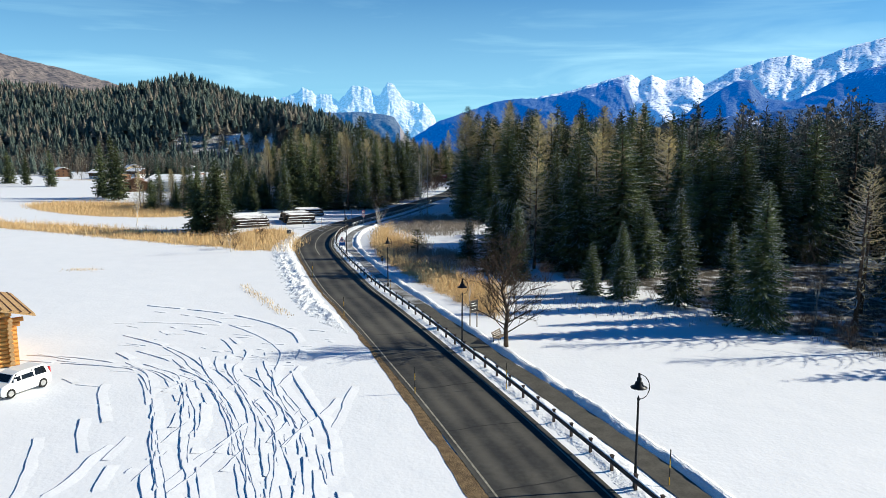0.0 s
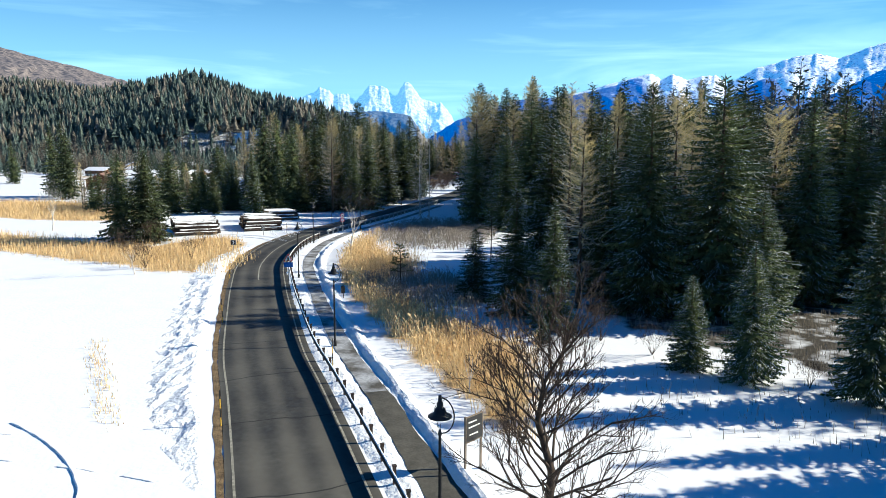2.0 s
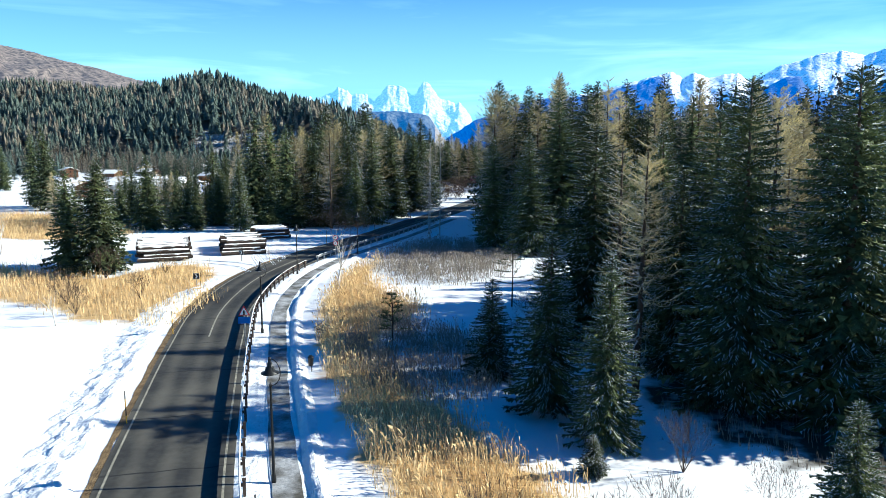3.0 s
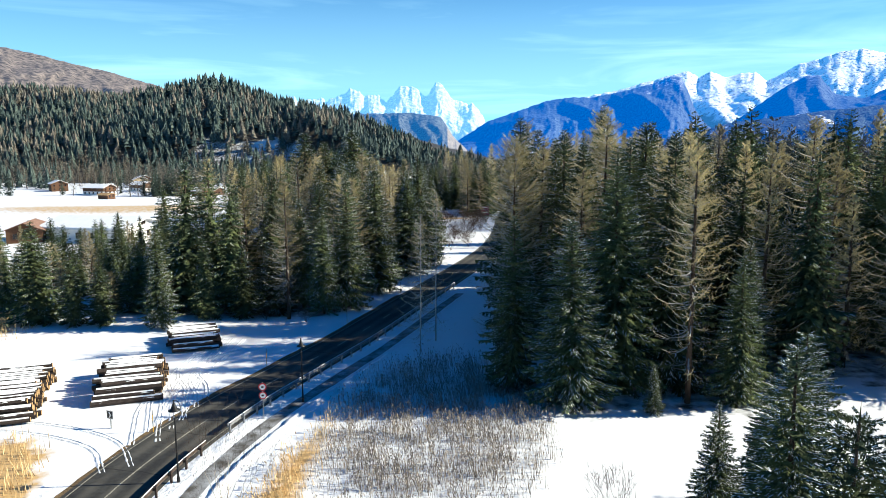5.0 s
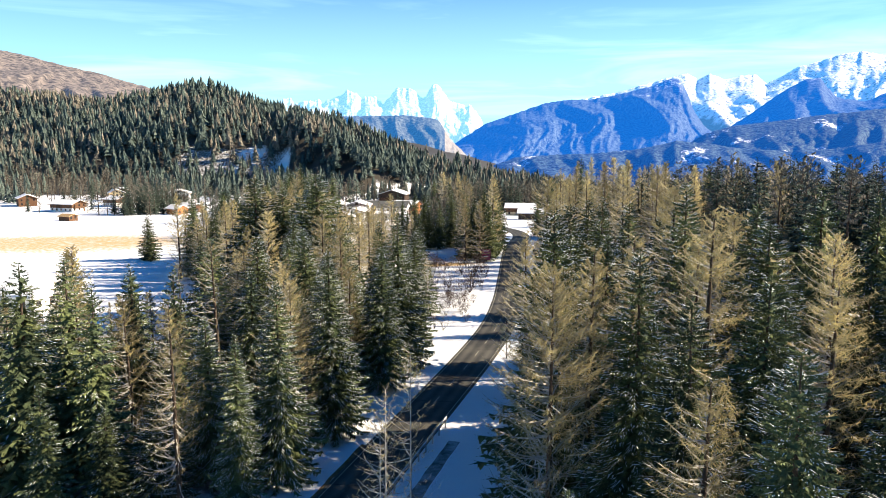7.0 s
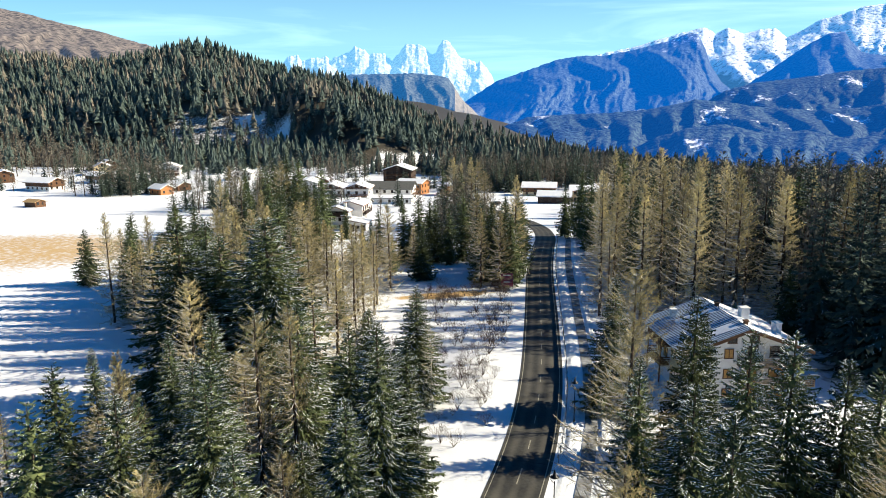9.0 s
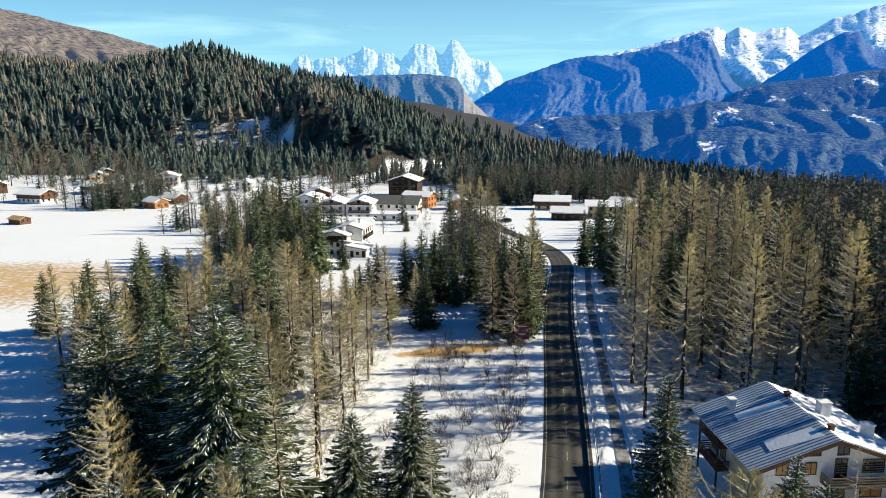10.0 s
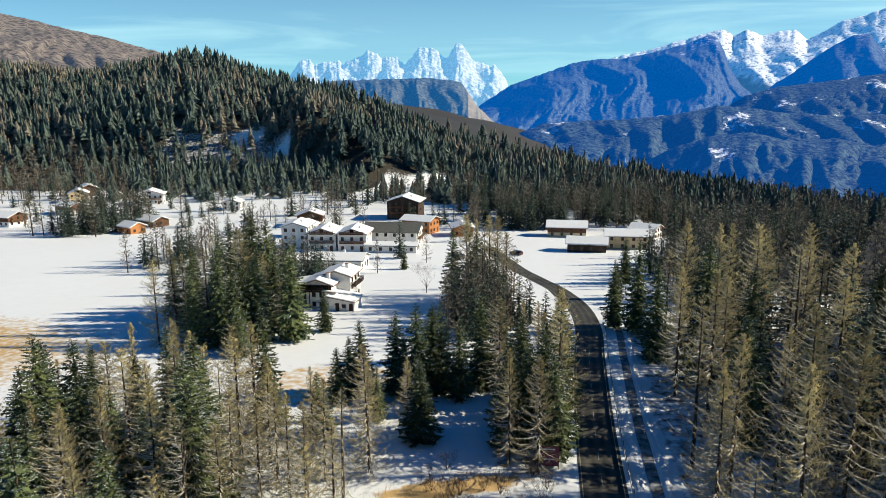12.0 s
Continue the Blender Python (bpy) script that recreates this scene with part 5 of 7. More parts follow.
RED_GLASS = material("red_lens", (0.4, 0.015, 0.015), 0.2, vary=0.1, scale=9, spec=0.6)
SIGN_BLUE = material("sign_blue", (0.02, 0.12, 0.42), 0.4, vary=0.08, scale=6)
SIGN_WHITE = material("sign_white", (0.75, 0.75, 0.73), 0.4, vary=0.05, scale=6)
SIGN_RED = material("sign_red", (0.5, 0.02, 0.03), 0.4, vary=0.1, scale=6)
POSTER = material("poster", (0.32, 0.05, 0.09), 0.5, second=(0.1, 0.03, 0.08), scale=1.5)


def ground_pose(x, y, turn=0.0, lift=0.0):
    return pose(x, y, gz1(x, y) + lift, 0, 0, turn)


def line_at(y):
    """The nearest place on the road's middle line, its heading in degrees and its side vector."""
    i = int(np.argmin(np.abs(LINE[:, 1] - y)))
    return LINE[i], math.degrees(math.atan2(-AHEAD[i, 0], AHEAD[i, 1])), SIDE[i]


# ---- guard rail ----
def guard_rail(lo, hi, label, mat, post_mat, height=0.78, step=2.0):
    rail = thing("guard_rail", Matrix(), label, "guard rail")
    post = Geo()
    post.box(-0.06, -0.06, -0.1, 0.06, 0.06, height)
    post.box(-0.08, -0.08, height, 0.08, 0.08, height + 0.05)
    post.box(-0.2, -0.04, height * 0.66, -0.06, 0.04, height * 0.82)
    post_mesh = post.mesh("post", [post_mat])
    beam = Geo()
    ids = [i for i in range(len(LINE)) if lo <= LINE[i, 1] <= hi]
    rows = []
    for n, i in enumerate(ids):
        y = LINE[i, 1]
        p = LINE[i] + SIDE[i] * rail_at(y)
        z = gz1(LINE[i, 0], y)
        rows.append((Vector((p[0], p[1], z)), Vector((SIDE[i, 0], SIDE[i, 1], 0))))
        if n % int(step) == 0:
            part("post", post_mesh, None, rail, m=pose(p[0], p[1], z, 0, 0, math.degrees(math.atan2(-AHEAD[i, 0], AHEAD[i, 1]))))
    section = [(-0.16, 0.72), (-0.21, 0.66), (-0.17, 0.6), (-0.21, 0.52), (-0.16, 0.46), (-0.14, 0.46), (-0.19, 0.52), (-0.15, 0.6), (-0.19, 0.66), (-0.14, 0.72)]
    k = height / 0.78
    for p, s in rows:
        for o, z in section:
            beam.v.append(tuple(p + s * o + Vector((0, 0, z * k + 0.04))))
    c = len(section)
    for r in range(len(rows) - 1):
        for j in range(c):
            a, b = r * c + j, r * c + (j + 1) % c
            beam.f.append((a, b, b + c, a + c))
            beam.m.append(0)
    part("beam", beam, mat, rail)
    cap = Geo()
    for p, s in rows:
        for o, z in ((-0.2, 0.77), (-0.17, 0.8), (-0.13, 0.77)):
            cap.v.append(tuple(p + s * o + Vector((0, 0, z * k))))
    for r in range(len(rows) - 1):
        for j in range(2):
            a = r * 3 + j
            cap.f.append((a, a + 1, a + 4, a + 3))
            cap.m.append(0)
    part("snow", cap, SNOW, rail, "thin snow on the rail's top")


guard_rail(-20, 126, "weathered dark guard rail on short posts beside the asphalt", RUST, RUST)
guard_rail(128, 182, "grey steel guard rail with thin snow on top", STEEL, STEEL)
guard_rail(214, 346, "grey steel guard rail on short posts in snow", STEEL, STEEL)


# ---- street lamps ----
def street_lamp(x, y, turn):
    ob = thing("street_lamp", ground_pose(x, y, turn), "black iron street lamp with a bell shade on a curved arm", "street lamp", "lamps along the footpath")
    g = Geo()
    g.lathe([(0.0, 0), (0.1, 0), (0.1, 0.35), (0.065, 0.42), (0.055, 2.0), (0.045, 4.05), (0.06, 4.08), (0.06, 4.14), (0.02, 4.25), (0, 4.3)], 8)
    part("pole", g, IRON, ob, smooth=True)
    g = Geo()
    pts = []
    for k in range(11):
        a = -1.45 + 3.0 * k / 10
        pts.append((0.42 * math.cos(a) + 0.02, 0, 4.68 + 0.55 * math.sin(a)))
    g.tube([(0.03, 0, 4.1)] + pts + [(0.0, 0, 5.26)], [0.022] * 13, 5)
    part("arm", g, IRON, ob, smooth=True)
    g = Geo()
    g.lathe([(0.0, 5.3), (0.05, 5.28), (0.06, 5.1), (0.1, 5.05), (0.1, 4.92), (0.16, 4.88), (0.2, 4.74), (0.36, 4.66), (0.36, 4.63), (0.17, 4.66), (0, 4.68)], 12)
    shade = part("shade", g, IRON, ob, smooth=True)
    g = Geo()
    g.lathe([(0.2, 4.655), (0.17, 4.6), (0.08, 4.56), (0, 4.55)], 10)
    part("glass", g, LAMP_GLASS, shade, "pale glass bowl", smooth=True)


for x, y, a in ((8.4, 29.5, -15), (1.4, 51.1, -18), (-5.8, 74.2, -10), (-13.2, 97.0, 10), (-16.6, 120.5, 60), (-12.6, 134.5, 100)):
    street_lamp(x, y, a)
for y in (204, 224):
    p, a, s = line_at(y)
    street_lamp(p[0] + s[0] * 4.2, p[1] + s[1] * 4.2, 150)


# ---- snow poles ----
def snow_pole(x, y, h=1.7):
    ob = thing("snow_pole", ground_pose(x, y), "thin yellow and black snow pole in the roadside snow", "snow pole", "poles along the road")
    for k in range(4):
        g = Geo()
        g.tube([(0, 0, h * k / 4 - (0.1 if k == 0 else 0)), (0, 0, h * (k + 1) / 4)], [0.028, 0.028], 6)
        part("band", g, (YELLOW, BLACK)[k % 2], ob, "yellow band" if k % 2 == 0 else "black band")


for x, y in ((-1.7, 41.6), (-8.7, 61.4), (3.9, 42.3), (10.0, 29.8), (-14.8, 80.0), (-19.6, 96.5), (-23.6, 112.0), (-5.2, 70), (-21.8, 128.0), (-18.4, 143.5), (-14.2, 160), (-10.0, 176), (7.2, 231), (8.4, 251)):
    snow_pole(x, y)


# ---- signs ----
def board_sign(name, x, y, turn, w, h, top, face, back, label, category, posts=2, legs=GREY_BOARD):
    ob = thing(name, ground_pose(x, y, turn), label, category)
    for k in range(posts):
        g = Geo()
        px = 0 if posts == 1 else (k - 0.5) * (w - 0.1)
        g.box(px - 0.04, -0.03, -0.1, px + 0.04, 0.03, top)
        part("post", g, legs, ob)
    g = Geo()
    g.box(-w / 2, -0.06, top - h, w / 2, -0.034, top)
    panel = part("panel", g, back, ob)
    g = Geo()
    g.box(-w / 2 + 0.05, -0.07, top - h + 0.05, w / 2 - 0.05, -0.062, top - 0.05)
    part("sheet", g, face, panel)
    return ob


info = board_sign("notice_board", 2.5, 57.2, 48, 1.0, 1.05, 2.35, BLACK, GREY_BOARD, "dark wooden notice board on two posts in the snow", "notice board")
for k, (x0, x1, z) in enumerate(((-0.35, 0.1, 2.1), (-0.35, 0.3, 1.9), (-0.3, 0.2, 1.6))):
    g = Geo()
    g.box(x0, -0.076, z - 0.025, x1, -0.071, z + 0.025)
    part("text_bar", g, SIGN_WHITE, info)
bill = board_sign("billboard", 0.4, 280, 0, 2.3, 2.6, 3.0, POSTER, IRON, "dark red poster board on two legs beside the road", "billboard", 2, IRON)
for z, w, mat in ((2.6, 0.7, SIGN_WHITE), (1.95, 0.85, POSTER), (1.3, 0.6, SIGN_WHITE)):
    g = Geo()
    g.box(-w, -0.08, z - 0.09, w, -0.071, z + 0.09)
    part("text_bar", g, mat, bill)


def chevron_sign(x, y, turn):
    ob = board_sign("chevron_sign", x, y, turn, 0.6, 0.6, 1.35, BLACK, STEEL, "square black bend sign with a white arrowhead", "road sign", 1, STEEL)
    g = Geo()
    for s in (-1, 1):
        a = [(-0.12, 1.05 + s * 0.2), (0.02, 1.05 + s * 0.2), (0.16, 1.05), (0.02, 1.05)]
        g.face([(x0, -0.074, z) for x0, z in (a if s < 0 else a[::-1])])
    part("arrow", g, SIGN_WHITE, ob)


chevron_sign(-24.6, 113.5, 8)
chevron_sign(-25.2, 128.5, -20)


def disc(g, r, y, z, n=18, mat=0):
    g.face([(r * math.sin(2 * math.pi * k / n), y, z + r * math.cos(2 * math.pi * k / n)) for k in range(n)][::-1], mat)


def round_signs(x, y, turn):
    ob = thing("road_sign", ground_pose(x, y, turn), "two round red-rimmed road signs on one grey pole", "road sign")
    g = Geo()
    g.tube([(0, 0, -0.1), (0, 0, 2.9)], [0.035, 0.035], 8)
    part("pole", g, STEEL, ob)
    for z in (2.55, 1.9):
        g = Geo()
        g.tube([(0, -0.045, z), (0, -0.065, z)], [0.3, 0.3], 18)
        plate = part("plate", g, SIGN_RED, ob)
        g = Geo()
        disc(g, 0.22, -0.069, z)
        part("face", g, SIGN_WHITE, plate)
        g = Geo()
        g.box(-0.09, -0.076, z - 0.06, 0.09, -0.071, z + 0.06)
        part("text_bar", g, BLACK, plate)


round_signs(-14.6, 130.8, 10)


def crossing_sign(x, y, turn):
    ob = thing("road_sign", ground_pose(x, y, turn), "red-rimmed warning triangle over a blue plate on a pole", "road sign")
    g = Geo()
    g.tube([(0, 0, -0.1), (0, 0, 2.75)], [0.035, 0.035], 8)
    part("pole", g, STEEL, ob)
    for s, yy, mat, name in ((0.45, -0.05, SIGN_RED, "triangle"), (0.33, -0.066, SIGN_WHITE, "face")):
        g = Geo()
        base = [(s * math.sin(2.0944 * k), 2.42 + s * math.cos(2.0944 * k)) for k in range(3)]
        g.face([(a, yy, b) for a, b in base[::-1]])
        g.face([(a, yy + 0.012, b) for a, b in base])
        for k in range(3):
            (a, b), (c, d) = base[k], base[(k + 1) % 3]
            g.face([(a, yy, b), (c, yy, d), (c, yy + 0.012, d), (a, yy + 0.012, b)])
        part(name, g, mat, ob)
    g = Geo()
    g.box(-0.06, -0.076, 2.25, 0.06, -0.07, 2.55)
    part("symbol", g, BLACK, ob)
    g = Geo()
    g.box(-0.4, -0.06, 1.65, 0.4, -0.045, 2.1)
    part("plate", g, SIGN_BLUE, ob, "blue plate")


crossing_sign(-13.3, 93.5, 8)


# ---- bench ----
def bench(x, y, turn):
    ob = thing("bench", ground_pose(x, y, turn), "dark slatted park bench standing in the snow", "bench")
    for sx in (-0.62, 0.62):
        g = Geo()
        g.tube([(sx, -0.28, 0), (sx, -0.25, 0.42), (sx, 0.2, 0.42), (sx, 0.34, 0.88)], [0.03] * 4, 6)
        g.tube([(sx, 0.22, 0), (sx, 0.16, 0.42)], [0.03] * 2, 6)
        g.tube([(sx, -0.27, 0.62), (sx, 0.26, 0.64)], [0.025] * 2, 6)
        g.tube([(sx, -0.26, 0.4), (sx, -0.27, 0.62)], [0.025] * 2, 6)
        part("side_frame", g, IRON, ob)
    for k in range(4):
        g = Geo()
        g.box(-0.75, -0.26 + 0.12 * k, 0.44, 0.75, -0.16 + 0.12 * k, 0.475)
        part("seat_slat", g, GREY_BOARD, ob)
    for k in range(3):
        g = Geo()
        g.box(-0.75, 0.2 + 0.045 * k, 0.52 + 0.13 * k, 0.75, 0.23 + 0.045 * k, 0.62 + 0.13 * k)
        part("back_slat", g, GREY_BOARD, ob)


bench(4.3, 53.0, 60)
bench(-8.6, 96.5, 80)


def litter_bin(x, y):
    ob = thing("litter_bin", ground_pose(x, y), "small dark litter bin on a post in the snow", "litter bin")
    g = Geo()
    g.tube([(0, 0, -0.1), (0, 0, 1.05)], [0.03, 0.03], 6)
    part("post", g, IRON, ob)
    g = Geo()
    g.lathe([(0.0, 0.45), (0.15, 0.45), (0.18, 0.95), (0.2, 0.97), (0.17, 0.98), (0.1, 1.06), (0, 1.08)], 10, 0, (0, -0.2, 0))
    part("bin", g, IRON, ob, smooth=True)


litter_bin(-7.6, 88.5)


# ---- log stacks ----
def log_stack(x, y, turn, length, run, layers, snow, seed):
    rnd = random.Random(seed)
    ob = thing("log_stack", ground_pose(x, y, turn), "stack of felled spruce trunks under snow" if snow > 0.5 else "stack of felled spruce trunks with a little snow", "log stack", "log stacks by the road")
    n = int(run / 0.5)
    for layer in range(layers):
        for k in range(n - layer):
            r = rnd.uniform(0.17, 0.27)
            yy = (k + layer * 0.5) * 0.5 + rnd.uniform(-0.05, 0.05) - run / 2
            zz = 0.28 + layer * 0.42 + rnd.uniform(-0.04, 0.06)
            x0, x1 = -length / 2 + rnd.uniform(-0.5, 0.4), length / 2 + rnd.uniform(-0.5, 0.5)
            skew = rnd.uniform(-0.25, 0.25)
            g = Geo()
            g.tube([(x0, yy, zz), (x1, yy + skew, zz)], [r, r * rnd.uniform(0.85, 1.1)], 8)
            g.m[-1] = g.m[-2] = 1
            top = layer == layers - 1 or k == 0
            log = part("log", g, [CUT_BARK, LOGEND], ob)
            if top and rnd.random() < snow:
                g = Geo()
                rows = 7
                for i in range(rows + 1):
                    s = i / rows
                    px, py = x0 + 0.1 + (x1 - x0 - 0.2) * s, yy + skew * s
                    w = r * rnd.uniform(0.6, 0.95)
                    for o, up in ((-1, 0.35), (-0.5, 0.95), (0, 1.16), (0.5, 0.95), (1, 0.35)):
                        g.v.append((px, py + o * w, zz + r * up * rnd.uniform(0.95, 1.08)))
                for i in range(rows):
                    for j in range(4):
                        a = i * 5 + j
                        g.f.append((a, a + 1, a + 6, a + 5))
                        g.m.append(0)
                part("snow", g, SNOW, log, "snow along the trunk", smooth=True)


log_stack(-36.4, 133.0, 24, 5.4, 11, 4, 1.0, 1)
log_stack(-28.2, 137.6, 22, 4.6, 9, 4, 0.9, 2)
log_stack(-28.6, 151.0, 26, 4.4, 7, 3, 0.9, 3)


# ---- cars ----
def car(x, y, heading, paint, label, length=3.65, width=1.6, height=1.54, wheelbase=2.3):
    """A small five-door car; heading in degrees from north, anticlockwise."""
    ob = thing("car", ground_pose(x, y, heading, 0.035), label, "car")
    h, l, w = height, length / 2, width / 2
    prof = [(-l, 0.3), (-l, 0.72), (-l + 0.1, 0.92), (-l + 0.22, h * 0.93), (-l + 0.45, h), (l * 0.18, h), (l * 0.42, h * 0.92), (l * 0.66, h * 0.66), (l * 0.95, h * 0.56), (l, h * 0.42), (l, 0.3), (l - 0.15, 0.2), (-l + 0.15, 0.2)]
    g = Geo()
    rows = [(-1, 0.86), (-0.94, 1.0), (0.94, 1.0), (1, 0.86)]
    for o, k in rows:
        for py, pz in prof:
            tuck = 0.82 + 0.18 * (1 - smooth((pz - h * 0.6) / (h * 0.4)))
            g.v.append((o * w * float(tuck), py * (0.985 if abs(o) == 1 else 1), 0.62 + (pz - 0.62) * (0.97 if abs(o) == 1 else 1)))
    c = len(prof)
    for r in range(3):
        for j in range(c):
            a, b = r * c + j, r * c + (j + 1) % c
            g.f.append((a, b, b + c, a + c))
            g.m.append(0)
    g.f += [tuple(range(c))[::-1], tuple(range(3 * c, 4 * c))]
    g.m += [0, 0]
    body = part("body", g, paint, ob, smooth=False)

    def side_x(z):
        return w * float(0.82 + 0.18 * (1 - smooth((z - h * 0.6) / (h * 0.4)))) + 0.006

    for s in (-1, 1):
        for y0, y1, y2, y3 in ((-l + 0.32, -l + 0.42, -0.62, -0.6), (-0.5, -0.48, 0.28, 0.3), (0.36, 0.36, l * 0.36, l * 0.6)):
            g = Geo()
            z0, z1 = h * 0.64, h * 0.93
            pts = [(s * side_x(z0), y0, z0), (s * side_x(z0), y3, z0), (s * side_x(z1), y2, z1), (s * side_x(z1), y1, z1)]
            g.face(pts if s > 0 else pts[::-1])
            part("side_window", g, GLASS, body)
        for py in (-wheelbase / 2, wheelbase / 2):
            g = Geo()
            g.tube([(s * (w - 0.2), py, 0.29), (s * (w + 0.015), py, 0.29)], [0.29, 0.29], 18)
            wheel = part("wheel", g, RUBBER, ob)
            g = Geo()
            g.tube([(s * (w + 0.0), py, 0.29), (s * (w + 0.024), py, 0.29)], [0.19, 0.17], 14)
            part("rim", g, ALLOY, wheel, "silver wheel rim")
        g = Geo()
        g.box(s * w * 0.55 - 0.17, l - 0.1, h * 0.43, s * w * 0.55 + 0.17, l + 0.012, h * 0.53)
        part("headlight", g, LAMP_GLASS, body)
        g = Geo()
        g.box(s * w * 0.8 - 0.08, -l - 0.012, 0.75, s * w * 0.8 + 0.08, -l + 0.12, 1.15)
        part("tail_light", g, RED_GLASS, body)
        g = Geo()
        g.box(s * (w + 0.02) - 0.09, l * 0.42, h * 0.66, s * (w + 0.02) + 0.09, l * 0.52, h * 0.76)
        part("mirror", g, paint, body)
    g = Geo()
    k = 0.8
    g.face([(-w * k, l * 0.64 + 0.02, h * 0.68), (w * k, l * 0.64 + 0.02, h * 0.68), (w * k * 0.88, l * 0.43 + 0.02, h * 0.915), (-w * k * 0.88, l * 0.43 + 0.02, h * 0.915)])
    part("windscreen", g, GLASS, body)
    g = Geo()
    g.face([(w * k, -l + 0.09, h * 0.66), (-w * k, -l + 0.09, h * 0.66), (-w * k * 0.88, -l + 0.2, h * 0.9), (w * k * 0.88, -l + 0.2, h * 0.9)])
    part("rear_window", g, GLASS, body)
    for yy in (-l - 0.02, l - 0.1):
        g = Geo()
        g.box(-w * 0.9, yy, 0.3, w * 0.9, yy + 0.12, 0.48)
        part("bumper", g, BLACK, body)
    g = Geo()
    g.box(-w * 0.4, l + 0.0, h * 0.38, w * 0.4, l + 0.015, h * 0.44)
    part("grille", g, BLACK, body)
    g = Geo()
    g.box(-0.24, l + 0.022, 0.36, 0.24, l + 0.03, 0.45)
    part("plate_bar", g, SIGN_WHITE, body)


car(-25.9, 42.0, 158, CAR_WHITE, "small white five-door car parked on snow beside a log cabin", 3.4, 1.52, 1.42, 2.15)
car(-3, 437, 60, CAR_DARK, "dark car parked by the village road", 4.3, 1.75, 1.5, 2.6)
car(-22, 428, 80, CAR_DARK, "dark car parked on village snow", 4.3, 1.75, 1.5, 2.6)


# ---- log cabin ----
def log_cabin(x, y, turn):
    ob = thing("log_cabin", ground_pose(x, y, turn), "golden round-log cabin with a shallow boarded roof", "cabin")
    wide, deep, high, r = 8.0, 7.0, 3.6, 0.16
    n = int(high / (2 * r * 0.94))
    for k in range(n):
        for side in range(2):
            z = r + k * 2 * r * 0.94 + side * r * 0.9
            over = 0.45 if k < n - 3 else 0.45 + 0.22 * (k - n + 3)
            g = Geo()
            g.tube([(-wide, 0, z), (over, 0, z)] if side == 0 else [(0, -over, z), (0, deep, z)], [r, r], 10)
            g.m[-1] = g.m[-2] = 1
            part("log", g, [LOGWOOD, LOGEND], ob)
    z = high
    k = 0
    while z < high + 1.1:
        g = Geo()
        x1 = -(z - high) / math.tan(radians(16)) + 0.2
        g.tube([(-wide + (z - high) / math.tan(radians(16)), 0, z), (x1, 0, z)], [r, r], 10)
        g.m[-1] = g.m[-2] = 1
        part("gable_log", g, [LOGWOOD, LOGEND], ob)
        g = Geo()
        g.tube([(x1 - 0.35, -0.75, z + 0.16), (x1 - 0.35, 1.5, z + 0.16)], [0.13, 0.13], 10)
        g.m[-1] = g.m[-2] = 1
        part("purlin", g, [LOGWOOD, LOGEND], ob)
        z += 2 * r * 0.94
    ridge = high + (wide / 2) * math.tan(radians(16)) + 0.25
    for s in (-1, 1):
        g = Geo()
        ex = wide / 2 + 1.5
        ez = ridge - ex * math.tan(radians(16))
        a, b = (-wide / 2, ridge), (-wide / 2 + s * ex, ez)
        for t0, t1 in ((0.0, 0.09), (0.1, 0.16)):
            pts = [(a[0], -0.9 + t0, a[1] + t0), (b[0], -0.9 + t0, b[1] + t0), (b[0], deep + 1, b[1] + t0), (a[0], deep + 1, a[1] + t0)]
            g.face(pts if s > 0 else pts[::-1])
            pts = [(p[0], p[1], p[2] + t1 - t0) for p in pts]
            g.face(pts[::-1] if s < 0 else pts)
            for i in range(4):
                p, q = pts[i], pts[(i + 1) % 4]
                g.face([p, q, (q[0], q[1], q[2] - t1 + t0), (p[0], p[1], p[2] - t1 + t0)])
        part("roof", g, BOARD, ob)
        for i in range(10):
            t = (i + 0.5) / 10
            g = Geo()
            px, pz = a[0] + (b[0] - a[0]) * t, a[1] + (b[1] - a[1]) * t
            g.box(px - 0.04, -0.92, pz + 0.165, px + 0.04, deep + 1, pz + 0.2)
            part("batten", g, TIMBER, ob)
    g = Geo()
    g.box(-2.3, 2.0, 3.4, -1.9, 2.4, 5.1)
    g.box(-2.4, 1.9, 5.1, -1.8, 2.5, 5.2)
    part("chimney", g, IRON, ob)


log_cabin(-29.3, 47.0, 40)


# ---- houses ----
def window_meshes(w, h, shut):
    g = Geo()
    for x0, x1, z0, z1 in ((-w / 2 - 0.07, -w / 2, 0, h), (w / 2, w / 2 + 0.07, 0, h), (-w / 2 - 0.07, w / 2 + 0.07, h, h + 0.07), (-w / 2 - 0.1, w / 2 + 0.1, -0.08, 0), (-0.025, 0.025, 0, h)):
        g.box(x0, -0.07, z0, x1, 0.04, z1)
    q = Geo()
    q.box(-w / 2, -0.025, 0, w / 2, 0.03, h)
    return g.mesh("window", [FRAME]), q.mesh("pane", [SHUTTER if shut else GLASS])


WINDOWS = {}


def window(parent, x, y, z, turn, w=0.9, h=1.1, shut=False):
    """A window in a wall that faces turn degrees from the front; z is its sill."""
    key = (w, h, shut)
    if key not in WINDOWS:
        WINDOWS[key] = window_meshes(*key)
    frame_mesh, pane_mesh = WINDOWS[key]
    ob = part("window", frame_mesh, None, parent, m=pose(x, y, z, 0, 0, turn))
    part("pane", pane_mesh, None, ob, "closed ochre shutter" if shut else "")


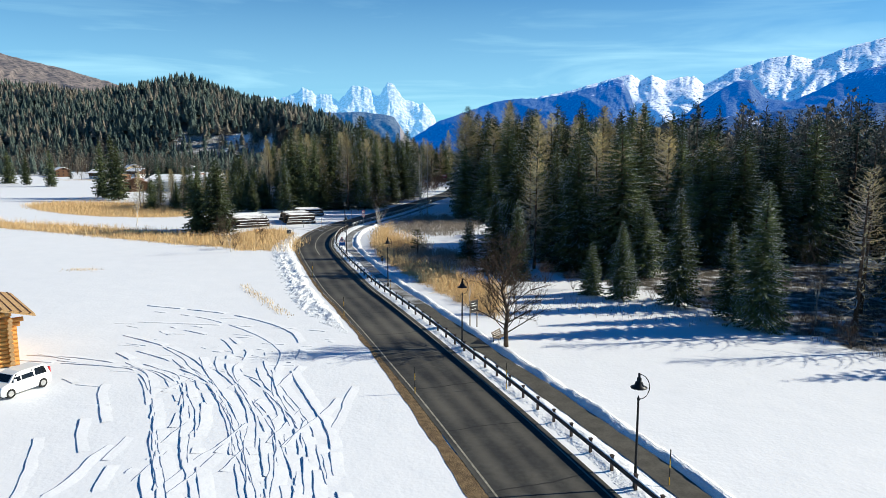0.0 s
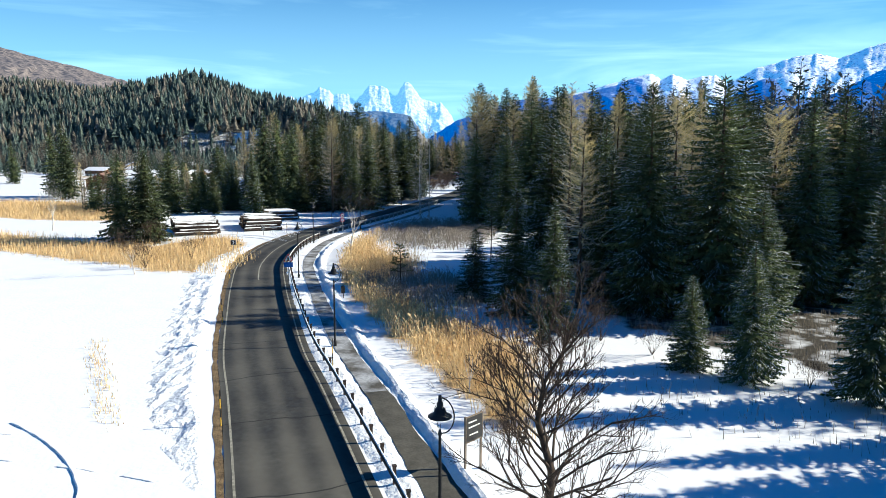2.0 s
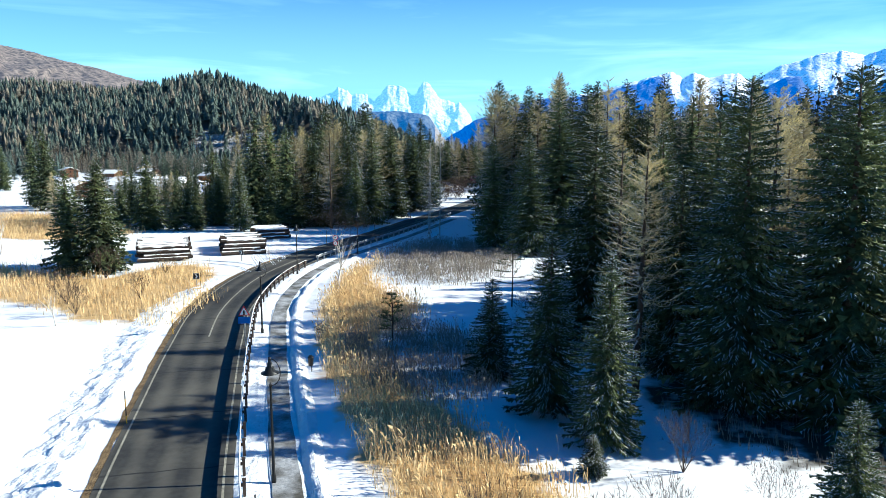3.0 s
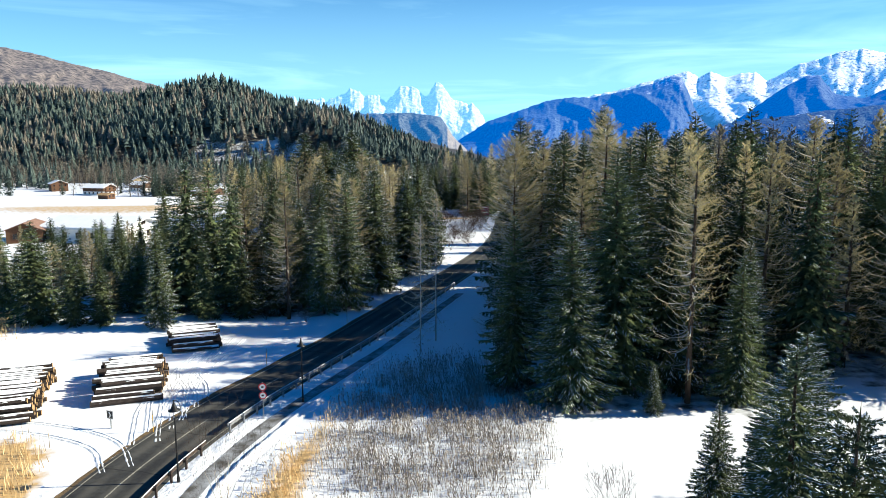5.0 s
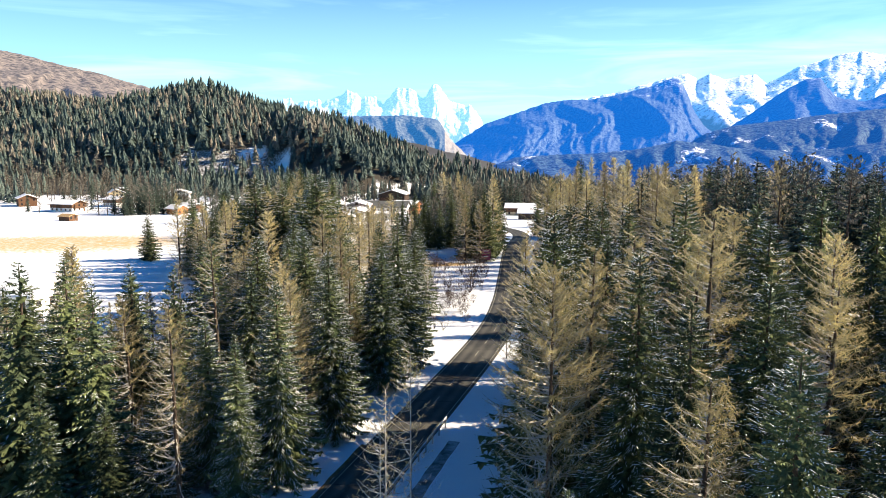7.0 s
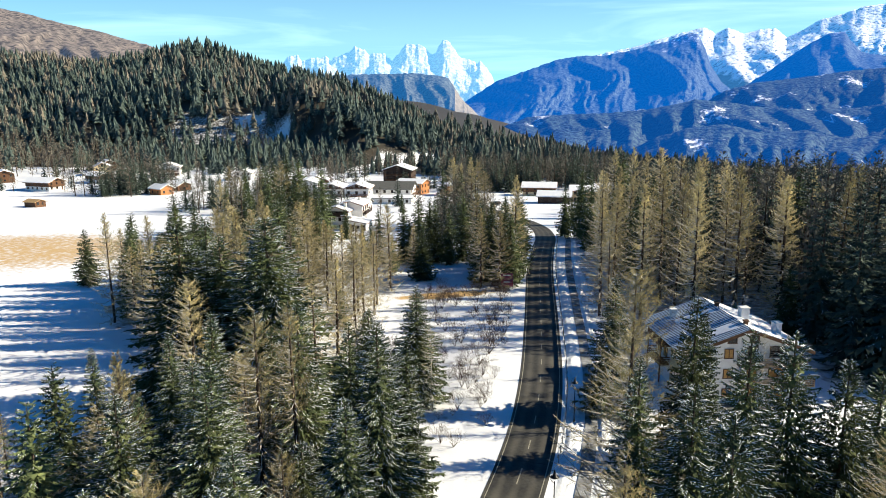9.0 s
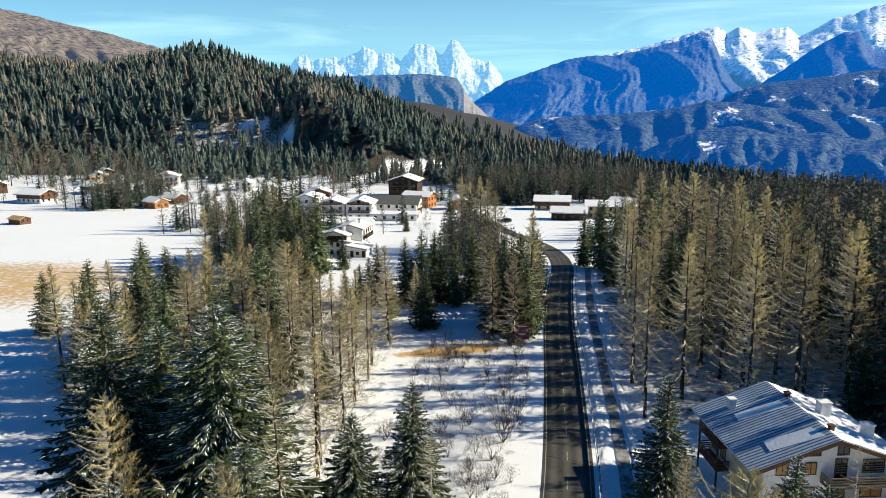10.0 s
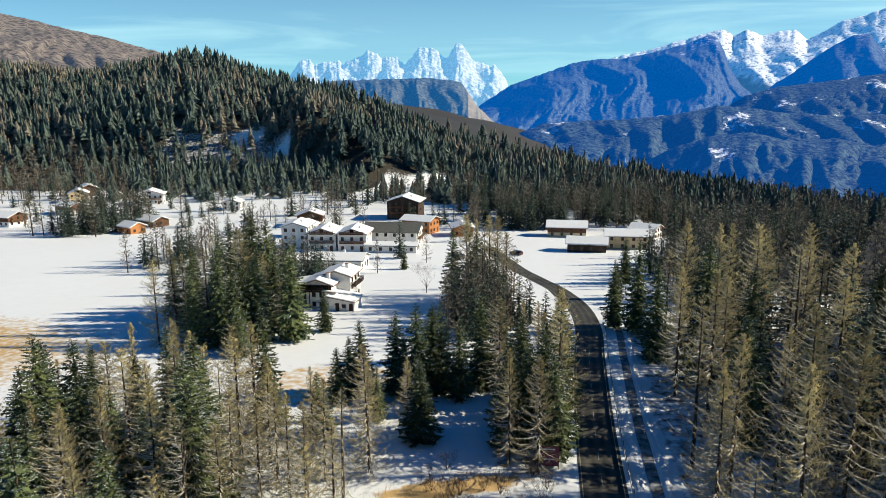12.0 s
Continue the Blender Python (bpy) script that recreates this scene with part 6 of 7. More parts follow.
def balcony(parent, x0, x1, y, z, depth, mat, turn=0.0, rails=4, at=(0, 0, 0)):
    m = pose(*at, 0, 0, turn)
    g = Geo()
    g.box(x0, y - depth, z - 0.12, x1, y, z)
    ob = part("balcony", g, mat, parent, m=m)
    for k in range(rails):
        zz = z + 0.12 + k * 0.24
        g = Geo()
        g.box(x0, y - depth, zz, x1, y - depth + 0.05, zz + 0.13)
        for s in (x0, x1 - 0.05):
            g.box(s, y - depth + 0.052, zz, s + 0.05, y, zz + 0.13)
        part("rail_board", g, mat, ob)
    n = max(2, int((x1 - x0) / 1.8))
    for k in range(n + 1):
        px = x0 + (x1 - x0 - 0.08) * k / n
        g = Geo()
        g.box(px, y - depth + 0.055, z, px + 0.08, y - depth + 0.12, z + 1.05)
        part("baluster", g, mat, ob)


HOUSE_AT = []


def gable_house(name, x, y, turn, w, d, eave, pitch, wall, roof, label, over=0.8, snow=True, upper=None, category="house", floors=2, sides=True, gable_balcony=0, chimneys=1, lift=0.0):
    """A house whose gable faces its own front; the ridge runs back."""
    ob = thing(name, ground_pose(x, y, turn, lift), label, category, "houses of the village" if category == "house" else "")
    rise = w / 2 * math.tan(radians(pitch))
    HOUSE_AT.append((x - d / 2 * math.sin(radians(turn)), y + d / 2 * math.cos(radians(turn)), max(w, d) / 2 + 3.5))
    cut = eave * (0.5 if upper else 1.0)
    g = Geo()
    prof = [(-w / 2, -1.0), (w / 2, -1.0), (w / 2, cut), (-w / 2, cut)] if upper else [(-w / 2, -1.0), (w / 2, -1.0), (w / 2, eave), (0, eave + rise), (-w / 2, eave)]

    def prism(g, prof, y0, y1):
        n = len(prof)
        g.face([(a, y0, b) for a, b in prof])
        g.face([(a, y1, b) for a, b in prof[::-1]])
        for k in range(n):
            (a, b), (c, e) = prof[k], prof[(k + 1) % n]
            g.face([(c, y0, e), (a, y0, b), (a, y1, b), (c, y1, e)])

    prism(g, prof, 0, d)
    part("wall", g, wall, ob)
    if upper:
        g = Geo()
        prism(g, [(-w / 2 - 0.02, cut), (w / 2 + 0.02, cut), (w / 2 + 0.02, eave), (0, eave + rise), (-w / 2 - 0.02, eave)], -0.02, d + 0.02)
        part("upper_wall", g, upper, ob, "timber upper storey")
    t = math.tan(radians(pitch))
    for s in (-1, 1):
        for mat, z0, z1, inset, nm in ((roof, 0.0, 0.16, 0.0, "roof"), (SNOW, 0.164, 0.36, 0.12, "snow")):
            if nm == "snow" and not snow:
                continue
            g = Geo()
            ex = w / 2 + over - inset
            pts = [(0, -over + inset, eave + rise + z0), (s * ex, -over + inset, eave + rise - ex * t + z0), (s * ex, d + over - inset, eave + rise - ex * t + z0), (0, d + over - inset, eave + rise + z0)]
            up = [(p[0], p[1], p[2] + z1 - z0) for p in pts]
            g.face(pts if s < 0 else pts[::-1])
            g.face(up[::-1] if s < 0 else up)
            for i in range(4):
                p, q, p2, q2 = pts[i], pts[(i + 1) % 4], up[i], up[(i + 1) % 4]
                g.face([p, q, q2, p2] if s > 0 else [q, p, p2, q2])
            part(nm, g, mat, ob, "snow on the roof" if nm == "snow" else "")
    for k in range(chimneys):
        cx, cy = w * (0.2 - 0.4 * k), d * (0.4 + 0.25 * k)
        zt = eave + rise - abs(cx) * t
        g = Geo()
        g.box(cx - 0.3, cy - 0.3, zt - 0.3, cx + 0.3, cy + 0.3, zt + 1.0)
        g.box(cx - 0.38, cy - 0.38, zt + 1.0, cx + 0.38, cy + 0.38, zt + 1.12)
        part("chimney", g, WHITE_WALL, ob)
    storey = eave / floors
    for f in range(floors):
        n = max(2, int(w / 2.6))
        for k in range(n):
            window(ob, -w / 2 + w * (k + 0.5) / n, -0.03, f * storey + 0.9, 0, 0.9, 1.1)
        if sides:
            n = max(2, int(d / 3.2))
            for k in range(n):
                yy = d * (k + 0.5) / n
                window(ob, -w / 2 - 0.03, yy, f * storey + 0.9, -90, 0.9, 1.1)
                window(ob, w / 2 + 0.03, yy, f * storey + 0.9, 90, 0.9, 1.1)
    if w > 9:
        window(ob, 0, -0.03, eave + rise * 0.25, 0, 1.2, 1.0)
    g = Geo()
    g.box(w * 0.28, -0.06, 0, w * 0.28 + 1.0, 0.02, 2.05)
    part("door", g, TIMBER, ob)
    for f in range(gable_balcony):
        balcony(ob, -w * 0.42, w * 0.42, 0, storey * (f + 1), 1.2, TIMBER)
    return ob


def chalet(x, y, turn):
    """The three-storey house beside the road."""
    ob = thing("chalet", ground_pose(x, y, turn), "white three-storey chalet with timber balconies and a pale blue ribbed roof", "house")
    w, d, eave, pitch = 12.0, 11.5, 6.85, 20.0
    t = math.tan(radians(pitch))
    rise = w / 2 * t
    g = Geo()
    prof = [(-w / 2, -0.6), (w / 2, -0.6), (w / 2, eave), (0, eave + rise), (-w / 2, eave)]
    g.face([(a, 0, b) for a, b in prof])
    g.face([(a, d, b) for a, b in prof[::-1]])
    for k in range(5):
        (a, b), (c, e) = prof[k], prof[(k + 1) % 5]
        g.face([(c, 0, e), (a, 0, b), (a, d, b), (c, d, e)])
    part("wall", g, WHITE_WALL, ob)
    g = Geo()
    g.box(-w / 2 - 0.05, 0.6, 0, -w / 2 - 0.005, d * 0.55, eave - 0.4)
    part("side_cladding", g, CREAM_WALL, ob, "ochre side wall")
    over = 1.7
    for s in (-1, 1):
        ex = w / 2 + over
        g = Geo()
        pts = [(0, -1.1, eave + rise), (s * ex, -1.1, eave + rise - ex * t), (s * ex, d + 1.0, eave + rise - ex * t), (0, d + 1.0, eave + rise)]
        up = [(p[0], p[1], p[2] + 0.18) for p in pts]
        g.face(pts if s < 0 else pts[::-1])
        g.face(up[::-1] if s < 0 else up)
        for i in range(4):
            p, q, p2, q2 = pts[i], pts[(i + 1) % 4], up[i], up[(i + 1) % 4]
            g.face([p, q, q2, p2] if s > 0 else [q, p, p2, q2])
        slab = part("roof", g, BLUE_TIN, ob)
        rib = Geo()
        z0, z1 = eave + rise + 0.18, eave + rise - ex * t + 0.18
        for dy, up1 in ((-0.04, 0), (-0.04, 0.045), (0.04, 0.045), (0.04, 0)):
            rib.v += [(0, dy, z0 + up1), (s * ex, dy, z1 + up1)]
        for k in range(3):
            rib.f.append((2 * k, 2 * k + 1, 2 * k + 3, 2 * k + 2) if s > 0 else (2 * k + 2, 2 * k + 3, 2 * k + 1, 2 * k))
            rib.m.append(0)
        rib_mesh = rib.mesh("rib", [RIB_TIN])
        k = -0.95
        while k < d + 0.95:
            part("rib", rib_mesh, None, slab, m=pose(0, k, 0))
            k += 0.42
        if s > 0:
            g = Geo()
            lift = 0.24
            pts = [(0.2, -0.9, eave + rise - 0.2 * t + lift), (ex - 0.2, -0.9, eave + rise - (ex - 0.2) * t + lift), (ex - 0.2, d + 0.8, eave + rise - (ex - 0.2) * t + lift), (0.2, d + 0.8, eave + rise - 0.2 * t + lift)]
            g.face(pts)
            part("snow", g, SNOW, ob, "thin snow on the far roof slope")
        else:
            for y0, y1 in ((0.2, 2.6), (6.5, 8.6)):
                g = Geo()
                g.face([(-0.6, y0, eave + rise - 0.6 * t + 0.235), (-5.2, y0 + 0.6, eave + rise - 5.2 * t + 0.235), (-5.0, y1, eave + rise - 5.0 * t + 0.235), (-0.8, y1 - 0.5, eave + rise - 0.8 * t + 0.235)][::-1])
                part("snow", g, SNOW, ob, "patch of snow on the roof")
        g = Geo()
        a, b = (0, eave + rise - 0.05), (s * ex, eave + rise - ex * t - 0.05)
        for yy in (-1.16,):
            pts = [(a[0], yy, a[1] - 0.16), (b[0], yy, b[1] - 0.16), (b[0], yy, b[1] + 0.24), (a[0], yy, a[1] + 0.24)]
            back = [(p[0], yy + 0.05, p[2]) for p in pts]
            g.face(pts if s > 0 else pts[::-1])
            g.face(back[::-1] if s > 0 else back)
            for i in range(4):
                g.face([pts[i], back[i], back[(i + 1) % 4], pts[(i + 1) % 4]])
        part("barge_board", g, TIMBER, ob)
    for cx, cy, s, h in ((-4.6, 10.0, 0.34, 1.0), (2.6, 6.0, 0.5, 1.5), (5.3, 3.2, 0.42, 1.4), (0.5, 1.2, 0.2, 0.6), (0.3, 8.5, 0.2, 0.6)):
        zt = eave + rise - abs(cx) * t
        g = Geo()
        g.box(cx - s, cy - s, zt - 0.2, cx + s, cy + s, zt + h)
        chim = part("chimney", g, WHITE_WALL if s > 0.3 else TIMBER, ob)
        g = Geo()
        g.box(cx - s - 0.08, cy - s - 0.08, zt + h + 0.004, cx + s + 0.08, cy + s + 0.08, zt + h + 0.14)
        part("cap", g, WHITE_WALL if s > 0.3 else TIMBER, chim)
    g = Geo()
    g.tube([(3.0, 6.9, 8.4), (3.0, 6.9, 11.0)], [0.03, 0.03], 5)
    for z in (10.3, 10.6, 10.9):
        g.tube([(2.5, 6.9, z), (3.5, 6.9, z)], [0.02, 0.02], 4)
    part("aerial", g, STEEL, ob)
    for z in (0.7, 3.1, 5.5):
        window(ob, -1.8, -0.03, z, 0, 0.95, 1.05, True)
        window(ob, -4.4, -0.03, z, 0, 0.95, 1.05, True)
        window(ob, 4.0, -0.03, z, 0, 1.9, 1.2, z < 5)
    for z in (0.05, 2.45, 4.85):
        window(ob, 1.0, -0.03, z, 0, 1.0, 2.0, z < 3)
    window(ob, -1.5, -0.03, 7.3, 0, 0.95, 0.85)
    window(ob, 1.1, -0.03, 7.3, 0, 0.95, 0.85)
    balcony(ob, -0.8, 7.9, 0, 2.35, 1.35, GREY_BOARD)
    balcony(ob, -0.8, 6.8, 0, 4.75, 1.35, GREY_BOARD)
    balcony(ob, -11.2, -6.6, -w / 2, 2.35, 1.3, TIMBER, -90, 4)
    balcony(ob, -11.2, -6.6, -w / 2, 4.75, 1.3, TIMBER, -90, 4)
    for yy in (6.7, 11.1):
        g = Geo()
        g.box(-w / 2 - 1.28, yy, 0, -w / 2 - 1.12, yy + 0.16, 6.2)
        part("post", g, TIMBER, ob)
    for z in (3.0, 5.4):
        for yy in (8.0, 10.0):
            window(ob, -w / 2 - 0.03, yy, z, -90, 0.95, 1.1, True)
    g = Geo()
    g.box(-6.2, -2.2, -0.1, 7.4, -0.06, 0.05)
    part("terrace", g, SLATE, ob)


chalet(26.9, 229.8, 8)


def slab(g, pts, thick):
    """A flat slab over four or more points, of even thickness."""
    up = [(p[0], p[1], p[2] + thick) for p in pts]
    g.face(pts[::-1])
    g.face(up)
    n = len(pts)
    for i in range(n):
        g.face([pts[i], pts[(i + 1) % n], up[(i + 1) % n], up[i]])


def gable_block(ob, x0, x1, y0, y1, eave, pitch, wall, over=0.7):
    """White walls under two roof slabs with snow; the gable faces the front."""
    mid, rise = (x0 + x1) / 2, (x1 - x0) / 2 * math.tan(radians(pitch))
    prof = [(x0, -1.0), (x1, -1.0), (x1, eave), (mid, eave + rise), (x0, eave)]
    g = Geo()
    g.face([(a, y0, b) for a, b in prof])
    g.face([(a, y1, b) for a, b in prof[::-1]])
    for k in range(5):
        (a, b), (c, e) = prof[k], prof[(k + 1) % 5]
        g.face([(c, y0, e), (a, y0, b), (a, y1, b), (c, y1, e)])
    part("wall", g, wall, ob)
    t = math.tan(radians(pitch))
    for sgn in (-1, 1):
        ex = (x1 - x0) / 2 + over
        for mat, lift, thick, cut, name in ((TILE, 0.004, 0.16, 0.0, "roof"), (SNOW, 0.17, 0.2, 0.1, "snow")):
            pts = [(mid, y0 - over + cut, eave + rise + lift), (mid + sgn * (ex - cut), y0 - over + cut, eave + rise - (ex - cut) * t + lift),
                   (mid + sgn * (ex - cut), y1 + over - cut, eave + rise - (ex - cut) * t + lift), (mid, y1 + over - cut, eave + rise + lift)]
            g = Geo()
            slab(g, pts if sgn > 0 else pts[::-1], thick)
            part(name, g, mat, ob, "snow on the roof" if name == "snow" else "")


def shed_block(ob, x0, x1, y0, y1, z_left, z_right, wall, over=0.5):
    """A low block under one sloping roof with snow."""
    g = Geo()
    prof = [(x0, -1.0), (x1, -1.0), (x1, z_right), (x0, z_left)]
    g.face([(a, y0, b) for a, b in prof])
    g.face([(a, y1, b) for a, b in prof[::-1]])
    for k in range(4):
        (a, b), (c, e) = prof[k], prof[(k + 1) % 4]
        g.face([(c, y0, e), (a, y0, b), (a, y1, b), (c, y1, e)])
    part("wall", g, wall, ob)
    slope = (z_right - z_left) / (x1 - x0)
    for mat, lift, thick, cut, name in ((TILE, 0.004, 0.14, 0.0, "roof"), (SNOW, 0.15, 0.2, 0.1, "snow")):
        o = over - cut
        g = Geo()
        slab(g, [(x0 - o, y0 - o, z_left - slope * o + lift), (x1 + o, y0 - o, z_right + slope * o + lift), (x1 + o, y1 + o, z_right + slope * o + lift), (x0 - o, y1 + o, z_left - slope * o + lift)], thick)
        part(name, g, mat, ob, "snow on the roof" if name == "snow" else "")


def villa(x, y, turn):
    """The white villa at the village's edge: two gables, a timber flank and a low wing."""
    ob = thing("white_villa", ground_pose(x, y, turn), "white villa with a timber flank, dark stripes and snow-covered roofs", "house", "houses of the village")
    HOUSE_AT.append((x, y + 5, 11))
    gable_block(ob, -3.6, 3.4, 0, 9.5, 5.5, 19, WHITE_WALL)
    gable_block(ob, -0.6, 6.6, 4.2, 12.5, 6.7, 17, WHITE_WALL)
    shed_block(ob, -7.6, -3.62, 1.2, 9.0, 4.6, 5.3, TIMBER)
    shed_block(ob, 3.42, 9.4, -2.4, 4.1, 3.3, 2.3, WHITE_WALL)
    shed_block(ob, 1.6, 4.6, -0.9, -0.02, 4.1, 3.9, WHITE_WALL, 0.3)
    for x0, x1, top in ((-3.5, -2.75, 4.1), (-2.1, -1.85, 4.1)):
        g = Geo()
        g.box(x0, -0.06, 0, x1, -0.004, top)
        part("stripe", g, DARK_TIMBER, ob, "dark timber stripe")
    g = Geo()
    g.box(-3.6, -0.05, 4.15, 3.4, -0.004, 5.5)
    part("timber_band", g, DARK_TIMBER, ob, "dark timber band under the gable")
    balcony(ob, -3.5, 1.4, 0, 4.1, 1.1, DARK_TIMBER)
    balcony(ob, 4.6, 11.8, -6.6, 4.2, 1.2, DARK_TIMBER, 90)
    for px, z in ((-0.9, 2.6), (0.9, 2.6), (-0.9, 0.4), (0.9, 0.4)):
        window(ob, px, -0.03, z, 0, 0.75, 1.0)
    for px, z in ((-1.9, 4.5), (0.2, 4.5), (2.2, 4.5)):
        window(ob, px, -0.09, z, 0, 0.9, 0.9)
    for px in (5.0, 8.2):
        g = Geo()
        g.box(px, -2.46, 0, px + 0.9, -2.404, 2.0)
        part("door", g, DARK_TIMBER, ob)
    window(ob, 7.0, -2.43, 0.9, 0, 0.8, 0.8)
    for yy in (6.0, 8.5, 11.0):
        for z in (0.9, 3.6, 5.2):
            window(ob, 6.63, yy, z - 0.2, 90, 0.9, 1.1)
    for cx, cy, z in ((1.8, 3.0, 6.5), (4.5, 9.0, 7.5)):
        g = Geo()
        g.box(cx - 0.35, cy - 0.35, z - 0.5, cx + 0.35, cy + 0.35, z + 1.2)
        chim = part("chimney", g, WHITE_WALL, ob)
        g = Geo()
        g.box(cx - 0.43, cy - 0.43, z + 1.204, cx + 0.43, cy + 0.43, z + 1.34)
        part("cap", g, TILE, chim)


villa(-49.2, 356.5, -4)
gable_house("long_house", -49, 409, 88, 9, 17, 3.2, 17, WHITE_WALL, SLATE, "long low white house under deep snow", 0.7, floors=1)
gable_house("guest_house", -60, 440, 2, 10, 12, 6.3, 20, WHITE_WALL, TILE, "white guest house with a balconied gable", 0.9, gable_balcony=2)
gable_house("guest_house", -71, 441, 2, 10, 12, 6.3, 20, WHITE_WALL, TILE, "white guest house with a balconied gable", 0.9, gable_balcony=2)
gable_house("guest_house", -82.5, 446, 2, 9, 11, 8.0, 18, WHITE_WALL, SLATE, "tall white guest house with a hipped look", 0.9, floors=3)
gable_house("inn", -39, 462, 86, 12, 20, 5.6, 22, WHITE_WALL, SLATE, "broad white inn with a grey slate roof", 1.0, snow=False, gable_balcony=1)
gable_house("garage_row", -37, 441, 88, 6, 18, 2.6, 14, WHITE_WALL, SLATE, "row of low white garages under snow", 0.6, floors=1, chimneys=0, sides=True)
gable_house("hotel", -56, 530, -4, 15, 14, 8.4, 18, DARK_TIMBER, SLATE, "large dark timber hotel with snowy dormers", 1.1, snow=True, floors=3, gable_balcony=2)
gable_house("orange_house", -37, 493, 70, 9, 13, 5.5, 18, ORANGE_TIMBER, TILE, "orange timber house with snow on its roof", 1.0)
gable_house("orange_house", -24, 482, 10, 8, 10, 3.6, 18, ORANGE_TIMBER, TILE, "low orange timber house in snow", 1.0, floors=1)
gable_house("small_house", -94, 506, 10, 11, 10, 5.4, 20, WHITE_WALL, TILE, "white house with a timber upper storey and snowy roof", 1.0, upper=TIMBER, gable_balcony=1)
gable_house("small_house", -88, 476, 5, 9, 9, 4.5, 20, WHITE_WALL, TILE, "small white house under snow", 0.9)
gable_house("dark_barn", 28, 447, 82, 8, 13, 3.2, 22, DARK_TIMBER, TIN, "dark weathered timber barn with snow on its roof", 0.8, floors=1, chimneys=0, category="barn")
gable_house("farmhouse", 25, 487, 84, 10, 15, 4.2, 20, CREAM_WALL, TILE, "farmhouse with a snow-covered roof", 0.9, upper=TIMBER)
gable_house("farmhouse", 44, 455, 84, 9, 15, 5.0, 20, CREAM_WALL, TILE, "ochre farmhouse with a timber balcony", 0.9, gable_balcony=1)
gable_house("farmhouse", 52, 480, 60, 8, 10, 4.0, 20, WHITE_WALL, TILE, "white farmhouse under snow", 0.9)
gable_house("hay_barn", -163, 506, 60, 8, 12, 3.0, 22, TIMBER, TIN, "brown timber hay barn with a snowy roof", 0.9, floors=1, chimneys=0, category="barn")
gable_house("hay_barn", -162, 484, 60, 7, 9, 3.2, 24, ORANGE_TIMBER, TIN, "reddish timber barn with a snowy roof", 0.8, floors=1, chimneys=0, category="barn")
gable_house("chalet_house", -232, 506, 75, 10, 16, 4.6, 20, WHITE_WALL, TILE, "long chalet with a white base and timber upper storey", 1.1, upper=TIMBER, gable_balcony=1)
gable_house("chalet_house", -224, 540, 60, 9, 14, 4.4, 20, WHITE_WALL, TILE, "chalet with a timber upper storey under snow", 1.0, upper=TIMBER)
gable_house("white_farm", -205, 577, 20, 14, 12, 5.6, 18, WHITE_WALL, TILE, "broad white farmhouse with a balcony", 1.0, gable_balcony=1)
gable_house("white_farm", -150, 556, 10, 9, 10, 4.0, 20, WHITE_WALL, TILE, "white house with a snowy roof", 0.9)
gable_house("yellow_house", -250, 582, 30, 10, 11, 5.5, 24, CREAM_WALL, TILE, "yellow rendered house under snow", 0.9)
gable_house("timber_house", -285, 540, 40, 10, 12, 5.0, 22, TIMBER, TILE, "brown timber house with a snowy roof", 0.9)
gable_house("timber_house", -262, 612, 40, 10, 12, 5.0, 22, TIMBER, TILE, "brown timber house with a snowy roof", 0.9)
gable_house("hay_hut", -184, 420, 70, 4.5, 6.5, 2.1, 20, TIMBER, BOARD, "small brown hay hut alone on the snowfield", 0.5, snow=False, floors=1, chimneys=0, sides=False, category="barn")
gable_house("farm_shed", -73, 230, 80, 12, 20, 3.2, 15, WHITE_WALL, TIN, "low white farm building under a snowy roof", 1.2, floors=1, chimneys=1, sides=True, category="barn")
gable_house("farm_shed", -96, 224, 20, 7, 9, 2.8, 22, TIMBER, TILE, "brown-roofed shed beside a farm building", 0.7, snow=False, floors=1, chimneys=0, category="barn")


# ---- trees among the houses ----
village_s, village_l = [], []
rnd = random.Random(77)
while len(village_s) + len(village_l) < 340:
    x, y = rnd.choice(((rnd.uniform(-120, 20), 385 + 215 * rnd.random() ** 0.6), (rnd.uniform(-300, -140), rnd.uniform(490, 640)), (rnd.gauss(-66, 7), rnd.gauss(375, 12)), (rnd.gauss(-10, 4), rnd.gauss(346, 9)), (rnd.uniform(34, 60), rnd.uniform(360, 440))))
    if any((x - a) ** 2 + (y - b) ** 2 < c * c for a, b, c in HOUSE_AT) or abs(x - road_x(min(y, 450))) < 5 or (-16 < x < 34 and 388 < y < 480):
        continue
    h = rnd.uniform(9, 14 + (y - 385) * 0.025) / 18
    (village_s if rnd.random() < 0.45 else village_l).append((rnd.randrange(2), x, y, gz1(x, y) - 0.1, rnd.uniform(0, 6.28), h ** 0.8, h))
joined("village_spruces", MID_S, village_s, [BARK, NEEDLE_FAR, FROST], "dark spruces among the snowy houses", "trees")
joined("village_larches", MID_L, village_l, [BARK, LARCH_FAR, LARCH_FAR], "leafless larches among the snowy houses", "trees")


# ---- leafless trees and shrubs ----
def leafless(name, seed, x, y, h, label, bark, twig_mat, spread=0.75, depth=6, trunk_r=0.22, fork=0.22, limbs=7, group=""):
    ob = thing(name, ground_pose(x, y), label, "tree", group)
    wood, twig = bare_tree(seed, h, spread, depth, trunk_r, fork, limbs)
    k = h / max(v[2] for v in twig.v)
    for g in (wood, twig):
        g.v = [(v[0] * k, v[1] * k, v[2] * k) for v in g.v]
    part("trunk", wood, bark, ob, smooth=True)
    p = part("crown", twig, twig_mat, ob)
    p["kind"] = "stuff"


ob = thing("bare_tree", ground_pose(4.7, 51.7), "broad leafless tree with a dark trunk beside a bench", "tree")
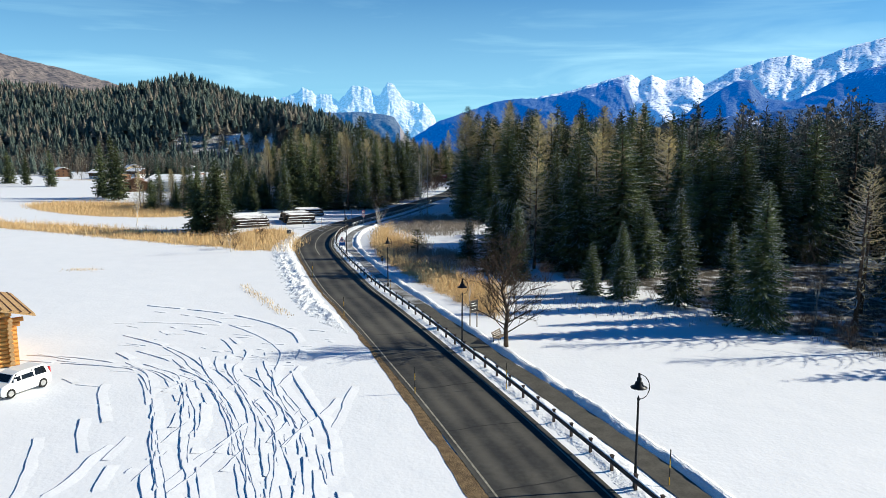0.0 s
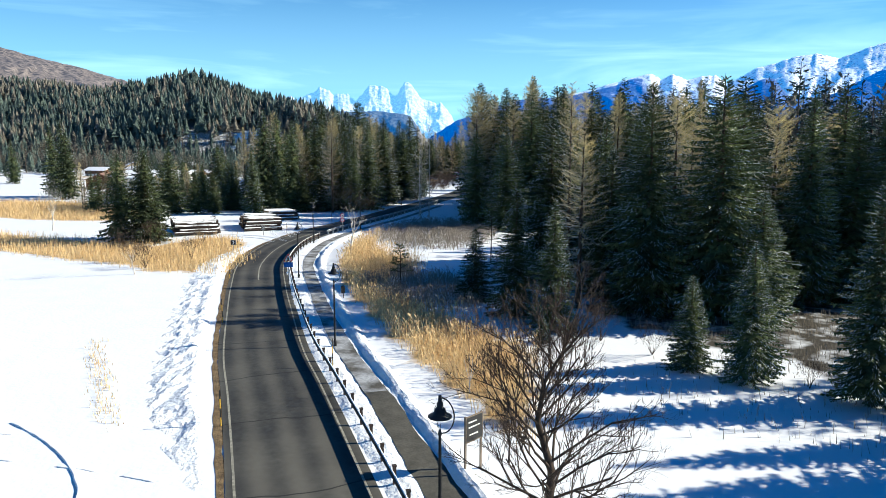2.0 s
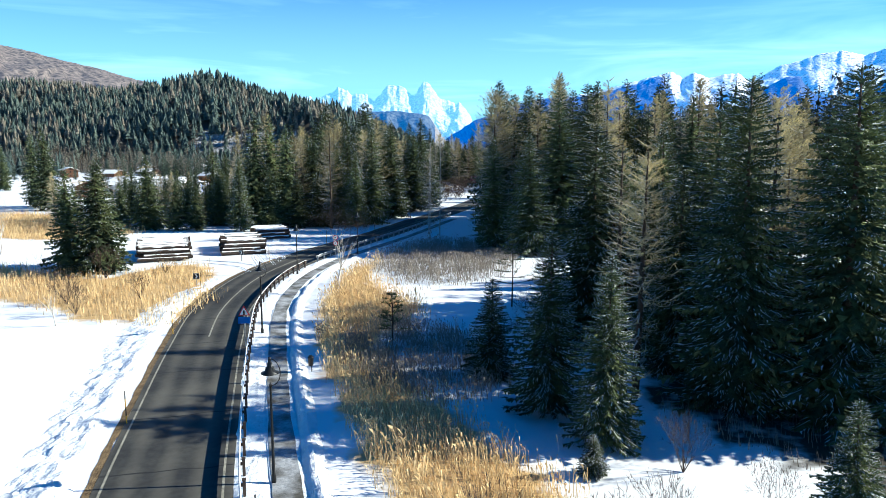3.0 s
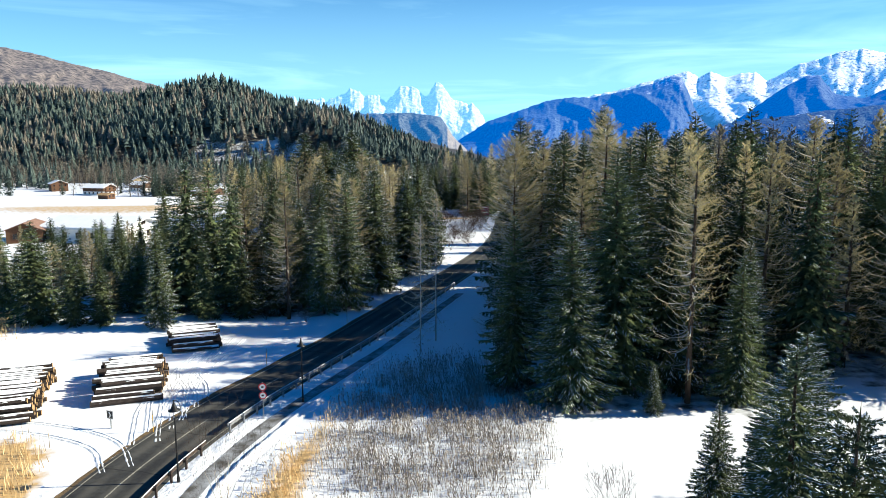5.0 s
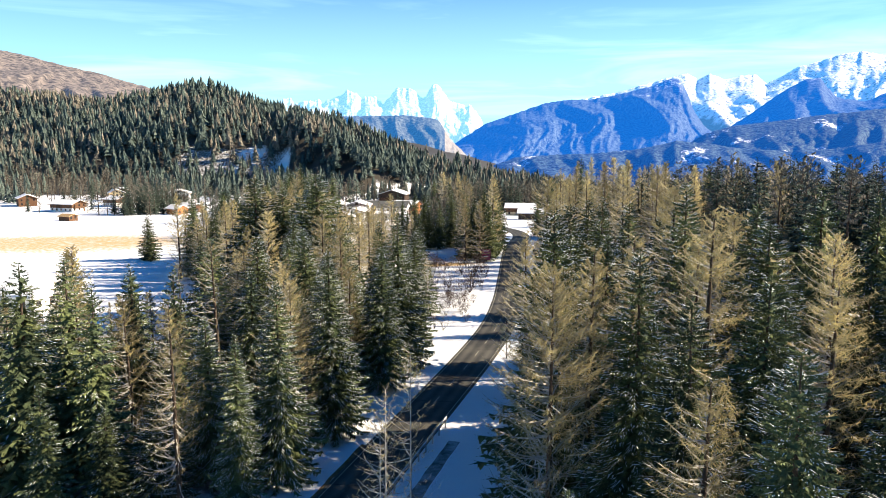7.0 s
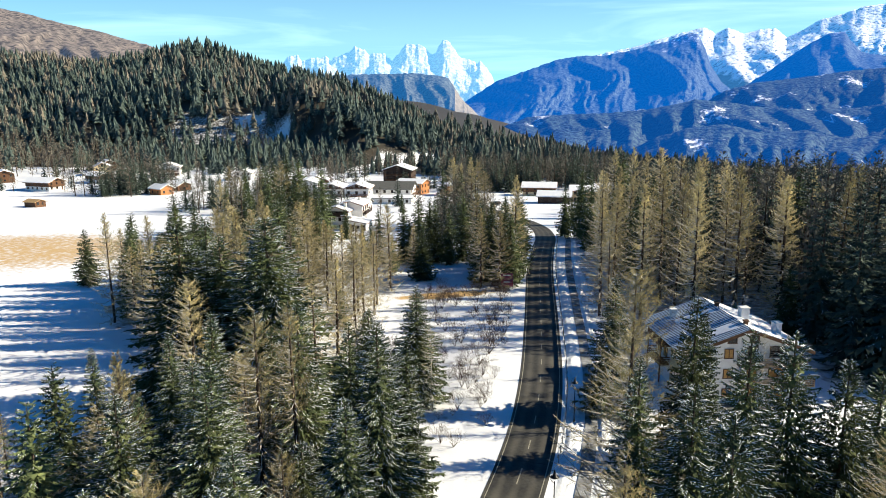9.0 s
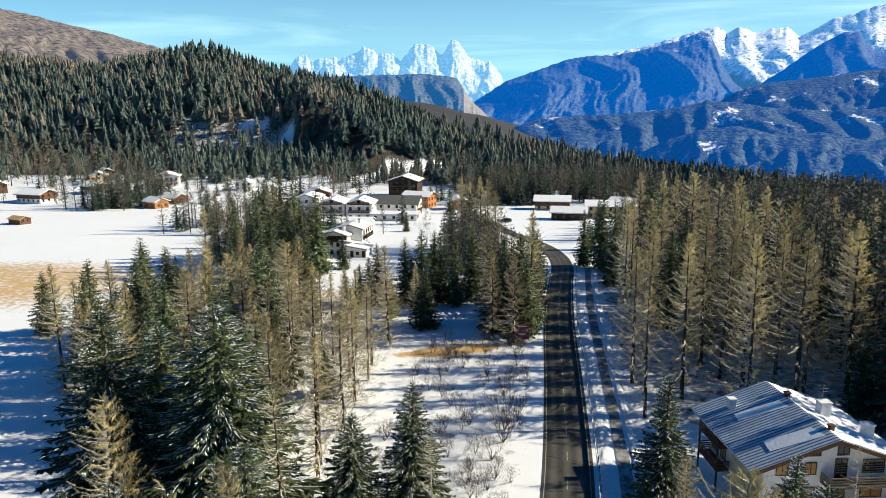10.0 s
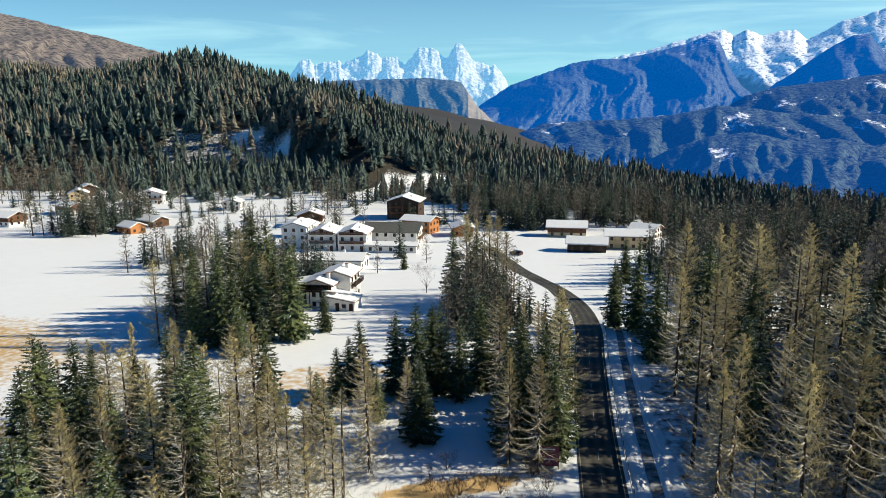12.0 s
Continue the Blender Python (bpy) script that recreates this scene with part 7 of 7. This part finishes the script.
wood, twig = broad_tree(3, 8.7, 3.5, 0.19, 0.13, 38)
part("trunk", wood, BARK, ob, smooth=True)
part("crown", twig, SHRUB, ob)["kind"] = "stuff"
leafless("birch_tree", 5, -10.4, 110.5, 9.5, "slender leafless birch with pale bark among reeds", BIRCH, BARK, 0.5, 6, 0.2, 0.42, 7, "birches")
leafless("birch_tree", 6, -57, 132.5, 8, "slender leafless birch with pale bark in the snow", BIRCH, LIMB, 0.45, 6, 0.16, 0.42, 6, "birches")
leafless("birch_tree", 7, -29.5, 98.5, 6, "crooked young birch at the edge of the reeds", BIRCH, SHRUB, 0.6, 5, 0.07, 0.2, 6, "birches")
leafless("bare_tree", 8, -26, 375, 9, "dark leafless tree in the village snow", BARK, SHRUB, 0.4, 6, 0.16, 0.15, 7)
leafless("bare_tree", 9, -2.5, 352, 8, "grey leafless tree by the road", LIMB, SHRUB, 0.45, 5, 0.1, 0.2, 6)
leafless("bare_tree", 12, 31, 58, 9, "grey leafless tree at the edge of the spruces", LIMB, SHRUB, 0.4, 5, 0.1, 0.25, 6)
leafless("bare_tree", 13, -21.5, 161.5, 4.5, "thin leafless saplings at the wood's edge", LIMB, SHRUB, 0.4, 5, 0.05, 0.15, 6)
leafless("bare_tree", 14, 2.5, 66, 5, "thin leafless sapling by the reeds", LIMB, SHRUB, 0.5, 5, 0.05, 0.15, 6)

SHRUB_KIT = []
for k in range(4):
    wood, twig = bare_tree(60 + k, 2.2, 0.6, 5, 0.05, 0.06, 9)
    g = Geo()
    for s in (wood, twig):
        base = len(g.v)
        g.v += [tuple(v) for v in s.v]
        g.f += [tuple(i + base for i in f) for f in s.f]
        g.m += [0] * len(s.f)
    SHRUB_KIT.append(g.mesh("shrub", [SHRUB]))


def shrub(x, y, s, rnd):
    ob = part("shrub", SHRUB_KIT[rnd.randrange(4)], None, None, m=Matrix.LocRotScale((x, y, gz1(x, y)), Euler((0, 0, rnd.uniform(0, 6.28))), (s, s, s * rnd.uniform(0.8, 1.2))))
    tagged(ob, "leafless brown shrub standing in the snow", "shrub", "shrubs in the clearing")


rnd = random.Random(21)
for _ in range(130):
    y = rnd.uniform(216, 280)
    shrub(road_x(y) - 5 - 16 * rnd.random() ** 1.4, y, rnd.uniform(0.5, 1.5), rnd)
for x, y, s in ((-4.8, 264.4, 2.0), (-2.6, 257.8, 2.3), (-2.2, 247.7, 2.6), (-6.5, 248.8, 2.0), (-2.4, 244.5, 2.2), (-3.6, 240.3, 1.9), (-30, 102, 1.6), (-33, 106, 1.5), (-27.5, 108, 1.3), (-36, 118, 1.8), (-31, 121, 1.5), (11, 76, 1.3), (13.5, 73, 1.0), (7, 69, 1.4), (9, 71.5, 1.2), (24, 62, 0.9), (29, 55, 1.2), (31, 53, 1.3), (34, 52, 1.2), (37, 50, 1.1), (33, 49, 1.0), (30, 51, 1.1), (27, 56.5, 1.0), (35, 55, 1.4), (32, 57, 1.3), (36, 47, 1.1), (-24, 161, 1.3), (-19, 160, 1.0), (20, 67, 0.8), (5, 95, 1.2), (6.5, 100, 1.4), (8, 110, 1.6), (9, 118, 1.5)):
    shrub(x, y, s, rnd)


def small_pine(x, y, h):
    """A young pine with open tufts on flat boughs."""
    ob = thing("pine_tree", ground_pose(x, y), "small dark pine with open flat tufts", "tree")
    rnd = random.Random(int(h * 100))
    t, c = Geo(), Geo()
    t.tube([(0, 0, -0.1), (0.05, 0, h * 0.5), (0, 0, h * 0.95)], [0.07, 0.05, 0.02], 6)
    for k in range(9):
        z = h * (0.3 + 0.68 * k / 9)
        for j in range(4):
            a = rnd.uniform(0, 6.28)
            ln = h * 0.33 * (1 - 0.75 * k / 9) * rnd.uniform(0.7, 1.2)
            tip = Vector((math.cos(a) * ln, math.sin(a) * ln, z + ln * 0.15))
            t.tube([(0, 0, z), tip], [0.025, 0.01], 3, cap=False)
            for _ in range(34):
                b = Vector((0, 0, z)).lerp(tip, rnd.uniform(0.45, 1.0))
                d = Vector((rnd.uniform(-1, 1), rnd.uniform(-1, 1), rnd.uniform(-0.2, 0.9))) * 0.26
                w = Vector((d.y, -d.x, 0)).normalized() * 0.03
                c.tri(b - w, b + w, b + d)
    part("trunk", t, BARK, ob)
    part("crown", c, NEEDLE, ob)


small_pine(-3.4, 94.2, 3.9)
small_pine(5.2, 106, 6.6)


# ---- reeds ----
def reeds(name, mask, box, count, tall, label, seed, mat=None, plume=True, thin=1.0):
    """Dry stems with feathery heads, thick where the mask is strong, ragged at its edge."""
    rnd = np.random.RandomState(seed)
    x, y = rnd.uniform(box[0], box[2], count), rnd.uniform(box[1], box[3], count)
    tuft = np.array([noise.fractal(Vector((u * 0.55, v * 0.55, seed)), 0.8, 2.0, 3) for u, v in zip(x, y)])
    keep = mask(x, y) * np.clip(0.75 + 0.9 * tuft, 0.1, 1) > rnd.uniform(0.03, 0.72, count)
    x, y, tuft = x[keep], y[keep], tuft[keep]
    n = len(x)
    z = gz(x, y)
    h = rnd.uniform(*tall, n) * np.clip(0.9 + 0.5 * tuft, 0.5, 1.3)
    a = rnd.uniform(0, 6.28, n)
    lean = rnd.uniform(0.02, 0.4, n) * h
    la = rnd.normal(2.6, 1.1, n)
    w = rnd.uniform(0.012, 0.026, n) * thin
    ca, sa = np.cos(a), np.sin(a)
    top = np.stack([x + lean * np.cos(la), y + lean * np.sin(la), z + h], 1)
    tri = [np.stack([np.stack([x - w * ca, y - w * sa, z - 0.02], 1), np.stack([x + w * ca, y + w * sa, z - 0.02], 1), top], 1)]
    if plume:
        q = rnd.uniform(0.03, 0.055, n) * thin
        mid = np.stack([x + 0.72 * lean * np.cos(la), y + 0.72 * lean * np.sin(la), z + h * 0.8], 1)
        side = np.stack([q * ca, q * sa, 0 * q], 1)
        tri.append(np.stack([mid - side * 0.4, top + side + np.array([0, 0, 0.02]), top + 1.1 * (top - mid) * np.array([1, 1, 0.3])], 1))
    v = np.concatenate(tri).reshape(-1, 3)
    me = bpy.data.meshes.new(name)
    me.from_pydata(v.tolist(), [], np.arange(len(v)).reshape(-1, 3).tolist())
    me.materials.append(mat or REED)
    tagged(new(name, me), label, "reeds", "", "stuff")


def straw_tufts(x, y):
    line = np.exp(-((x + 18 + 0.55 * (y - 69)) / 0.55) ** 2) * smooth((8 - np.abs(y - 68)) / 2)
    far = np.exp(-(np.hypot((x + 43) / 2.2, (y - 84) / 0.9)) ** 2)
    return 0.95 * np.maximum(line, far)


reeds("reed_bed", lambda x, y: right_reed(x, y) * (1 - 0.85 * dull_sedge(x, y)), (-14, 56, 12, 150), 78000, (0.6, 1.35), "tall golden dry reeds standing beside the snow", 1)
reeds("sedge", dull_sedge, (-14, 80, 9, 152), 80000, (0.4, 1.0), "dull grey-brown dead sedge with the shade of the wood in its colour", 6, SEDGE)
reeds("reed_bed", left_reed, (-112, 92, -20, 190), 110000, (0.5, 1.2), "golden dry reeds along the edge of the snowfield", 2, None, False, 1.5)
reeds("dry_grass", lambda x, y: 0.7 * meadow(x, y) * (y < 300), (-60, 255, 4, 330), 30000, (0.4, 0.95), "thin dry grass poking through snow", 3, None, False, 1.5)
reeds("dry_grass", lambda x, y: 0.9 * wooded(x, y) + 0.3 * smooth((1 - np.hypot((x - 22) / 14, (y - 66) / 10)) / 0.4), (8, 42, 48, 84), 20000, (0.2, 0.7), "dry grass under the trees", 4, SEDGE, False)
reeds("straw_tufts", straw_tufts, (-46, 58, -12, 88), 26000, (0.15, 0.4), "clumps of yellow straw poking through the snowfield", 5, None, False, 1.4)


# ---- ski tracks in the field ----
def ski_track(pts, deep, rnd):
    """A narrow groove's edge: gentle towards the sun, steep away from it, broken here and there."""
    g = Geo()
    line = spline(np.array(pts, float), 0.3)
    d = np.gradient(line, axis=0)
    d /= np.linalg.norm(d, axis=1)[:, None] + 1e-9
    s = np.stack([d[:, 1], -d[:, 0]], 1)
    s[s[:, 0] < 0] *= -1
    k = rnd.uniform(0, 90)
    for p, q in zip(line, s):
        wob = 0.09 * noise.noise(Vector((p[0] * 0.9, p[1] * 0.9, k)))
        up = deep * (0.75 + 0.5 * noise.noise(Vector((p[0] * 1.3, p[1] * 1.3, k))))
        if noise.noise(Vector((p[0] * 0.45, p[1] * 0.45, k + 7))) < -0.22 or p[0] > road_x(p[1]) - 5.5:
            up = -0.02
        x, y = p[0] + wob, p[1]
        z = gz1(x, y)
        g.v += [(x + q[0] * 0.75, y + q[1] * 0.75, z - 0.012), (x + q[0] * 0.04, y + q[1] * 0.04, z + up), (x, y, z + up), (x - q[0] * 0.02, y - q[1] * 0.02, z - 0.02)]
    for i in range(len(line) - 1):
        for j in range(3):
            a = 4 * i + j
            g.f.append((a, a + 4, a + 5, a + 1))
            g.m.append(0)
    tagged(part("ski_track", g, GROUND, smooth=True), "narrow ski track pressed into the snowfield", "ski track", "ski tracks in the field")


def ski_tracks():
    rnd = random.Random(33)
    outer = np.array([(-3.5, 22), (-3.8, 26), (-5.0, 32.2), (-6.4, 36), (-8.8, 41.2), (-10.4, 46.2), (-10.9, 50.8), (-13.6, 56.2), (-19.7, 61.4), (-27.5, 64.4)])
    inner = np.array([(-11.2, 22), (-11.6, 26), (-14.8, 33.5), (-17.6, 41), (-20.6, 45.9), (-23, 46.8), (-25.4, 47.2), (-28, 47.6), (-31, 48), (-34, 48)])
    for k in range(36):
        u = k / 35
        u0, u1 = u + rnd.uniform(-0.22, 0.22), u + rnd.uniform(-0.12, 0.12)
        wave, size = rnd.uniform(0, 6.28), rnd.uniform(0.1, 0.5)
        pts = []
        for i in range(10):
            v = min(1.04, max(-0.04, u0 + (u1 - u0) * i / 9))
            p = inner[i] + (outer[i] - inner[i]) * v
            pts.append((p[0] + size * math.sin(wave + 1.7 * i), p[1]))
        first = 0 if k in (0, 35) else rnd.choice((0, 0, 0, 1, 2, 3))
        last = 10 if k in (32, 35) else rnd.choice((4, 5, 6, 7, 8, 9))
        ski_track(pts[first:max(first + 3, last)], rnd.uniform(0.04, 0.075), rnd)
    for k in range(26):
        x, y = rnd.uniform(-19, -6), rnd.uniform(25, 42)
        lean = rnd.choice((-1, 1)) * rnd.uniform(0.1, 0.4)
        n = rnd.choice((3, 4, 4))
        ski_track([(x + lean * 2.4 * i + rnd.uniform(-0.25, 0.25) - 0.2 * i, y + 2.4 * i) for i in range(n)], rnd.uniform(0.04, 0.075), rnd)
    for k in range(60):
        x, y, a = rnd.gauss(-17, 5.0), rnd.gauss(50, 4.5), rnd.uniform(2.2, 3.3)
        ski_track([(x + math.cos(a) * i, y + math.sin(a) * i * 0.7) for i in range(3)], rnd.uniform(0.025, 0.05), rnd)
    ski_track([(-5.4, 47.5), (-6.2, 50), (-7.2, 53), (-7.6, 55), (-11, 56.5), (-18, 58), (-26, 59)], 0.05, rnd)


ski_tracks()


# ---- tyre tracks by the log stacks ----
def tyre_tracks():
    g = Geo()
    rnd = random.Random(61)
    lanes = []
    for k in range(5):
        s = rnd.uniform(-1.5, 1.5)
        lanes.append([(-21.5, 126 + 2.2 * k), (-22.8, 129 + 2.2 * k), (-24.3 + 0.3 * s, 133 + 1.8 * k), (-25 + s, 139 + k), (-25.2 + s, 146 + s), (-26 + 1.5 * s, 153)])
    lanes.append([(-21.3, 122), (-24, 125.5), (-28, 127.5), (-33, 128.5), (-38, 128)])
    lanes.append([(-21.6, 130), (-24, 141), (-22.5, 148), (-18.5, 153)])
    for lane in lanes:
        for shift in (-0.85, 0.85):
            line = spline(np.array(lane, float), 0.4)
            d = np.gradient(line, axis=0)
            d /= np.linalg.norm(d, axis=1)[:, None] + 1e-9
            side = np.stack([d[:, 1], -d[:, 0]], 1)
            base = len(g.v)
            for i, (c, n) in enumerate(zip(line, side)):
                w = 0.13 + 0.05 * noise.noise(Vector((c[0], c[1], shift)))
                up = 0.04 + 0.04 * noise.noise(Vector((c[0] * 1.7, c[1] * 1.7, 4.0)))
                for o, z in ((-0.32, -0.02), (-w, up), (w * 0.4, -0.015), (w, up), (0.3, -0.02)):
                    e = c + n * (shift + o)
                    g.v.append((e[0], e[1], gz1(e[0], e[1]) + z))
            for i in range(len(line) - 1):
                for j in range(4):
                    a = base + 5 * i + j
                    g.f.append((a, a + 1, a + 6, a + 5))
                    g.m.append(0)
    tagged(part("tyre_tracks", g, BANK), "tyre tracks pressed into the snow beside the log stacks", "tyre tracks", "", "stuff")


tyre_tracks()
